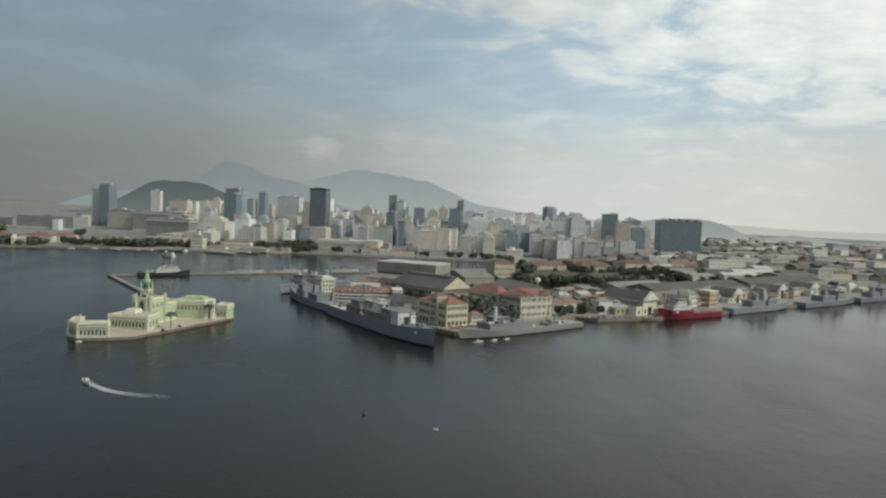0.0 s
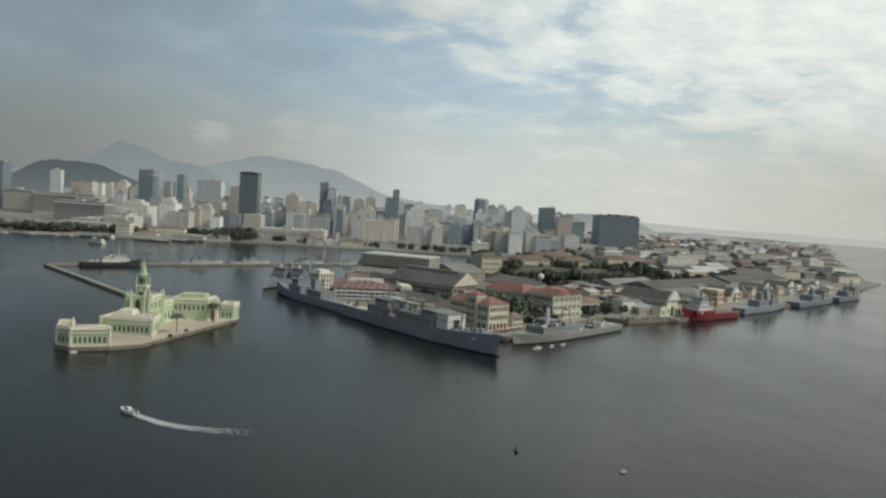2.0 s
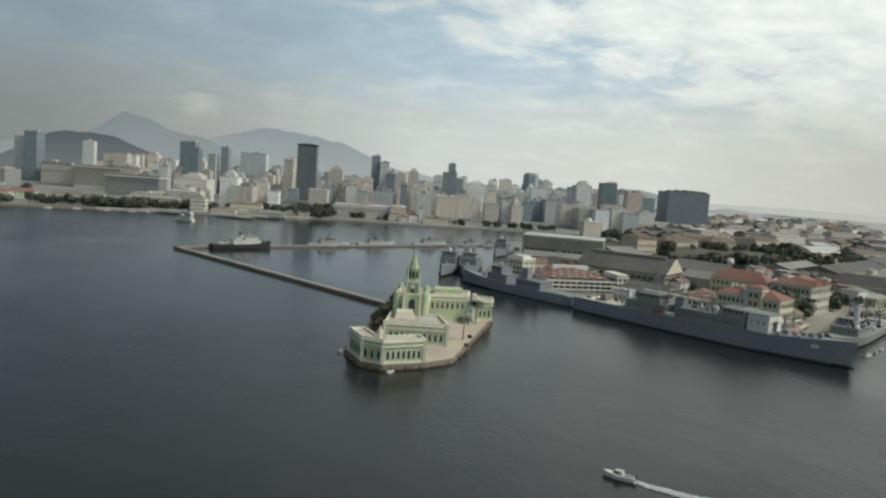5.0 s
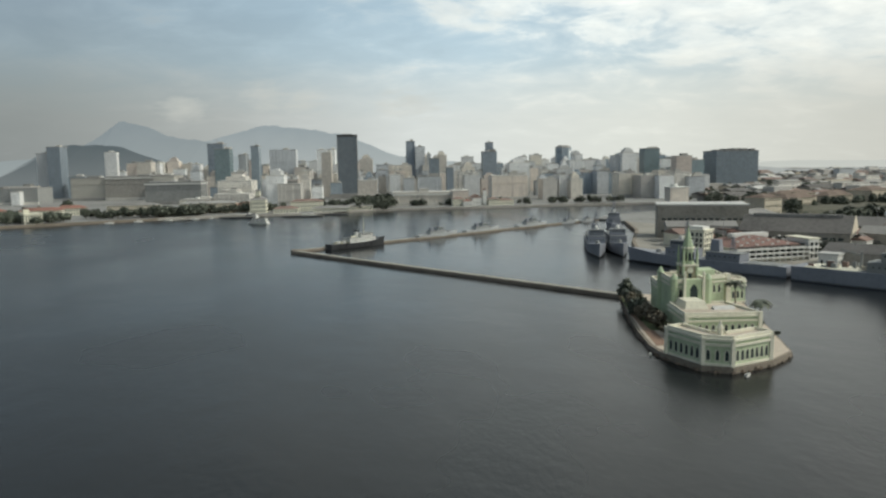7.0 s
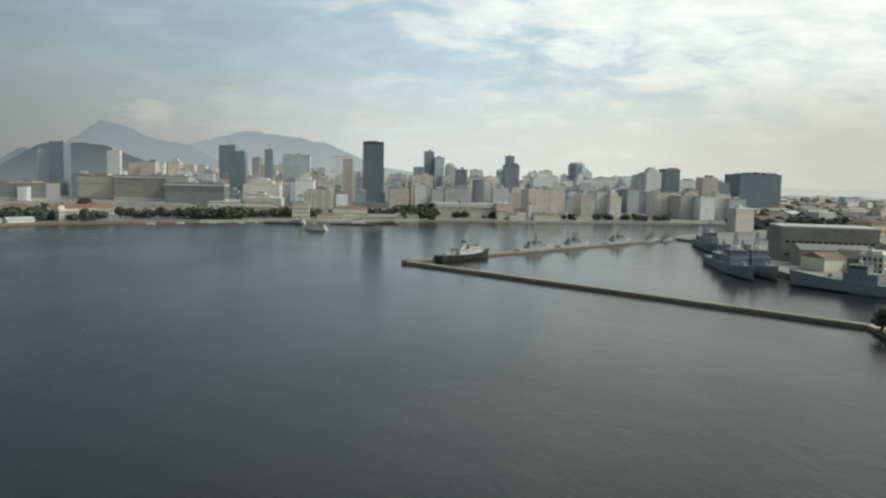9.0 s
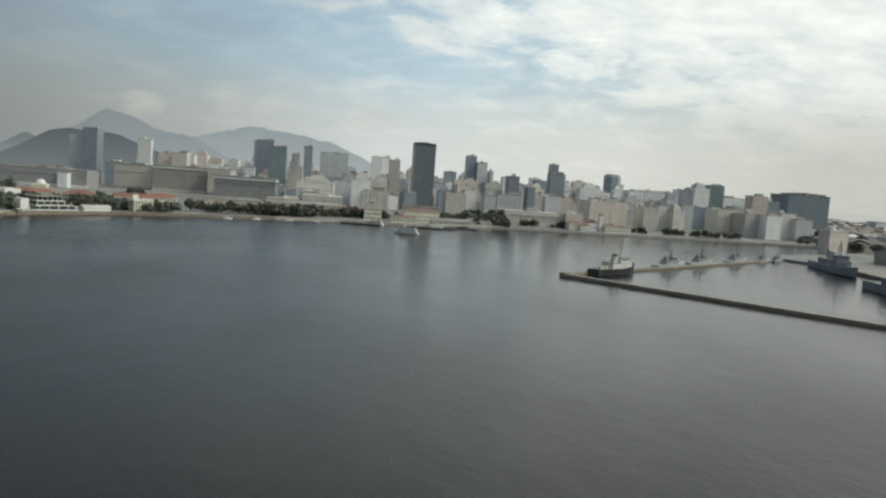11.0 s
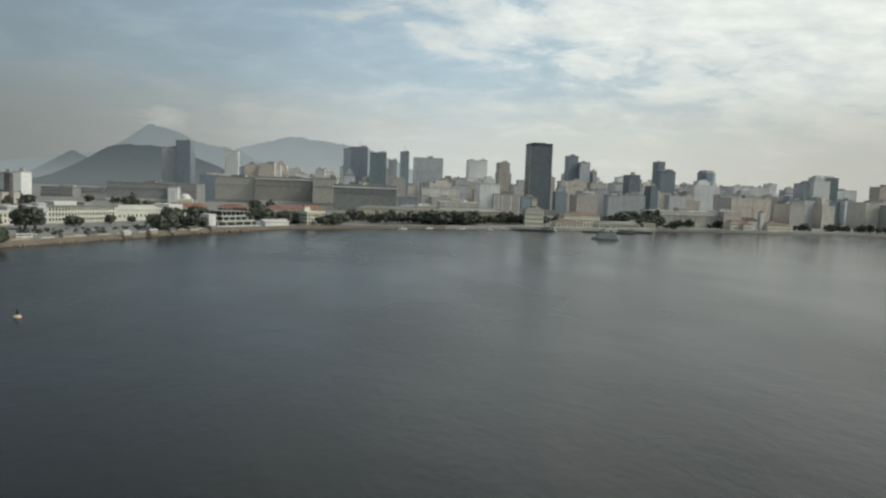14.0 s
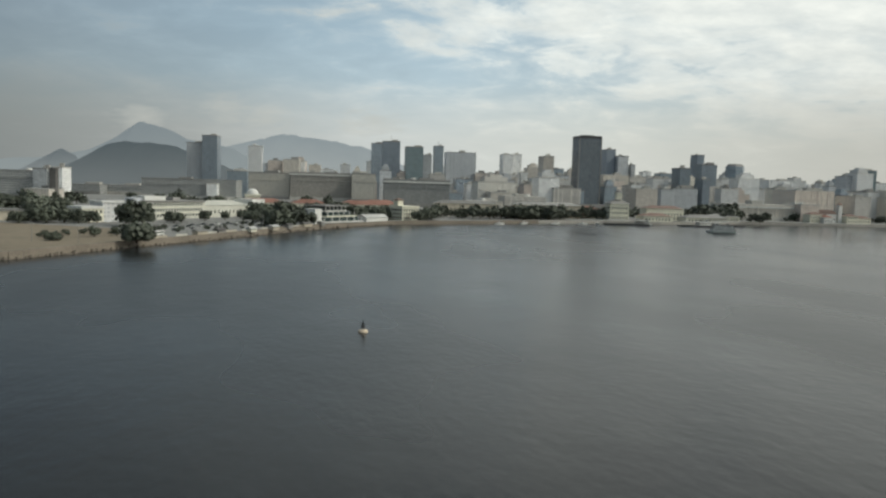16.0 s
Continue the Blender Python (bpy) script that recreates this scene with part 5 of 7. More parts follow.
for hx, hy in ((150, 527), (199, 581), (238, 620)):
    gabled_warehouse(hx, hy, 43, 11, 20, 6.0, 9.6, "cream gable-fronted quay warehouse")
for hx, hy in ((176, 556), (218, 604)):
    house("boat_shed", hx, hy, 44, 16, 10, 4, 5.6, M_OCHRE, M_WHITEROOF, "low boat shed with a white roof", kind="gable", category="shed", group="boat sheds")
house("rope_store", 94, 520, 44, 120, 26, 6.5, 10.2, M_HALL, M_DARKROOF, "very long dark-roofed store behind the quay", kind="gable", category="shed")
house("rope_store", 190, 620, 44, 130, 28, 6.5, 10.2, M_HALL, M_DARKROOF, "very long dark-roofed store behind the quay", kind="gable", category="shed")
house("rope_store", 70, 535, 44, 60, 18, 6, 9, M_HALL, M_GREYROOF, "grey-roofed store in a yard", kind="gable", category="shed")
for hx, hy, hw, hd, rf in ((200, 735, 46, 12, M_WHITEROOF), (226, 790, 60, 14, M_WHITEROOF), (150, 690, 40, 16, M_GREYROOF), (260, 760, 60, 22, M_DARKROOF), (300, 800, 50, 20, M_GREYROOF), (140, 740, 46, 16, M_GREYROOF), (330, 860, 70, 24, M_DARKROOF)):
    house("depot", hx, hy, 30, hw, hd, 5, 7.5, M_OCHRE, rf, "low depot roof in the harbour yards", kind="gable", category="shed", group="depots", z=1.5)
# the single tall block far along the shore
house("office_tower", 612, 1500, 4, 31, 18, 21, 22, F_GREY, M_GREYROOF, "lone grey block in the haze", kind="flat", category="tower", z=1.4)
house("office_building", 400, 1180, 20, 46, 20, 8, 9, F_BEIGE, M_OCHRE, "low pale block in the haze", kind="flat", z=1.4)

# the crowd of small roofs, tanks and huts that fills the base
clutter = random.Random(21)
for k in range(110):
    f = clutter.random()
    if k < 50:
        x, y = -98 + 190 * f + clutter.uniform(-14, 14), 440 + 90 * f * f + clutter.uniform(-16, 26)
    elif k < 75:
        x, y = 30 + 70 * f + clutter.uniform(-4, 4), 420 + 36 * f + clutter.uniform(0, 26)
    else:
        x, y = 110 + 190 * f + clutter.uniform(-6, 22), 500 + 165 * f + clutter.uniform(4, 30)
    w, d, h = clutter.uniform(4, 12), clutter.uniform(4, 9), clutter.uniform(2.6, 7.5)
    if x < -60 and y < 446:
        y += 24
    rf = clutter.choice((M_BROWNROOF, M_GREYROOF, M_DARKROOF, M_TERRA, M_GREYROOF, M_BROWNROOF, M_WHITEROOF))
    house("hut", x, y, 42 + clutter.choice((0, 0, -8, 6)), w, d, h, h + clutter.uniform(0.8, 2.2), clutter.choice((M_OCHRE, M_CREAM, M_OCHRE, M_WHITE)), rf, "small plastered hut in the crowded base", kind=clutter.choice(("hip", "gable", "flat")),
          windows=("f", 1, 2.4, 1.0, 2.5), category="hut", group="base huts")
for k in range(9):
    tk = thing("storage_tank", clutter.uniform(-90, 100), clutter.uniform(470, 500), 1.6, 0, "pale round storage tank in the base", "tank", "storage tanks")
    part("shell", prism(bmesh.new(), ring(14, 2.0 + clutter.random()), 0, 4 + 2 * clutter.random()), M_WHITEROOF, tk)
for k in range(6):
    lm = thing("light_mast", -95 + 34 * k, 452 + 14 * k, 1.6, 0, "thin steel light mast in the base", "mast", "light masts")
    part("pole", rod(bmesh.new(), (0, 0, 0), (0, 0, 15), 0.16, 0.1, 6), M_STEEL, lm)
    part("lamp_head", box(-0.9, 0.9, -0.2, 0.2, 14.6, 15.1), M_STEEL, lm)

# ---- trees ----
def tree_mesh_parts(seed, h, r, clumps, leaf, flat=0.75):
    """A trunk with limbs, and a crown of many small leaf sprays set in uneven clumps."""
    g = np.random.RandomState(seed)
    tb = bmesh.new()
    top = Vector((0, 0, h * 0.4))
    rod(tb, (0, 0, -0.3), top, h * 0.045, h * 0.028, 7)
    verts, faces = [], []
    for k in range(clumps):
        a = g.uniform(0, 2 * math.pi)
        q = math.sqrt(g.uniform(0, 1))
        c = np.array([r * 0.78 * q * math.cos(a), r * 0.78 * q * math.sin(a), h * (0.24 + 0.64 * g.uniform(0, 1) * (1 - 0.4 * q))])
        if k < 7:
            rod(tb, top * 0.8, tuple(c), h * 0.02, h * 0.008, 5)
        cr = r * g.uniform(0.26, 0.45)
        for _ in range(24):
            v = g.normal(size=3)
            v /= np.linalg.norm(v)
            p = c + v * cr * np.array([1, 1, flat]) * g.uniform(0.55, 1.05)
            u = np.cross(v, g.normal(size=3))
            u /= np.linalg.norm(u)
            w = np.cross(v + 0.5 * g.normal(size=3), u)
            w /= np.linalg.norm(w)
            s = leaf * g.uniform(0.6, 1.3)
            i = len(verts)
            verts += [tuple(p - u * s), tuple(p + w * s * 0.6), tuple(p + u * s), tuple(p - w * s * 0.6)]
            faces.append((i, i + 1, i + 2, i + 3))
    me = bpy.data.meshes.new("crown")
    me.from_pydata(verts, [], faces)
    me.materials.append(M_LEAF)
    return mesh_of("trunk", tb, M_BARK), me


TREES = []
for seed, h, r, clumps, leaf in ((1, 10, 5.2, 58, 0.95), (2, 10, 4.2, 46, 0.85), (3, 10, 6.2, 74, 1.0), (4, 10, 3.2, 40, 0.8)):
    TREES.append(tree_mesh_parts(seed, h, r, clumps, leaf))
grove = random.Random(8)


DRY = []
for tr_me, cr_me in TREES:
    dry_me = cr_me.copy()
    dry_me.materials[0] = M_DRYLEAF
    DRY.append((tr_me, dry_me))
# trees too far off to be told apart are gathered here and laid down as one belt
FAR_BELT = []


def tree(x, y, z, h, kind=None, label="broad dark green tree", group="trees", wide=1.0, crown=None):
    k = grove.randrange(4) if kind is None else kind
    turn = grove.uniform(0, 360)
    if group in ("park trees", "yard trees"):
        FAR_BELT.append((*drawn_in(x, y), z, h, radians(turn), wide))
        return None
    ob = thing("tree", x, y, z, turn, label, "tree", group)
    s = h / 10
    ob.scale = (s * wide, s * wide, s)
    for nm, me in zip(("trunk", "crown"), (crown or TREES)[k]):
        shared(nm, me, ob, Matrix())
    return ob


def palm(x, y, z, h):
    ob = thing("palm_tree", x, y, z, grove.uniform(0, 360), "tall palm with a tuft of dark fronds", "palm tree", "palms")
    part("trunk", rod(bmesh.new(), (0, 0, -0.2), (0.3, 0.1, h), 0.2, 0.13, 7), M_BARK, ob)
    bm = bmesh.new()
    for k in range(22):
        a = 2 * math.pi * k / 11 + grove.uniform(-0.2, 0.2)
        up = grove.uniform(-0.2, 0.9)
        prev = None
        for j in range(6):
            f = j / 5
            d = 2.9 * f
            c = Vector((0.3 + d * math.cos(a), 0.1 + d * math.sin(a), h + up * d * 0.6 - 1.9 * f * f))
            side = Vector((-math.sin(a), math.cos(a), 0)) * (0.72 * math.sin(math.pi * (0.12 + 0.85 * f)))
            row = (bm.verts.new(c + side - Vector((0, 0, 0.12))), bm.verts.new(c), bm.verts.new(c - side - Vector((0, 0, 0.12))))
            if prev:
                bm.faces.new((prev[0], prev[1], row[1], row[0]))
                bm.faces.new((prev[1], prev[2], row[2], row[1]))
            prev = row
    part("fronds", bm, M_LEAF, ob)
    return ob


# palace island
palm(-148.6, 326, 1.25, 7.4)
palm(-155, 299.5, 1.25, 6.8)
tree(-175.6, 342, 1.2, 7.4, 3, "dark conical tree on the palace island")
for bx, by, bh in ((-180.2, 302, 6.4), (-180.6, 294, 4.6), (-178.8, 309, 6.4)):
    tree(bx, by, 1.3, bh * 0.85, 1, "half-bare brownish tree beside the palace hall", "dry trees", crown=DRY)
tree(-181, 318, 1.3, 3.0, 1, "low leafy bush on the palace verge", "palace bushes")
for bx, by, bh, bk, leafy in ((-175.6, 335, 5.6, 0, True), (-177.4, 327.5, 5.8, 1, False), (-178.6, 320, 5.4, 0, True), (-180.4, 312.5, 5.6, 1, False)):
    tree(bx, by, 1.3, bh, bk, "olive tree on the palace verge" if leafy else "half-bare brownish tree beside the palace hall", "palace trees" if leafy else "dry trees", crown=None if leafy else DRY)
for bx, by in ((-154.5, 291.5), (-152.5, 303)):
    tree(bx, by, 1.25, 1.2, 2, "low clipped shrub on the terrace", "shrubs")
# navy base
for bx, by, bh, bk in ((-23, 372, 13.5, 2), (-16, 378, 13, 0), (-27, 380, 13.5, 2), (-11, 376, 11, 1), (-20, 384, 14, 2), (-30, 388, 13, 0), (-8, 383, 11, 2), (22, 408, 7.5, 0), (27, 416, 7, 1), (36, 424, 7.5, 0), (46, 428, 6.5, 1),
                       (-95, 452, 9, 0), (-90, 470, 8, 1), (-58, 430, 8, 1), (56, 452, 7, 0), (30, 446, 8, 0)):
    tree(bx, by, 1.6, bh, bk)
for k in range(26):
    f = k / 25
    tree(-10 + 118 * f + grove.uniform(-3, 3), 524 + 66 * f + grove.uniform(-6, 6), 4 + 3 * math.sin(math.pi * f), grove.uniform(6, 9.5), None, "dense dark tree below the fort", "fort trees", 1.15)
for k in range(16):
    tree(grove.uniform(-20, 120), grove.uniform(575, 660), 11.8, grove.uniform(6, 10), None, "dark tree on the fort hill", "fort trees")
for bx, by, bh in ((128, 640, 14), (134, 646, 13), (-28, 548, 11), (-34, 566, 10), (2, 566, 9), (140, 636, 11)):
    tree(bx, by, 4, bh, None, "tall dark tree beside the fort", "fort trees")
for bx, by, bh in ((-8, 578, 13), (44, 600, 12), (52, 598, 11), (84, 612, 12), (90, 608, 11), (6, 574, 11), (118, 634, 14), (28, 588, 8), (66, 604, 7.5), (100, 618, 8), (40, 628, 13), (74, 640, 13), (20, 622, 12)):
    tree(bx, by, 11, bh * 0.72, None, "tall dark tree among the fort barracks", "fort trees", 1.1)
# park along the old town
for k in range(60):
    f = k / 59
    tree(-506 + 150 * f + grove.uniform(-4, 4), (806 if f < 0.5 else 812) + 12 * math.sin(3 * f) + grove.uniform(0, 26), 1.4, grove.uniform(7, 11), None, "dark green park tree on the waterfront", "park trees")
for k in range(30):
    tree(grove.uniform(-345, -262), grove.uniform(850, 895), 1.4, grove.uniform(8, 12), None, "dark tree at the foot of the town", "park trees")
for k in range(14):
    tree(grove.uniform(-160, 60), grove.uniform(868, 886), 1.4, grove.uniform(6, 9), None, "dark tree at the foot of the town", "park trees")
# airfield shore
for bx, by, bh, bk, wd in ((-634, 551, 7.6, 2, 1.15), (-659, 552, 3.2, 2, 1.4), (-653, 570, 4.6, 1, 1), (-648, 577, 4.2, 1, 1),
                           (-657, 629, 12.5, 3, 1.2), (-653.5, 631, 12, 3, 1.2), (-661, 633, 11, 1, 1), (-735, 690, 13, 0, 1.2), (-722, 695, 12, 2, 1.1), (-748, 700, 12, 1, 1.2), (-712, 700, 11, 0, 1),
                           (-700, 651, 9, 0, 1.2), (-706, 656, 9.5, 2, 1.1), (-694, 655, 7, 1, 1.1), (-640, 690, 6, 0, 1), (-632, 700, 5.5, 1, 1), (-625, 716, 6, 2, 1), (-600, 650, 9.5, 2, 1.2), (-594, 664, 9, 0, 1.3), (-604, 662, 9, 2, 1.2), (-588, 672, 7.5, 1, 1.1),
                           (-620, 740, 10, 0, 1.2), (-606, 745, 11, 2, 1.1), (-590, 752, 10, 0, 1.1), (-566, 760, 9, 2, 1.2), (-552, 742, 8, 0, 1.2), (-546, 752, 8.5, 2, 1.2),
                           (-560, 728, 6, 0, 1.1), (-540, 770, 9, 2, 1.2), (-524, 748, 7, 0, 1.2), (-517, 764, 8.5, 2, 1.2), (-512, 778, 9, 0, 1.2), (-575, 790, 10, 2, 1.2), (-640, 800, 11, 0, 1.2), (-655, 800, 12, 2, 1.2)):
    tree(bx, by, 1.5, bh, bk, "dark rounded tree on the airfield shore", "shore trees", wd)
for k in range(26):
    tree(grove.uniform(-900, -560), grove.uniform(860, 960), 1.4, grove.uniform(8, 12), None, "dark green park tree", "park trees", 1.2)

for k in range(70):
    f = grove.random()
    tree(60 + 230 * f + grove.uniform(-50, 30), 520 + 190 * f + grove.uniform(0, 70), 1.5, grove.uniform(5, 9.5), None, "dark tree between harbour sheds", "yard trees", 1.15)
for k in range(26):
    tree(grove.uniform(-90, 60), grove.uniform(436, 520), 1.6, grove.uniform(5, 8.5), None, "dark tree between base buildings", "yard trees", 1.1)
for k in range(150):
    y = 760 + 1000 * grove.random()
    tree(200 + (y - 800) * 0.32 + grove.uniform(-150, 130), y, 1.4, grove.uniform(7, 12), None, "dark tree between harbour sheds", "yard trees", 1.2)

for k in range(5):
    f = grove.random()
    tree(-712 + 130 * f + grove.uniform(-14, 14), 628 + 96 * f + grove.uniform(-12, 26), 1.5, grove.uniform(5.5, 9), None, "dark rounded tree on the airfield shore", "shore trees", 1.25)
for k in range(24):
    tree(-600 + 3.2 * k + grove.uniform(-2, 2), 760 + grove.uniform(0, 26), 1.5, grove.uniform(6, 9.5), None, "dark rounded tree on the airfield shore", "shore trees", 1.25)
for k in range(16):
    tree(grove.uniform(-860, -740), grove.uniform(640, 760), 1.5, grove.uniform(7, 12), None, "dark rounded tree on the airfield shore", "shore trees", 1.25)


for bx, by, bh in ((-686, 618, 8.4), (-680, 622, 8.0), (-674, 621, 7.2), (-668, 626, 5.5)):
    tree(bx - 9, by + 20, 1.5, bh, None, "dark rounded tree on the airfield shore", "shore trees", 1.15)
for k in range(34):
    FAR_BELT.append((grove.uniform(-282, -246), grove.uniform(840, 868), 1.4, grove.uniform(9, 16), grove.uniform(0, 6), 1.15))
for k in range(26):
    f = grove.random()
    FAR_BELT.append((-452 + 46 * f, 764 + 22 * f + grove.uniform(0, 16), 1.4, grove.uniform(8, 12), grove.uniform(0, 6), 1.2))
for k in range(22):
    FAR_BELT.append((grove.uniform(66, 118), grove.uniform(748, 775), 1.4, grove.uniform(10, 16), grove.uniform(0, 6), 1.2))

# low hedges and scrub on the airfield shore, and bushes in the base yards
for k in range(40):
    f = grove.random()
    tree(-655 + 70 * f + grove.uniform(-22, 0), 566 + 104 * f + grove.uniform(-4, 14), 1.5, grove.uniform(1.2, 2.6), None, "", "park trees", 1.4)
for k in range(40):
    tree(grove.uniform(-860, -660), grove.uniform(640, 700), 1.5, grove.uniform(3, 8), None, "", "park trees", 1.2)
for k in range(46):
    f = grove.random()
    tree(-60 + 150 * f + grove.uniform(-14, 14), 440 + 60 * f + grove.uniform(-18, 20), 1.6, grove.uniform(3, 7), None, "", "yard trees", 1.1)
for k in range(60):
    tree(-500 + 470 * grove.random(), 862 + grove.uniform(0, 30), 1.4, grove.uniform(4, 9), None, "", "park trees", 1.1)
# trees all over the slope of the fort hill
for k in range(90):
    a, f = grove.uniform(0, 2 * math.pi), grove.uniform(0.1, 1.0)
    rr = 1 - 0.55 * f
    tree(54 + 92 * rr * math.cos(a) - 30 * rr * math.sin(a), 600 + 50.6 * rr * math.cos(a) + 45 * rr * math.sin(a), 1.1 + 11.5 * f * f * (3 - 2 * f), grove.uniform(4.5, 8), None, "", "yard trees", 1.15)
# the belt of far trees: one light spray of leaves for each
verts, faces, slots = [], [], []
gb = np.random.RandomState(31)
for x, y, z, h, turn, wide in FAR_BELT:
    r = h * 0.5 * wide
    i = len(verts)
    tr = h * 0.035
    verts += [(x + tr * c, y + tr * s, z + zz) for zz in (-0.3, h * 0.45) for c, s in ((1, 0), (-0.5, 0.87), (-0.5, -0.87))]
    faces += [(i, i + 1, i + 4, i + 3), (i + 1, i + 2, i + 5, i + 4), (i + 2, i, i + 3, i + 5)]
    slots += [1, 1, 1]
    ang, q, up = gb.uniform(0, 2 * math.pi, 15), np.sqrt(gb.uniform(0, 1, 15)), gb.uniform(0, 1, 15)
    c = np.stack([x + r * 0.72 * q * np.cos(ang), y + r * 0.72 * q * np.sin(ang), z + h * (0.26 + 0.58 * up * (1 - 0.45 * q))], 1)
    c = np.repeat(c, 15, 0)
    cr = np.repeat(r * gb.uniform(0.28, 0.46, 15), 15)[:, None]
    v = gb.normal(size=(225, 3))
    v /= np.linalg.norm(v, axis=1)[:, None]
    p = c + v * cr * gb.uniform(0.5, 1.05, (225, 1))
    u = np.cross(v, gb.normal(size=(225, 3)))
    u /= np.linalg.norm(u, axis=1)[:, None]
    w = np.cross(v + 0.5 * gb.normal(size=(225, 3)), u)
    w /= np.linalg.norm(w, axis=1)[:, None]
    s = h * 0.12 * gb.uniform(0.6, 1.3, (225, 1))
    i = len(verts)
    verts += np.stack([p - u * s, p + w * s * 0.6, p + u * s, p - w * s * 0.6], 1).reshape(-1, 3).tolist()
    faces += [(i + 4 * k, i + 4 * k + 1, i + 4 * k + 2, i + 4 * k + 3) for k in range(225)]
    slots += [0] * 225
belt_me = bpy.data.meshes.new("tree_belt")
belt_me.from_pydata(verts, [], faces)
belt_me.materials.append(M_LEAF)
belt_me.materials.append(M_BARK)
belt_me.polygons.foreach_set("material_index", slots)
tagged(new("tree_belt", belt_me), "dark green trees of parks and yards far off", "trees", kind="stuff")
# ---- ships ----
def hull_part(parent, L, B, mid, bow, mat, z0=-1.2, fine=2.2, stern=0.8, name="hull", sheer_aft=0.0):
    """A lofted hull: stern at -L/2, flared bow at +L/2, deck at mid rising to bow height."""
    bm = bmesh.new()
    rows = []
    n = 18
    for i in range(n + 1):
        s = i / n
        half = B / 2 * min(1, stern + (1 - stern) * min(1, s * 5)) * max(0.0, 1 - max(0, (s - 0.62) / 0.38) ** fine)
        deck = mid + (bow - mid) * max(0, (s - 0.55) / 0.45) ** 1.6 + sheer_aft * max(0, 0.25 - s) * 4
        x = -L / 2 + L * s
        lean = 0.025 * L * max(0, (s - 0.7) / 0.3) ** 2
        wl = half * (0.94 if s < 0.7 else 0.94 - 0.34 * (s - 0.7) / 0.3)
        rows.append([bm.verts.new(p) for p in ((x + lean, -half - 0.02, deck), (x + lean * 0.3, -wl - 0.02, 0.5), (x, -wl * 0.8 - 0.01, z0), (x, wl * 0.8 + 0.01, z0), (x + lean * 0.3, wl + 0.02, 0.5), (x + lean, half + 0.02, deck))])
    for a, b in zip(rows, rows[1:]):
        for j in range(5):
            bm.faces.new((a[j], a[j + 1], b[j + 1], b[j]))
        bm.faces.new((a[5], a[0], b[0], b[5]))
    bm.faces.new(rows[0][::-1])
    bm.faces.new(rows[-1])
    bmesh.ops.recalc_face_normals(bm, faces=bm.faces)
    return part(name, bm, mat, parent)


def boot(parent, L, B, mat=None):
    """A dark strip along the waterline."""
    hull_part(parent, L * 1.003, B * 0.972, 0.55, 0.6, mat or M_BLACK, name="boot_top")


W_PORT = window_mesh("window", 0.5, 0.5, M_GLASS, arch=False)
W_BRIDGE = window_mesh("window", 0.9, 0.7, M_GLASS, arch=False)


def deckhouse(parent, x0, x1, w, z0, z1, mat, per=2.4, bridge=False, name="deckhouse", label=""):
    p = part(name, box(x0, x1, -w / 2, w / 2, z0, z1), mat, parent, label)
    part("deck_edge", box(x0 - 0.25, x1 + 0.25, -w / 2 - 0.25, w / 2 + 0.25, z1 + 0.003, z1 + 0.22), M_DECK, parent)
    me = W_BRIDGE if bridge else W_PORT
    z = z1 - 1.1 if bridge else (z0 + z1) / 2
    n = max(2, int((x1 - x0) / per))
    window_row(parent, me, (x0, -w / 2), (x1, -w / 2), n, z)
    window_row(parent, me, (x1, w / 2), (x0, w / 2), n, z)
    window_row(parent, me, (x1, -w / 2), (x1, w / 2), max(2, int(w / 1.6)), z)
    return p


def lattice(parent, x, y, z0, z1, r, name="mast", arms=2):
    bm = bmesh.new()
    for sx, sy in ((1, 1), (1, -1), (-1, 1), (-1, -1)):
        rod(bm, (x + sx * r, y + sy * r, z0), (x + sx * r * 0.2, y + sy * r * 0.2, z1), 0.14, 0.09, 5)
    k = 5
    for i in range(k):
        f, g = i / k, (i + 1) / k
        a, b = r * (1 - 0.8 * f), r * (1 - 0.8 * g)
        za, zb = z0 + (z1 - z0) * f, z0 + (z1 - z0) * g
        for (ax, ay), (bx, by) in (((1, 1), (1, -1)), ((1, -1), (-1, -1)), ((-1, -1), (-1, 1)), ((-1, 1), (1, 1))):
            rod(bm, (x + ax * a, y + ay * a, za), (x + bx * b, y + by * b, zb), 0.07, 0.07, 4)
    for i in range(arms):
        z = z0 + (z1 - z0) * (0.62 + 0.22 * i)
        rod(bm, (x, y - r * 1.4, z), (x, y + r * 1.4, z), 0.09, 0.09, 5)
        rod(bm, (x - r, y, z + 0.5), (x + r, y, z + 0.5), 0.07, 0.07, 5)
    rod(bm, (x, y, z1 - 0.5), (x, y, z1 + 2), 0.08, 0.04, 5)
    return part(name, bm, M_NAVY, parent)


def rails(parent, L, B, z, x0=-0.45, x1=0.3):
    for sy in (-1, 1):
        bm = bmesh.new()
        n = 22
        for i in range(n + 1):
            x = L * (x0 + (x1 - x0) * i / n)
            rod(bm, (x, sy * B * 0.47, z), (x, sy * B * 0.47, z + 0.8), 0.04, 0.04, 4)
        rod(bm, (L * x0, sy * B * 0.47, z + 0.8), (L * x1, sy * B * 0.47, z + 0.8), 0.04, 0.04, 4)
        part("rail", bm, M_STEEL, parent)


def crane(parent, x, y, z, reach, h, mat=None):
    bm = bmesh.new()
    rod(bm, (x, y, z), (x, y, z + h), 0.5, 0.35, 8)
    rod(bm, (x, y, z + h * 0.8), (x + reach, y, z + h * 1.05), 0.3, 0.15, 6)
    rod(bm, (x, y, z + h), (x + reach, y, z + h * 1.06), 0.06, 0.06, 4)
    part("crane", bm, mat or M_NAVYLIGHT, parent)


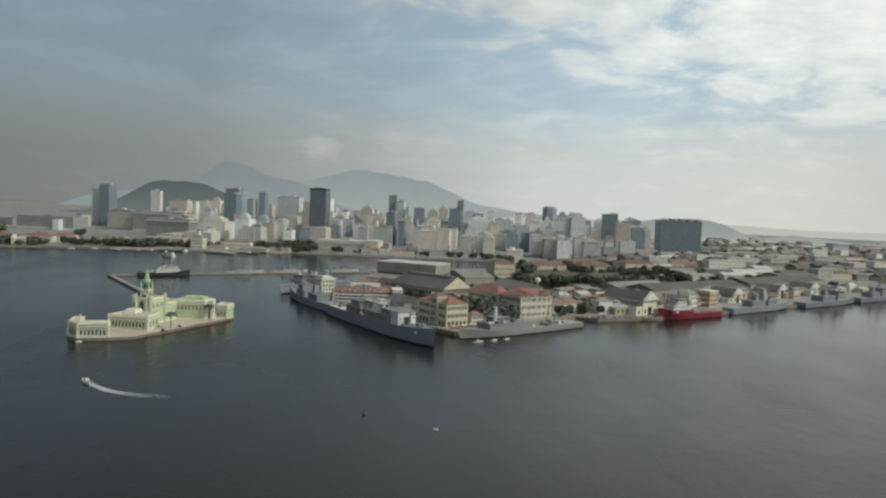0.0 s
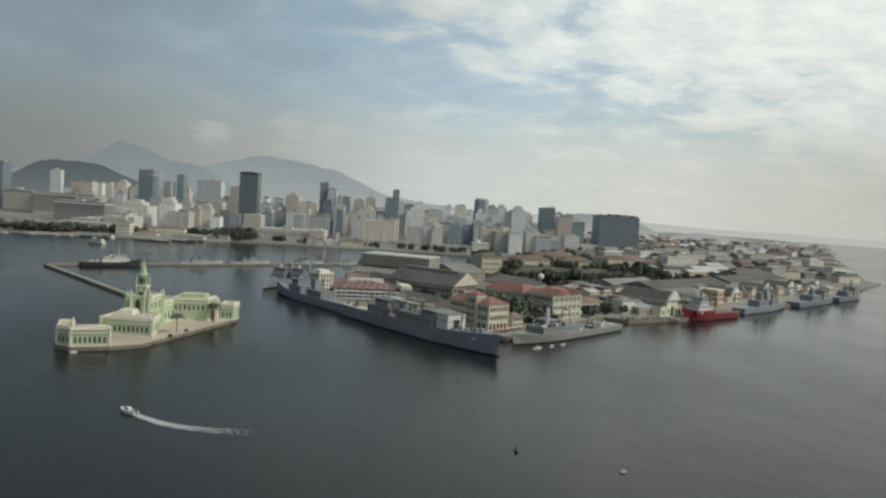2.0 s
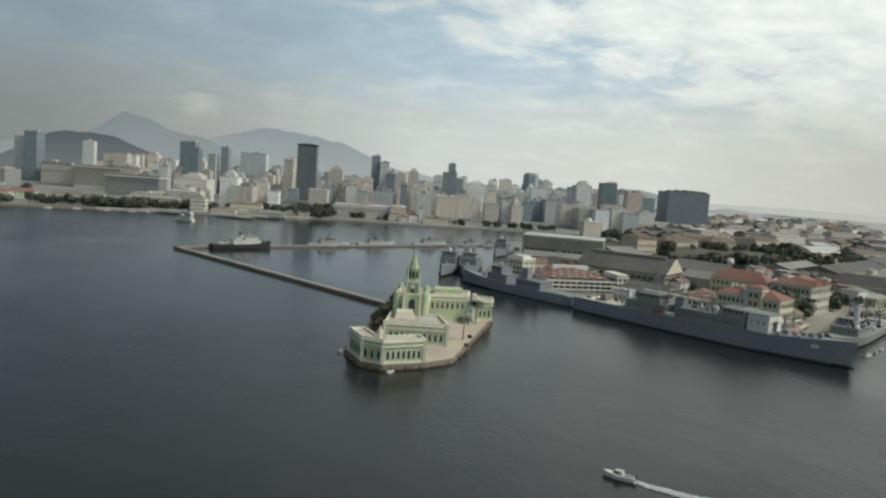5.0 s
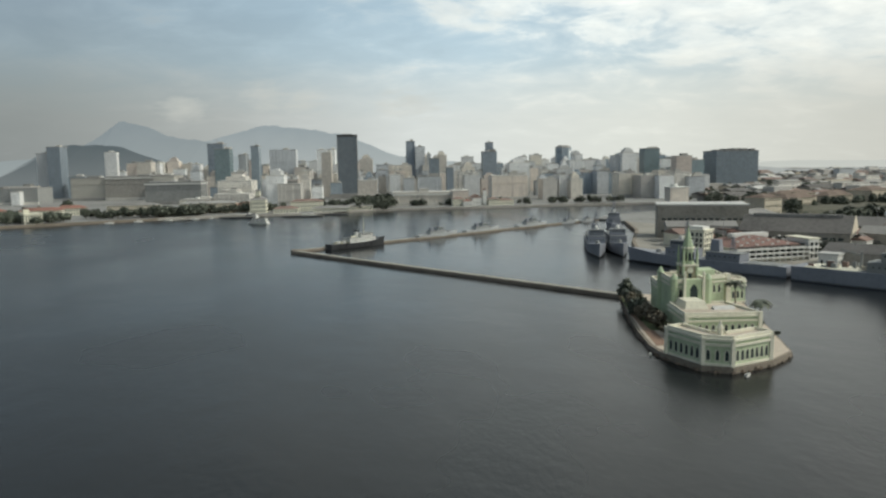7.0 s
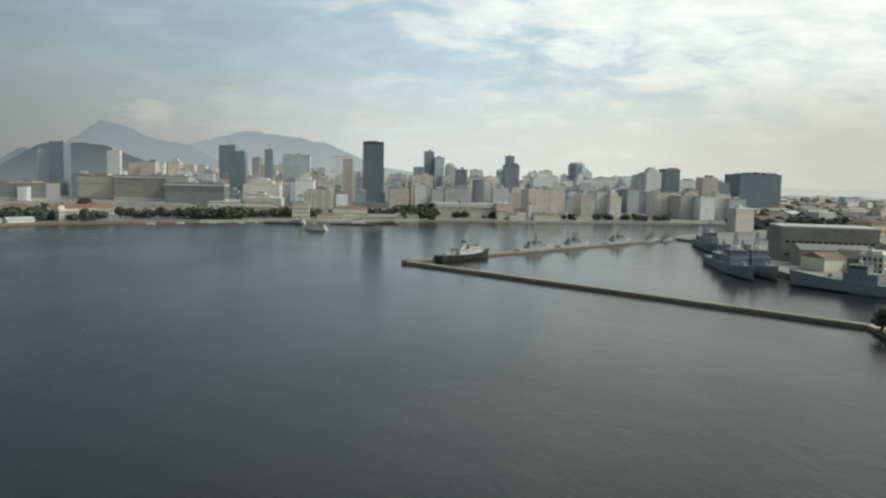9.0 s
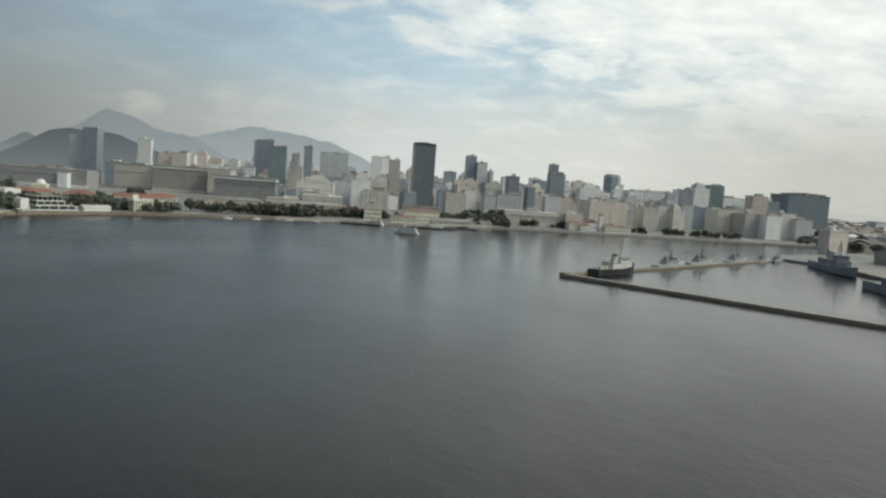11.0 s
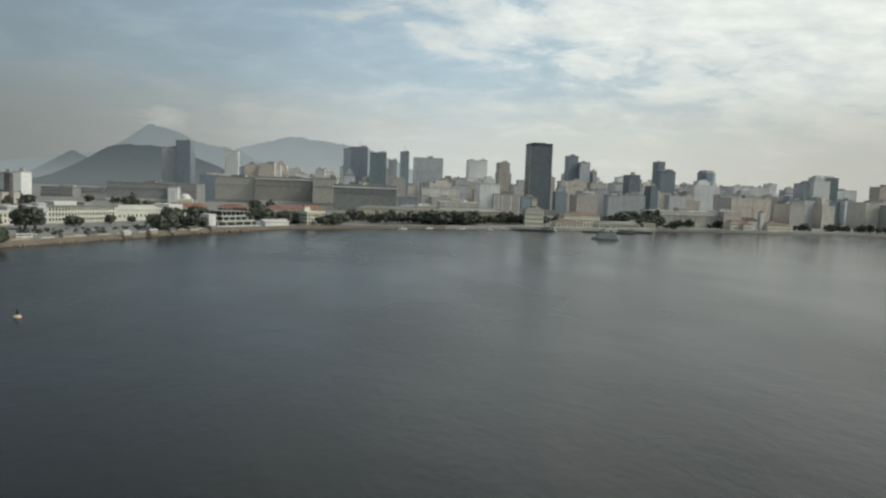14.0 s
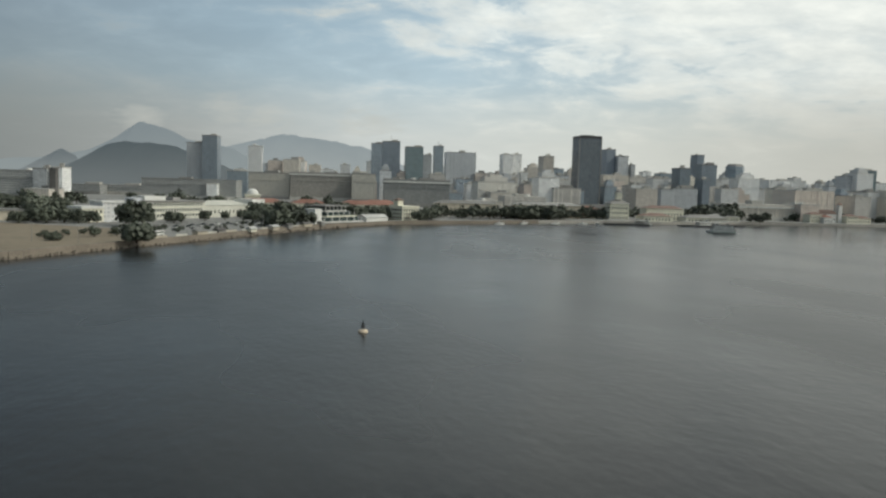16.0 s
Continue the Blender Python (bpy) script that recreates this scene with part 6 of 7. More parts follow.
# big grey transport on the western quay
s1 = thing("transport_ship", -69.6, 339.2, 0, -52.3, "big grey navy transport with a long dark hull", "ship")
hull_part(s1, 101, 13, 5.2, 8.2, M_NAVY)
boot(s1, 101, 13)
deckhouse(s1, -3, 20, 11.5, 5.2, 9.0, M_NAVYLIGHT, 1.9)
deckhouse(s1, 12, 20, 10, 9.2, 11.8, M_NAVYLIGHT, 1.5, True)
deckhouse(s1, 20.8, 28, 9.0, 6.0, 11.6, M_WHITE, 1.8, name="hangar", label="pale boxy deckhouse with a dark door")
shared("door", window_mesh("door", 3, 3.4, M_BLACK, arch=False), s1, facing((28, -4.75), (28, 4.75), 0.5, 6.3))
deckhouse(s1, -26, -9, 10, 5.2, 8.4, M_NAVYLIGHT, 1.9)
deckhouse(s1, -22, -12, 8.5, 8.6, 11.6, M_NAVYLIGHT, 1.5, True)
lattice(s1, -17, 0, 11.8, 19.5, 1.2)
part("mast", rod(rod(bmesh.new(), (-6, 0, 11.8), (-6, 0, 19), 0.22, 0.1, 6), (-6, -2.2, 16.4), (-6, 2.2, 16.4), 0.1, 0.1, 5), M_NAVYLIGHT, s1)
part("catwalk", box(-22, 4, -0.7, 0.7, 12.2, 12.5), M_CREAM, s1, "pale raised catwalk")
for k in range(6):
    part("catwalk_post", box(-21.5 + 5 * k, -21.1 + 5 * k, -0.5, -0.1, 8.4, 12.2), M_NAVYLIGHT, s1)
part("boom", rod(bmesh.new(), (-16, 2, 11), (-3.5, 3, 14.2), 0.3, 0.2, 6), M_CREAM, s1, "pale cargo boom")
for px in (-9.5, 3.5):
    bm = bmesh.new()
    for sy in (-1, 1):
        rod(bm, (px, sy * 3.4, 5.2), (px, sy * 3.0, 14.4), 0.28, 0.2, 6)
    rod(bm, (px, -3.2, 14.2), (px, 3.2, 14.2), 0.24, 0.24, 6)
    part("gantry", bm, M_NAVYLIGHT, s1, "grey gantry posts")
part("stern_deck", box(-46, -28, -5.6, 5.6, 5.22, 5.45), M_CREAM, s1, "pale stern deck")
part("funnel", prism(bmesh.new(), [(-8, -1.8), (-4.5, -1.5), (-4.5, 1.5), (-8, 1.8)], 5.2, 12.0, 0.85, -6.2, 0), M_NAVY, s1, "grey funnel")
lattice(s1, 16, 0, 11.8, 18.5, 1.1)
crane(s1, -30, 2, 5.2, -7, 6)
crane(s1, 6, -3, 9.0, 6, 4)
crane(s1, 31, 0, 6.2, 6, 6)
rails(s1, 101, 13, 5.2)
for k in range(5):
    part("boat", prism(bmesh.new(), [(-14 + 5 * k, -5.6), (-11 + 5 * k, -5.6), (-10.4 + 5 * k, -5.1), (-11 + 5 * k, -4.6), (-14 + 5 * k, -4.6)], 5.6, 6.6), M_WHITE if k % 2 else M_RUST, s1, "small ship's boat")
for k in range(4):
    part("winch", box(34 + 2.5 * k, 35.4 + 2.5 * k, -1 + 0.6 * (k % 2), 0.6 + 0.6 * (k % 2), 6.3, 7.6 + 0.4 * k), M_DECK, s1)
dk = random.Random(4)
for k in range(80):
    px, py = dk.uniform(-46, 40), dk.uniform(-4.6, 4.6)
    zz = 9.22 if -3 < px < 12 else 5.46
    if 12 <= px < 29 or -27 < px < -3:
        continue
    part("deck_gear", box(px, px + dk.uniform(0.6, 2.4), py, py + dk.uniform(0.5, 1.6), zz, zz + dk.uniform(0.6, 2.6)), dk.choice((M_NAVY, M_NAVYLIGHT, M_WHITE, M_DECK, M_OCHRE, M_CREAM, M_BROWNROOF)), s1)
for k in range(7):
    px = -44 + 12 * k
    part("antenna", rod(bmesh.new(), (px, 1.5, 5.2), (px, 1.5, 11 + 4 * (k % 3)), 0.09, 0.05, 5), M_NAVYLIGHT, s1)
part("hull_mark", box(41.2, 43.4, -3.72, -3.66, 4.6, 5.5), M_WHITE, s1, "pale bars of a worn hull number")

# second grey ship astern of it
s2 = thing("frigate", -122, 409.8, 0, 127.6, "slim grey frigate with stepped deckhouses and a lattice mast", "warship", "frigates")
hull_part(s2, 74, 9.2, 4.0, 6.4, M_NAVY, fine=1.7)
boot(s2, 74, 9.2)
deckhouse(s2, -18, -3, 7.5, 4, 7.2, M_NAVY)
deckhouse(s2, 3, 16, 8, 4, 7.6, M_NAVY)
deckhouse(s2, 7, 14, 7, 7.8, 10.6, M_NAVY, 1.3, True)
part("funnel", prism(bmesh.new(), [(-8, -1.6), (-3.5, -1.4), (-3.5, 1.4), (-8, 1.6)], 7.2, 12, 0.8, -5.7, 0), M_NAVY, s2)
lattice(s2, 8, 0, 10.6, 18.5, 1.1)
lattice(s2, -13, 0, 7.2, 13.5, 0.9)
part("gun", rod(prism(bmesh.new(), ring(10, 1.3, 22, 0), 4.8, 6.4, 0.7, 22, 0), (22.5, 0, 5.9), (26.5, 0, 6.6), 0.14, 0.1, 6), M_NAVYLIGHT, s2, "grey bow gun")
part("radome", prism(prism(bmesh.new(), ring(10, 0.9, 11, 0), 10.8, 12.0), ring(10, 0.9, 11, 0), 12.0, 12.7, 0.4, 11, 0), M_WHITE, s2, "white radar dome")
part("helideck", box(-34, -20, -4.2, 4.2, 4.01, 4.25), M_DECK, s2)
rails(s2, 74, 9.2, 4)
s2.scale = (0.93, 1, 1)
# sister ships rafted beyond
for px, py, tn in ((-146, 483, 258), (-135.5, 484, 259), (-102.5, 596, 254)):
    copy_thing(s2, pose(px, py, 0, 0, 0, tn))

# pale landing ship on the northern quay
s3 = thing("landing_ship", 0.5, 354, 0, 226.5, "light grey landing ship with twin posts and a low long deck", "ship")
hull_part(s3, 90, 12, 3.4, 5.6, M_NAVYLIGHT, fine=2.6)
boot(s3, 90, 12)
deckhouse(s3, 12, 30, 9, 4.2, 7.6, M_NAVYLIGHT, 1.8)
deckhouse(s3, 15, 24, 7.5, 7.8, 10.4, M_NAVY, 1.3, True)
deckhouse(s3, 2, 11.5, 8, 3.4, 6.4, M_NAVY, 1.6)
part("hangar", box(-8, 1.5, -3.6, 3.6, 3.4, 6.0), M_DECK, s3)
part("funnel", prism(bmesh.new(), [(12, -1.5), (15, -1.3), (15, 1.3), (12, 1.5)], 7.6, 12.2, 0.85, 13.5, 0), M_BLACK, s3, "dark funnel")
part("white_post", prism(bmesh.new(), ring(8, 1.0, 24.5, 2.5), 7.8, 16.6, 0.8, 24.5, 2.5), M_WHITE, s3, "thick white vent post")
lattice(s3, 20, 0, 10.4, 18.5, 1.2)
for px in (4, -22):
    bm = bmesh.new()
    for sy in (-1, 1):
        rod(bm, (px, sy * 3, 3.4), (px, sy * 1.6, 14.5), 0.3, 0.2, 6)
    rod(bm, (px, -1.7, 14.3), (px, 1.7, 14.3), 0.25, 0.25, 6)
    rod(bm, (px, 0, 5), (px - 9, 0, 10.5), 0.18, 0.12, 6)
    part("goal_post_mast", bm, M_NAVYLIGHT, s3)
for k in range(5):
    part("cargo", box(-30 + 6 * k, -26.5 + 6 * k, -2 + 0.5 * (k % 3), 1 + 0.5 * (k % 3), 3.42, 5 + 0.5 * (k % 2)), (M_NAVY, M_DECK, M_NAVYLIGHT, M_DECK, M_BLACK)[k], s3)
for k in range(3):
    part("life_raft", box(26 + 1.8 * k, 27.2 + 1.8 * k, 3.2, 4.4, 7.85, 8.8), M_WHITE, s3, "white raft canister")
for k in range(60):
    px, py = dk.uniform(-38, 30), dk.uniform(-3.8, 3.8)
    zz = 3.42 if px < 11 else 7.85
    if 11 < px < 26 and abs(py) < 3.8:
        py = math.copysign(4.0, py)
    part("deck_gear", box(px, px + dk.uniform(0.6, 2.2), py, py + dk.uniform(0.5, 1.4), zz, zz + dk.uniform(0.5, 2.2)), dk.choice((M_NAVY, M_NAVYLIGHT, M_WHITE, M_DECK, M_BLACK, M_NAVY)), s3)
rails(s3, 86, 11, 3.4)
s3.scale = (0.92, 1, 0.84)

# red supply ship
s4 = thing("supply_ship", 100.5, 443.5, 0, 217.5, "bright red supply ship with a white superstructure", "ship")
hull_part(s4, 60, 10.5, 3.2, 6.2, M_REDHULL, fine=2.8)
boot(s4, 60, 10.5, M_REDHULL)
part("bulwark", box(2, 24, -4.9, 4.9, 3.2, 5.0), M_REDHULL, s4)
deckhouse(s4, 4, 21, 8.6, 5.0, 7.0, M_WHITE, 1.8)
deckhouse(s4, 7, 18, 7.0, 7.2, 8.8, M_WHITE, 1.6)
deckhouse(s4, 9, 16, 7.4, 9.0, 10.8, M_WHITE, 1.1, True)
part("funnel", prism(bmesh.new(), [(3, 2), (5.5, 2), (5.5, 3.6), (3, 3.6)], 7.0, 9.8), M_NAVYLIGHT, s4)
lattice(s4, 12, 0, 10.8, 15, 0.6)
part("rescue_boat", prism(bmesh.new(), [(-1, -4.2), (3, -4.2), (3.8, -3.5), (3, -2.8), (-1, -2.8)], 5.0, 6.4), M_RUST, s4, "orange rescue boat")
crane(s4, -6, 2.5, 3.2, -6, 5, M_WHITE)
part("hull_mark", box(17.2, 18.8, -4.96, -4.90, 3.6, 4.6), M_WHITE, s4, "white bars of a hull number")
part("hull_mark", box(19.3, 20.6, -4.90, -4.84, 3.6, 4.6), M_WHITE, s4, "white bars of a hull number")
part("hull_mark", box(17.2, 18.8, 4.90, 4.96, 3.6, 4.6), M_WHITE, s4, "white bars of a hull number")
part("hull_mark", box(19.3, 20.6, 4.84, 4.90, 3.6, 4.6), M_WHITE, s4, "white bars of a hull number")
rails(s4, 60, 10.5, 3.2, -0.45, 0.0)
s4.scale = (0.86, 0.95, 1.15)

# grey warships further along
def warship(x, y, turn, L, B, label, pyramid=False):
    s = thing("warship", x, y, 0, turn, label, "warship", "northern warships")
    hull_part(s, L, B, 3.8, 5.8, M_NAVY, fine=1.9)
    boot(s, L, B)
    deckhouse(s, -L * 0.2, L * 0.02, B * 0.75, 3.8, 7.4, M_NAVY)
    deckhouse(s, L * 0.06, L * 0.22, B * 0.8, 3.8, 7.8, M_NAVYLIGHT)
    deckhouse(s, L * 0.09, L * 0.19, B * 0.7, 8.0, 10.4, M_NAVYLIGHT, 1.3, True)
    if pyramid:
        part("mast_house", prism(bmesh.new(), [(L * 0.0, -3), (L * 0.12, -3), (L * 0.12, 3), (L * 0.0, 3)], 7.4, 15, 0.12, L * 0.06, 0), M_NAVYLIGHT, s, "pale pyramid mast")
    lattice(s, L * 0.12, 0, 10.4, 17, 1.0)
    lattice(s, -L * 0.12, 0, 7.4, 13, 0.9)
    part("funnel", prism(bmesh.new(), [(-L * 0.1, -1.6), (-L * 0.04, -1.4), (-L * 0.04, 1.4), (-L * 0.1, 1.6)], 7.4, 11.4, 0.8, -L * 0.07, 0), M_NAVY, s)
    rails(s, L, B, 3.8)
    return s


warship(159, 500, 43, 74, 10, "grey patrol ship with a pale pyramid mast", True)
warship(229, 564, 43, 84, 12, "grey warship with two lattice masts")
warship(286, 617, 43, 66, 11, "grey warship moored at the far quay")

# black-hulled tug on the breakwater
tug = thing("salvage_tug", -265, 517.5, 0, 41, "black-hulled salvage tug with white upperworks and a buff mast", "ship")
hull_part(tug, 45, 7.6, 2.8, 4.8, M_BLACK, fine=2.2, sheer_aft=0.2)
deckhouse(tug, -8, 13, 6.2, 2.8, 5.4, M_WHITE, 2.2)
deckhouse(tug, 1, 11, 5.6, 5.6, 7.6, M_WHITE, 1.6, True)
part("boat", prism(bmesh.new(), [(-6, -2.6), (-3, -2.6), (-2.4, -2.1), (-3, -1.6), (-6, -1.6)], 5.7, 6.7), M_CREAM, tug, "cream ship's boat")
part("funnel", prism(bmesh.new(), ring(12, 1.3, -0.5, 0), 5.2, 8.6), M_WHITE, tug, "white funnel")
part("funnel_cap", prism(bmesh.new(), ring(12, 1.36, -0.5, 0), 8.6, 9.6), M_BLACK, tug, "black funnel cap")
part("mast", rod(rod(bmesh.new(), (6, 0, 7.4), (6, 0, 15.5), 0.35, 0.12, 7), (6, -1.6, 12), (6, 1.6, 12), 0.1, 0.1, 5), M_YELLOW, tug, "buff mast")
for k in range(6):
    part("tyre_fender", prism(bmesh.new(), ring(10, 0.7), 0, 0.4), M_BLACK, tug).matrix_basis = pose(-16 + 5 * k, -3.85, 1.9, 90, 0, 0)
for k in range(6):
    part("deck_gear", box(-18 + 2.2 * k, -16.8 + 2.2 * k, -1.5, 0.2 + 0.5 * (k % 3), 2.9, 3.9 + 0.4 * (k % 2)), M_WHITE if k % 2 else M_YELLOW, tug)
rails(tug, 45, 7.6, 2.8)
tug.scale = (0.82, 0.95, 0.95)

# patrol boats moored in line
p1 = thing("patrol_boat", -219.5, 560, 0, 38.5, "grey patrol boat with a small bridge and mast", "patrol boat", "patrol boats")
hull_part(p1, 31, 5.2, 2.2, 3.4, M_PALESHIP, fine=1.8)
boot(p1, 31, 5.2)
deckhouse(p1, -7, 5, 3.9, 2.2, 4.0, M_PALESHIP, 1.8)
deckhouse(p1, -1, 4, 3.5, 4.2, 5.8, M_PALESHIP, 1.2, True)
part("funnel", prism(bmesh.new(), [(-6, -0.9), (-3.6, -0.9), (-3.6, 0.9), (-6, 0.9)], 4.2, 6.0), M_NAVY, p1)
lattice(p1, 0.5, 0, 5.8, 9.4, 0.5)
part("gun", rod(prism(bmesh.new(), ring(8, 0.7, 9, 0), 2.7, 3.7), (9.4, 0, 3.5), (11.6, 0, 4), 0.1, 0.07, 5), M_NAVYLIGHT, p1)
rails(p1, 31, 5.2, 2.2)
for px, py in ((-190, 585.5), (-153, 614.5)):
    copy_thing(p1, pose(px, py, 0, 0, 0, 40))
c = copy_thing(p1, pose(-122, 638, 0, 0, 0, 38))
c.scale = (0.62, 0.8, 0.75)
c = copy_thing(p1, pose(-106, 649, 0, 0, 0, 38))
c.scale = (0.5, 0.8, 0.6)

# harbour ferry
def ferry(x, y, turn, label="white double-deck harbour ferry with a green band"):
    f = thing("ferry", x, y, 0, turn, label, "ferry", "ferries")
    hull_part(f, 22, 7.6, 1.6, 1.9, M_WHITE, fine=3.5)
    part("rubbing_band", box(-10.6, 8.6, -3.86, 3.86, 0.75, 1.2), M_GREENHULL, f)
    deckhouse(f, -9.5, 7.5, 7, 1.6, 3.6, M_WHITE, 1.6, False, "lower_deck")
    deckhouse(f, -8.5, 6, 6.4, 3.85, 5.6, M_WHITE, 1.6, False, "upper_deck")
    deckhouse(f, 2.4, 5.4, 4.4, 5.85, 7.2, M_WHITE, 1.0, True, "wheelhouse")
    part("funnel", box(-5.4, -4, -0.8, 0.8, 5.85, 7.4), M_BLACK, f)
    part("mast", rod(bmesh.new(), (1.6, 0, 5.8), (1.6, 0, 9.4), 0.09, 0.05, 5), M_WHITE, f)
    rails(f, 22, 7, 5.85, -0.38, 0.1)
    return f


M_GREENHULL = surface("green_hull_paint", (0.20, 0.30, 0.27), 0.5, grain=0.8, patch=0.1, vary=0.3)
fb = ferry(-347, 696, 165)
fb.scale = (0.74, 0.74, 0.74)
for fx, fy, ft in ((-318, 772, 15), (-366, 772, 160)):
    fb = ferry(fx, fy, ft, "white ferry lying at the landing stage")
    fb.scale = (0.6, 0.6, 0.6)

# small craft
def launch(x, y, turn, L, label, mast=0.0, group="small craft"):
    b = thing("motor_boat", x, y, 0, turn, label, "boat", group)
    hull_part(b, L, L * 0.32, L * 0.13, L * 0.19, M_WHITE, z0=-0.3, fine=1.8)
    part("cabin", prism(bmesh.new(), [(-L * 0.12, -L * 0.1), (L * 0.14, -L * 0.09), (L * 0.2, 0), (L * 0.14, L * 0.09), (-L * 0.12, L * 0.1)], L * 0.12, L * 0.26, 0.82, 0, 0), M_WHITE, b)
    part("windscreen", prism(bmesh.new(), [(L * 0.0, -L * 0.1), (L * 0.15, -L * 0.085), (L * 0.205, 0), (L * 0.15, L * 0.085), (L * 0.0, L * 0.1)], L * 0.17, L * 0.235, 0.92, 0.03 * L, 0), M_GLASS, b, "dark tinted windscreen")
    part("well", box(-L * 0.42, -L * 0.14, -L * 0.09, L * 0.09, L * 0.135, L * 0.15), M_DECK, b)
    part("outboard", box(-L * 0.52, -L * 0.47, -L * 0.04, L * 0.04, 0, L * 0.2), M_BLACK, b)
    if mast:
        part("mast", rod(bmesh.new(), (0, 0, L * 0.2), (0, 0, mast), 0.07, 0.04, 5), M_WHITE, b)
    return b


launch(-136.4, 204.6, 149, 5.4, "white cabin speedboat ahead of a long foaming wake")
# its wake: a bright churned core that parts into two arms and bends away
bm = bmesh.new()
wk = random.Random(3)


def wake_line(f):
    return -134.2 + 41 * f, 203.2 - 40 * f * math.exp(-1.65 * f)


for k in range(3000):
    f = 0.72 * wk.random() ** 2.2
    (cx, cy), (nx, ny) = wake_line(f), wake_line(f + 0.01)
    d = math.hypot(nx - cx, ny - cy)
    arm = wk.choice((-1, -1, 0.5, 0.1, -0.5))
    off = arm * (0.4 + 2.3 * f ** 0.8) * wk.uniform(0.7, 1.1) + wk.gauss(0, 0.18 + 0.4 * f)
    px, py = cx - (ny - cy) / d * -off, cy - (nx - cx) / d * off
    r = wk.uniform(0.06, 0.24) * (1.2 - 1.45 * f)
    turn_f = math.atan2(ny - cy, nx - cx)
    v = []
    for j in range(5):
        a = wk.uniform(0, 0.5) + 2 * math.pi * j / 5
        u, w = 1.9 * r * math.cos(a), r * math.sin(a)
        v.append(bm.verts.new((px + u * math.cos(turn_f) - w * math.sin(turn_f), py + u * math.sin(turn_f) + w * math.cos(turn_f), 0.03 + 0.12 * (1 - f) * wk.random())))
    bm.faces.new(v)
tagged(part("wake", bm, M_FOAM), "white broken foam of a boat's wake", "wake", kind="stuff")
for bx, by, bl, bt in ((-20, 317.5, 4.6, 30), (-13, 324, 3.8, 48), (-7.3, 329.5, 3.4, 40)):
    launch(bx, by, bt, bl, "small white boat lying off the quay", 3.2 if bl > 4 else 0.0)
launch(-24.5, 182, 10, 1.3, "tiny white boat on open water")
spar = thing("mooring_buoy", -46, 192, 0, 0, "small dark mooring buoy on open water", "buoy")
part("float", prism(prism(bmesh.new(), ring(10, 0.55), -0.4, 0.3), ring(10, 0.55), 0.3, 0.6, 0.55), M_BLACK, spar)
part("post", rod(bmesh.new(), (0, 0, 0.5), (0, 0, 1.5), 0.12, 0.08, 6), M_BLACK, spar)
launch(-189, 281.5, 70, 2.0, "small white boat by the palace island")
launch(-175.4, 263.6, 40, 2.2, "small white boat by the palace island")
for bx, by, bt in ((-430, 786, 10), (-410, 778, 200), (-452, 788, 30), (-398, 775, 100), (-300, 796, 60), (-470, 778, 20)):
    launch(bx, by, bt, 6.5, "white launch moored off the old quay", 0, "moored launches")

# channel buoy
bu = thing("channel_buoy", -556.8, 396, 0, 0, "channel buoy with a flat pale float and a dark cage", "buoy")
part("float", prism(prism(bmesh.new(), ring(16, 0.72), -0.4, 0.26), ring(16, 0.72), 0.26, 0.42, 0.8), M_BUOY, bu, "flat pale float")
bm = bmesh.new()
for a in range(4):
    rod(bm, (0.3 * math.cos(a * math.pi / 2), 0.3 * math.sin(a * math.pi / 2), 0.38), (0.13 * math.cos(a * math.pi / 2), 0.13 * math.sin(a * math.pi / 2), 1.4), 0.06, 0.05, 5)
prism(bm, ring(8, 0.2), 0.7, 1.3)
part("cage", bm, M_BLACK, bu, "dark steel cage")
part("lamp", rod(bmesh.new(), (0, 0, 1.3), (0, 0, 1.85), 0.13, 0.09, 8), M_BLACK, bu)

M_PALE = surface("pale_cream_plaster", (0.58, 0.575, 0.51), 0.85, grain=0.6, patch=0.08, vary=0.3)
# ---- airfield shore and old-town waterfront ----
term = house("terminal_annex", -668, 676, 60, 46, 26, 8.4, 9.2, M_PALE, M_GREYROOF, "long white three-storey shore office", kind="flat", windows=("flr", 3, 2.1, 1.1, 2.7), z=1.5)
part("penthouse", box(10, 24, 6, 14, 9.2, 11.2), M_WHITE, term)
part("penthouse", box(28, 33, 5, 11, 9.2, 10.6), M_GREYROOF, term)
strips(term, 46, 26, (2.8, 5.6), M_CREAM, 0.15)
hang = house("hangar", -646, 716, 60, 44, 30, 6.4, 8.6, M_PALE, M_PALE, "broad white hangar roof beside the shore office", kind="gable", along="x", category="hangar", windows=("f", 1, 3.4, 2.2, 3), z=1.5)
part("end_block", box(40, 52, -1, 12, 0, 9.6), M_WHITE, hang)
o = house("office_block", -678, 657, 45, 14, 12, 8.6, 9.3, F_WHITE, M_WHITE, "white shore office among trees", kind="flat", z=1.5)
part("stair_tower", box(14.05, 18.4, -0.5, 7, 0, 10.8), F_GREY, o)
house("villa", -684, 648, 55, 11, 9, 6, 7, M_CREAM, M_WHITE, "cream two-storey shore villa", kind="flat", windows=("flr", 2, 2.2, 1.0, 2.8), z=1.5)
house("villa", -712, 650, 50, 16, 10, 3.4, 4.6, M_OCHRE, M_GREYROOF, "low white shed by the trees", kind="gable", z=1.5)
house("villa", -738, 640, 20, 34, 10, 4.2, 5, M_OCHRE, M_GREYROOF, "long low service shed on the field", kind="flat", z=1.5)
pylon = thing("pylon", -791, 900, 1.4, 0, "tall dark slab-shaped pylon", "pylon")
part("slab", box(-2.3, 2.3, -3, 3, 0, 25), M_DARKROOF, pylon)
part("cap", box(-2.5, 2.5, -3.2, 3.2, 25.004, 25.6), M_GREYROOF, pylon)
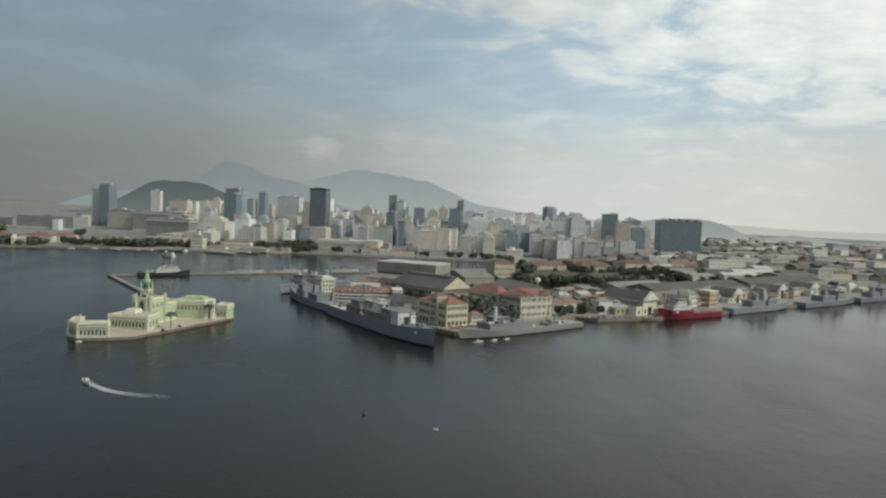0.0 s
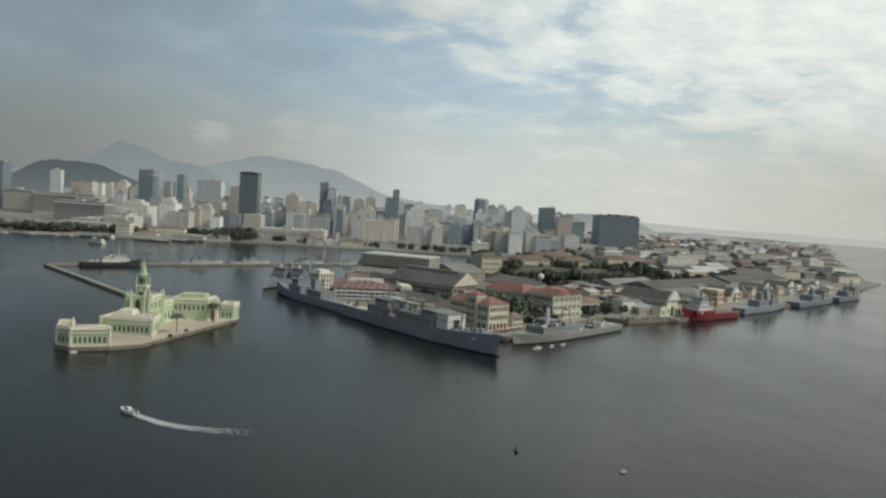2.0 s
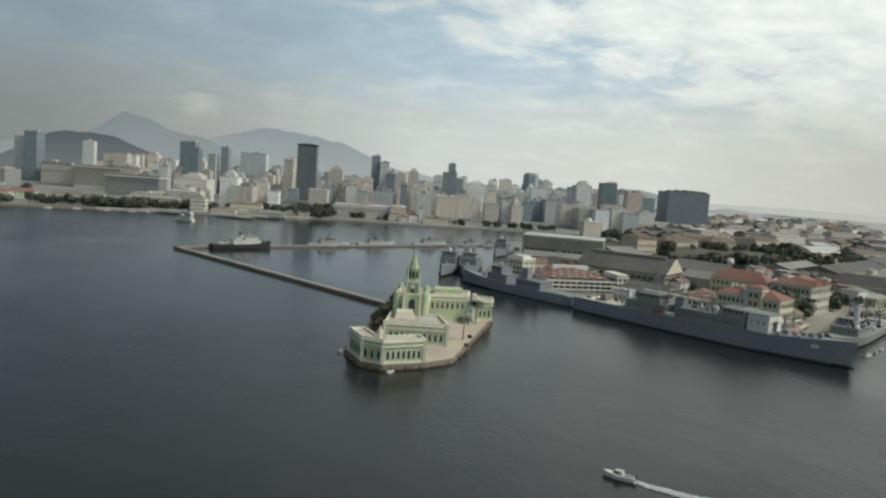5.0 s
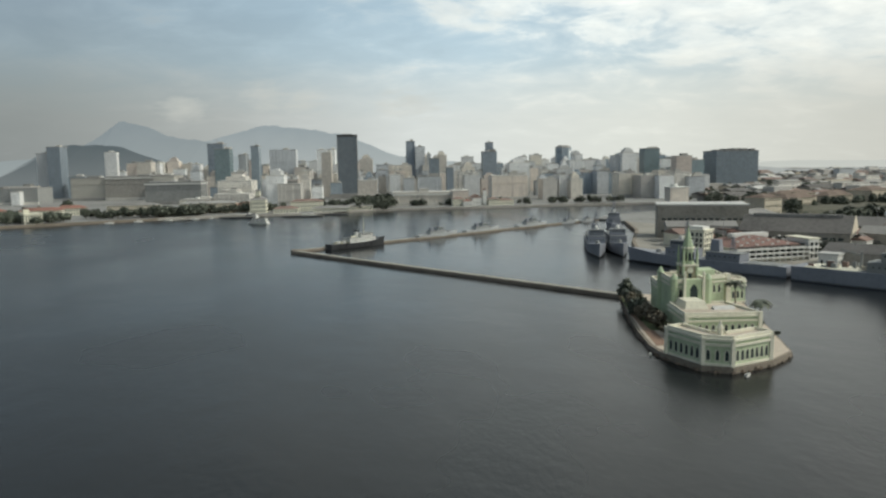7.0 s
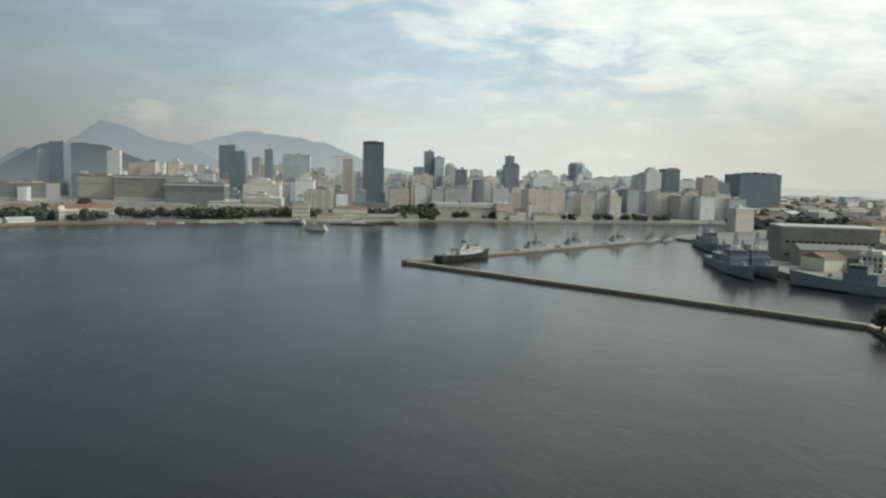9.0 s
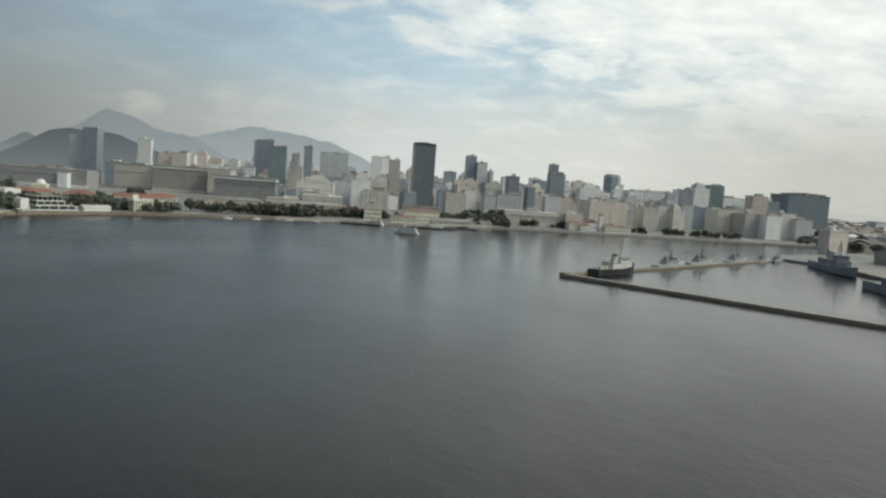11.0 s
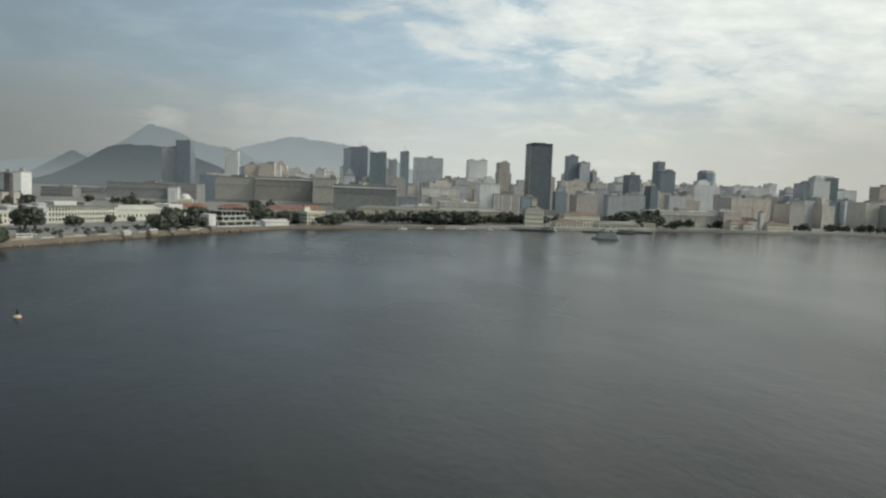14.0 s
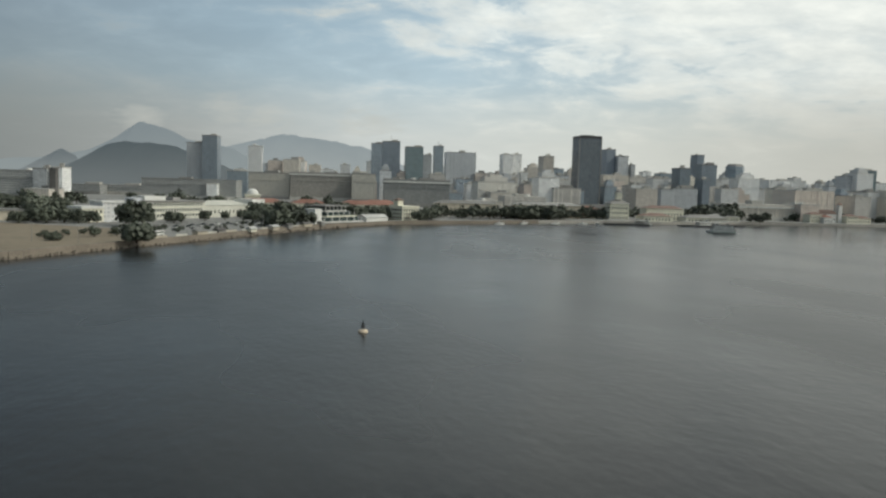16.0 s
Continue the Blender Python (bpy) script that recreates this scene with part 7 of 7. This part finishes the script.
# layered waterside club
club = thing("boat_club", -584, 690, 1.5, 52, "layered waterside club with pale deck roofs", "building")
for k, (x0, x1, y0, y1, z) in enumerate(((-6, 26, -8, 6, 0.6), (0, 24, -5, 8, 3.2), (2, 20, -2, 10, 5.8))):
    part("deck", box(x0, x1, y0, y1, z, z + 0.55), M_WHITE if k != 1 else M_CREAM, club, "pale deck slab")
    part("glazing", box(x0 + 2, x1 - 2, y0 + 2, y1 - 0.5, z + 0.56, z + 2.55), M_GLASS, club)
    for j in range(6):
        part("post", box(x0 + 1 + j * (x1 - x0 - 2.3) / 5, x0 + 1.3 + j * (x1 - x0 - 2.3) / 5, y0 + 0.4, y0 + 0.7, z + 0.56, z + 2.62), M_WHITE, club)
part("roof", box(1, 21, -3, 11, 8.45, 8.95), M_GREYROOF, club)
part("stair_block", box(-9, -4, -5, 2, 0, 7.5), M_WHITE, club)
house("boat_house", -560, 708, 48, 18, 7, 2.6, 4.2, M_WHITE, M_WHITEROOF, "low boathouse with a bright white roof", kind="gable", z=1.5)
house("boat_house", -574, 700, 48, 14, 5, 2.2, 3.0, surface("blue_paint", (0.10, 0.20, 0.36), 0.6, vary=0.2), M_WHITEROOF, "low blue-painted boathouse by the water", kind="flat", z=1.5)
cas = house("pavilion", -535, 742, 38, 13, 11, 7.2, 8.4, M_CREAM, M_CREAM, "cream corner pavilion with a turret", kind="flat", windows=("flr", 3, 2.0, 0.8, 2.2), z=1.5)
part("turret", box(1, 5, 5, 9, 8.4, 11.5), M_CREAM, cas)
part("turret_roof", hip(bmesh.new(), 1, 5, 5, 9, 11.504, 13), M_BROWNROOF, cas)
for hx, hy, hw in ((-640, 790, 30), (-606, 800, 22), (-575, 806, 34), (-560, 840, 26)):
    house("museum_wing", hx, hy, 12, hw, 12, 6.6, 9.4, M_CREAM, M_TERRA, "cream museum wing with a terracotta roof", windows=("fr", 2, 2.6, 1.2, 2.8), group="museum wings", z=1.5)
dome = house("museum_wing", -640, 830, 10, 10, 10, 10, 11, M_CREAM, M_CREAM, "pale domed museum pavilion", kind="flat", z=1.5)
bm = bmesh.new()
bmesh.ops.create_uvsphere(bm, u_segments=16, v_segments=8, radius=4, matrix=Matrix.Translation((5, 5, 11)))
part("dome", bm, M_WHITE, dome, smooth=True)
for hx, hy, hw, hh, wl, rf in ((-500, 850, 44, 9, M_OCHRE, M_GREYROOF), (-440, 862, 50, 9, M_OCHRE, M_GREYROOF), (-392, 838, 18, 7, M_CREAM, M_TERRA), (-372, 830, 12, 6, M_CREAM, M_CREAM), (-452, 840, 16, 5, M_CREAM, M_CREAM),
                               (-352, 800, 22, 4, M_CREAM, M_BROWNROOF), (-340, 822, 30, 9, M_CREAM, M_BROWNROOF), (-318, 800, 34, 3.5, M_CREAM, M_GREYROOF), (-288, 836, 24, 4, M_CREAM, M_GREYROOF)):
    house("waterfront_house", hx, hy, 4, hw, 12, hh, hh + 2.2, wl, rf, "low pale waterfront building behind trees", windows=("fr", max(1, int(hh / 3.4)), 2.8, 1.0, 3), group="waterfront houses", z=1.4)
gate = house("landing_hall", -374, 812, 0, 14, 12, 12, 16, M_CREAM, M_GREYROOF, "cream landing hall with a clock gable", windows=("flr", 3, 2.4, 1.2, 3.4), z=1.4)
part("clock_tower", box(5, 9, 2, 6, 15, 20), M_CREAM, gate)
part("clock_roof", hip(bmesh.new(), 5, 9, 2, 6, 20.004, 22.4), M_GREYROOF, gate)
# white church and low houses by the old-town quay
church = house("church", -166, 862, 6, 10, 16, 7.5, 10.8, M_WHITE, M_BROWNROOF, "small white church with a bell tower", kind="gable", along="y", category="church", windows=("flr", 1, 3, 2.2, 3), z=1.4)
part("bell_tower", box(11, 14.4, -1, 2.4, 0, 15), M_WHITE, church, "white bell tower")
part("bell_roof", hip(bmesh.new(), 11, 14.4, -1, 2.4, 15.004, 17.6, 0.3), M_BROWNROOF, church)
for hx, hy, hw, hh in ((-186, 853, 12, 7), (-176, 850, 9, 5), (-150, 858, 11, 6), (-140, 862, 16, 4.5)):
    house("waterfront_house", hx, hy, 6, hw, 9, hh, hh + 2, M_CREAM if hw > 10 else M_WHITE, M_TERRA if hw == 9 else M_BROWNROOF, "low pale house by the old-town quay", windows=("fr", max(1, int(hh / 3)), 2.6, 1.0, 2.8), group="waterfront houses", z=1.4)
# landing stages
for px, py, L in ((-392, 776, 30), (-340, 768, 36), (-310, 786, 26)):
    st = thing("landing_stage", px, py, 0, -8, "long floating landing stage with a dark fender edge", "pier", "landing stages")
    part("deck", box(0, L, -2, 2, 0.4, 1.2), M_YARD, st)
    part("fender", box(0, L, -2.3, -2.02, -0.3, 0.9), M_BLACK, st)
    part("shelter", gable(bmesh.new(), 3, L - 3, -1.5, 1.5, 3.2, 3.8), M_GREYROOF, st)
    for j in range(4):
        part("post", box(4 + j * (L - 8) / 3, 4.3 + j * (L - 8) / 3, -1.2, -0.9, 1.2, 3.2), M_STEEL, st)
# sheds, kiosks and vehicles scattered on the airfield edge
yard = random.Random(12)
for k in range(7):
    f = k / 6
    house("quay_hut", -622 + 40 * f + yard.uniform(-2, 2), 584 + 84 * f, 62, yard.uniform(3, 7), 2.6, yard.uniform(1.3, 1.9), 2.3, yard.choice((M_OCHRE, M_GREYROOF, M_CREAM)), yard.choice((M_WHITEROOF, M_GREYROOF, M_DARKROOF)), "low hut on the sea wall", kind="gable", group="sea wall huts", category="hut", z=1.5)


def car(x, y, turn, mat, label):
    c = thing("car", x, y, 1.5, turn, label, "car", "parked cars")
    part("body", prism(bmesh.new(), [(-1.25, -0.52), (1.25, -0.52), (1.25, 0.52), (-1.25, 0.52)], 0.2, 0.55), mat, c)
    part("cabin", prism(bmesh.new(), [(-0.8, -0.48), (0.6, -0.48), (0.6, 0.48), (-0.8, 0.48)], 0.55, 0.9, 0.82, -0.1, 0), M_GLASS, c)
    for wx in (-0.8, 0.8):
        for wy in (-0.5, 0.5):
            part("wheel", prism(bmesh.new(), ring(8, 0.2), -0.06, 0.06), M_BLACK, c).matrix_basis = pose(wx, wy, 0.2, 90, 0, 0)
    return c


CARS = [car(-640, 600, 60, M_WHITE, "white car parked by the shore"), car(-636, 610, 60, M_BLACK, "black car parked by the shore"), car(-631, 620, 60, M_NAVYLIGHT, "silver car parked by the shore")]
for k in range(28):
    copy_thing(yard.choice(CARS), pose(*drawn_in(-648 + 0.47 * 4 * k + yard.uniform(-1, 1) + 6 * (k % 2), 622 + 3.6 * k), 1.5, 0, 0, 62 + 90 * (k % 2)))
for k in range(14):
    copy_thing(yard.choice(CARS), pose(34 + 3.1 * k, 405.5 + 2.6 * k * 0.45 + (k % 3) * 0.8, 1.62, 0, 0, 25))
# quay clutter below the headquarters
for k in range(16):
    a = k / 15
    cl = thing("quay_stall", -34 + 14 * a + yard.uniform(-0.6, 0.6), 338 + 18 * a + yard.uniform(-0.6, 0.6), 1.62, 42, "small canvas stall on the quay", "stall", "quay stalls")
    part("canopy", hip(bmesh.new(), -1, 1, -0.8, 0.8, 1.5, 2.1, 0.2), (M_RUST, M_WHITE, M_TERRA, M_YELLOW)[k % 4], cl)
    for sx in (-0.9, 0.9):
        for sy in (-0.7, 0.7):
            part("pole", box(sx - 0.05, sx + 0.05, sy - 0.05, sy + 0.05, 0, 1.52), M_STEEL, cl)
# lamp posts along the airfield sea wall
for k in range(12):
    lp = thing("street_lamp", -662 + 7.0 * k, 508 + 16.5 * k, 1.5, 60, "thin grey lamp post by the sea wall", "street lamp", "street lamps")
    part("pole", rod(bmesh.new(), (0, 0, 0), (0, 0, 5.4), 0.09, 0.06, 6), M_STEEL, lp)
    part("lamp_head", box(-0.7, 0.7, -0.1, 0.1, 5.4, 5.55), M_STEEL, lp)


# broken rocks and low walls along the airfield sea wall
rk = random.Random(29)
bank = thing("rock_bank", 0, 0, 0, 0, "brown rubble bank below the airfield sea wall", "rocks")
for (ax, ay), (bx, by) in zip(COAST_CITY[3:9], COAST_CITY[4:10]):
    n = int(math.hypot(bx - ax, by - ay) / 1.25)
    for k in range(n):
        f = (k + rk.random()) / n
        r = rk.uniform(0.5, 1.3)
        x, y = ax + (bx - ax) * f + rk.uniform(0.2, 1.6), ay + (by - ay) * f - rk.uniform(0.2, 1.4)
        pts = [(x + r * rk.uniform(0.7, 1.2) * math.cos(a), y + r * rk.uniform(0.7, 1.2) * math.sin(a)) for a in [2 * math.pi * j / 6 for j in range(6)]]
        part("rock", prism(bmesh.new(), pts, -0.8, rk.uniform(0.1, 0.8), rk.uniform(0.45, 0.8), x, y), M_QUAY, bank)
for k in range(9):
    f = k / 8
    lw = thing("low_wall", -634 + 46 * f, 566 + 96 * f, 1.5, 64 + rk.uniform(-4, 4), "low pale wall along the shore road", "wall", "shore walls")
    part("panel", box(0, rk.uniform(5, 10), 0, 0.4, 0, rk.uniform(0.7, 1.2)), M_PALE if k % 3 else M_OCHRE, lw)
bus = thing("bus", -637, 577, 1.5, 62, "long white bus parked by the shore", "bus")
part("body", box(0, 7.2, 0, 1.5, 0.3, 1.9), M_WHITE, bus)
part("window_band", box(0.3, 6.9, -0.02, 1.52, 1.1, 1.55), M_GLASS, bus)
for wx in (1.2, 5.8):
    for wy in (0.0, 1.5):
        part("wheel", prism(bmesh.new(), ring(10, 0.32), -0.1, 0.1), M_BLACK, bus).matrix_basis = pose(wx, wy, 0.32, 90, 0, 0)
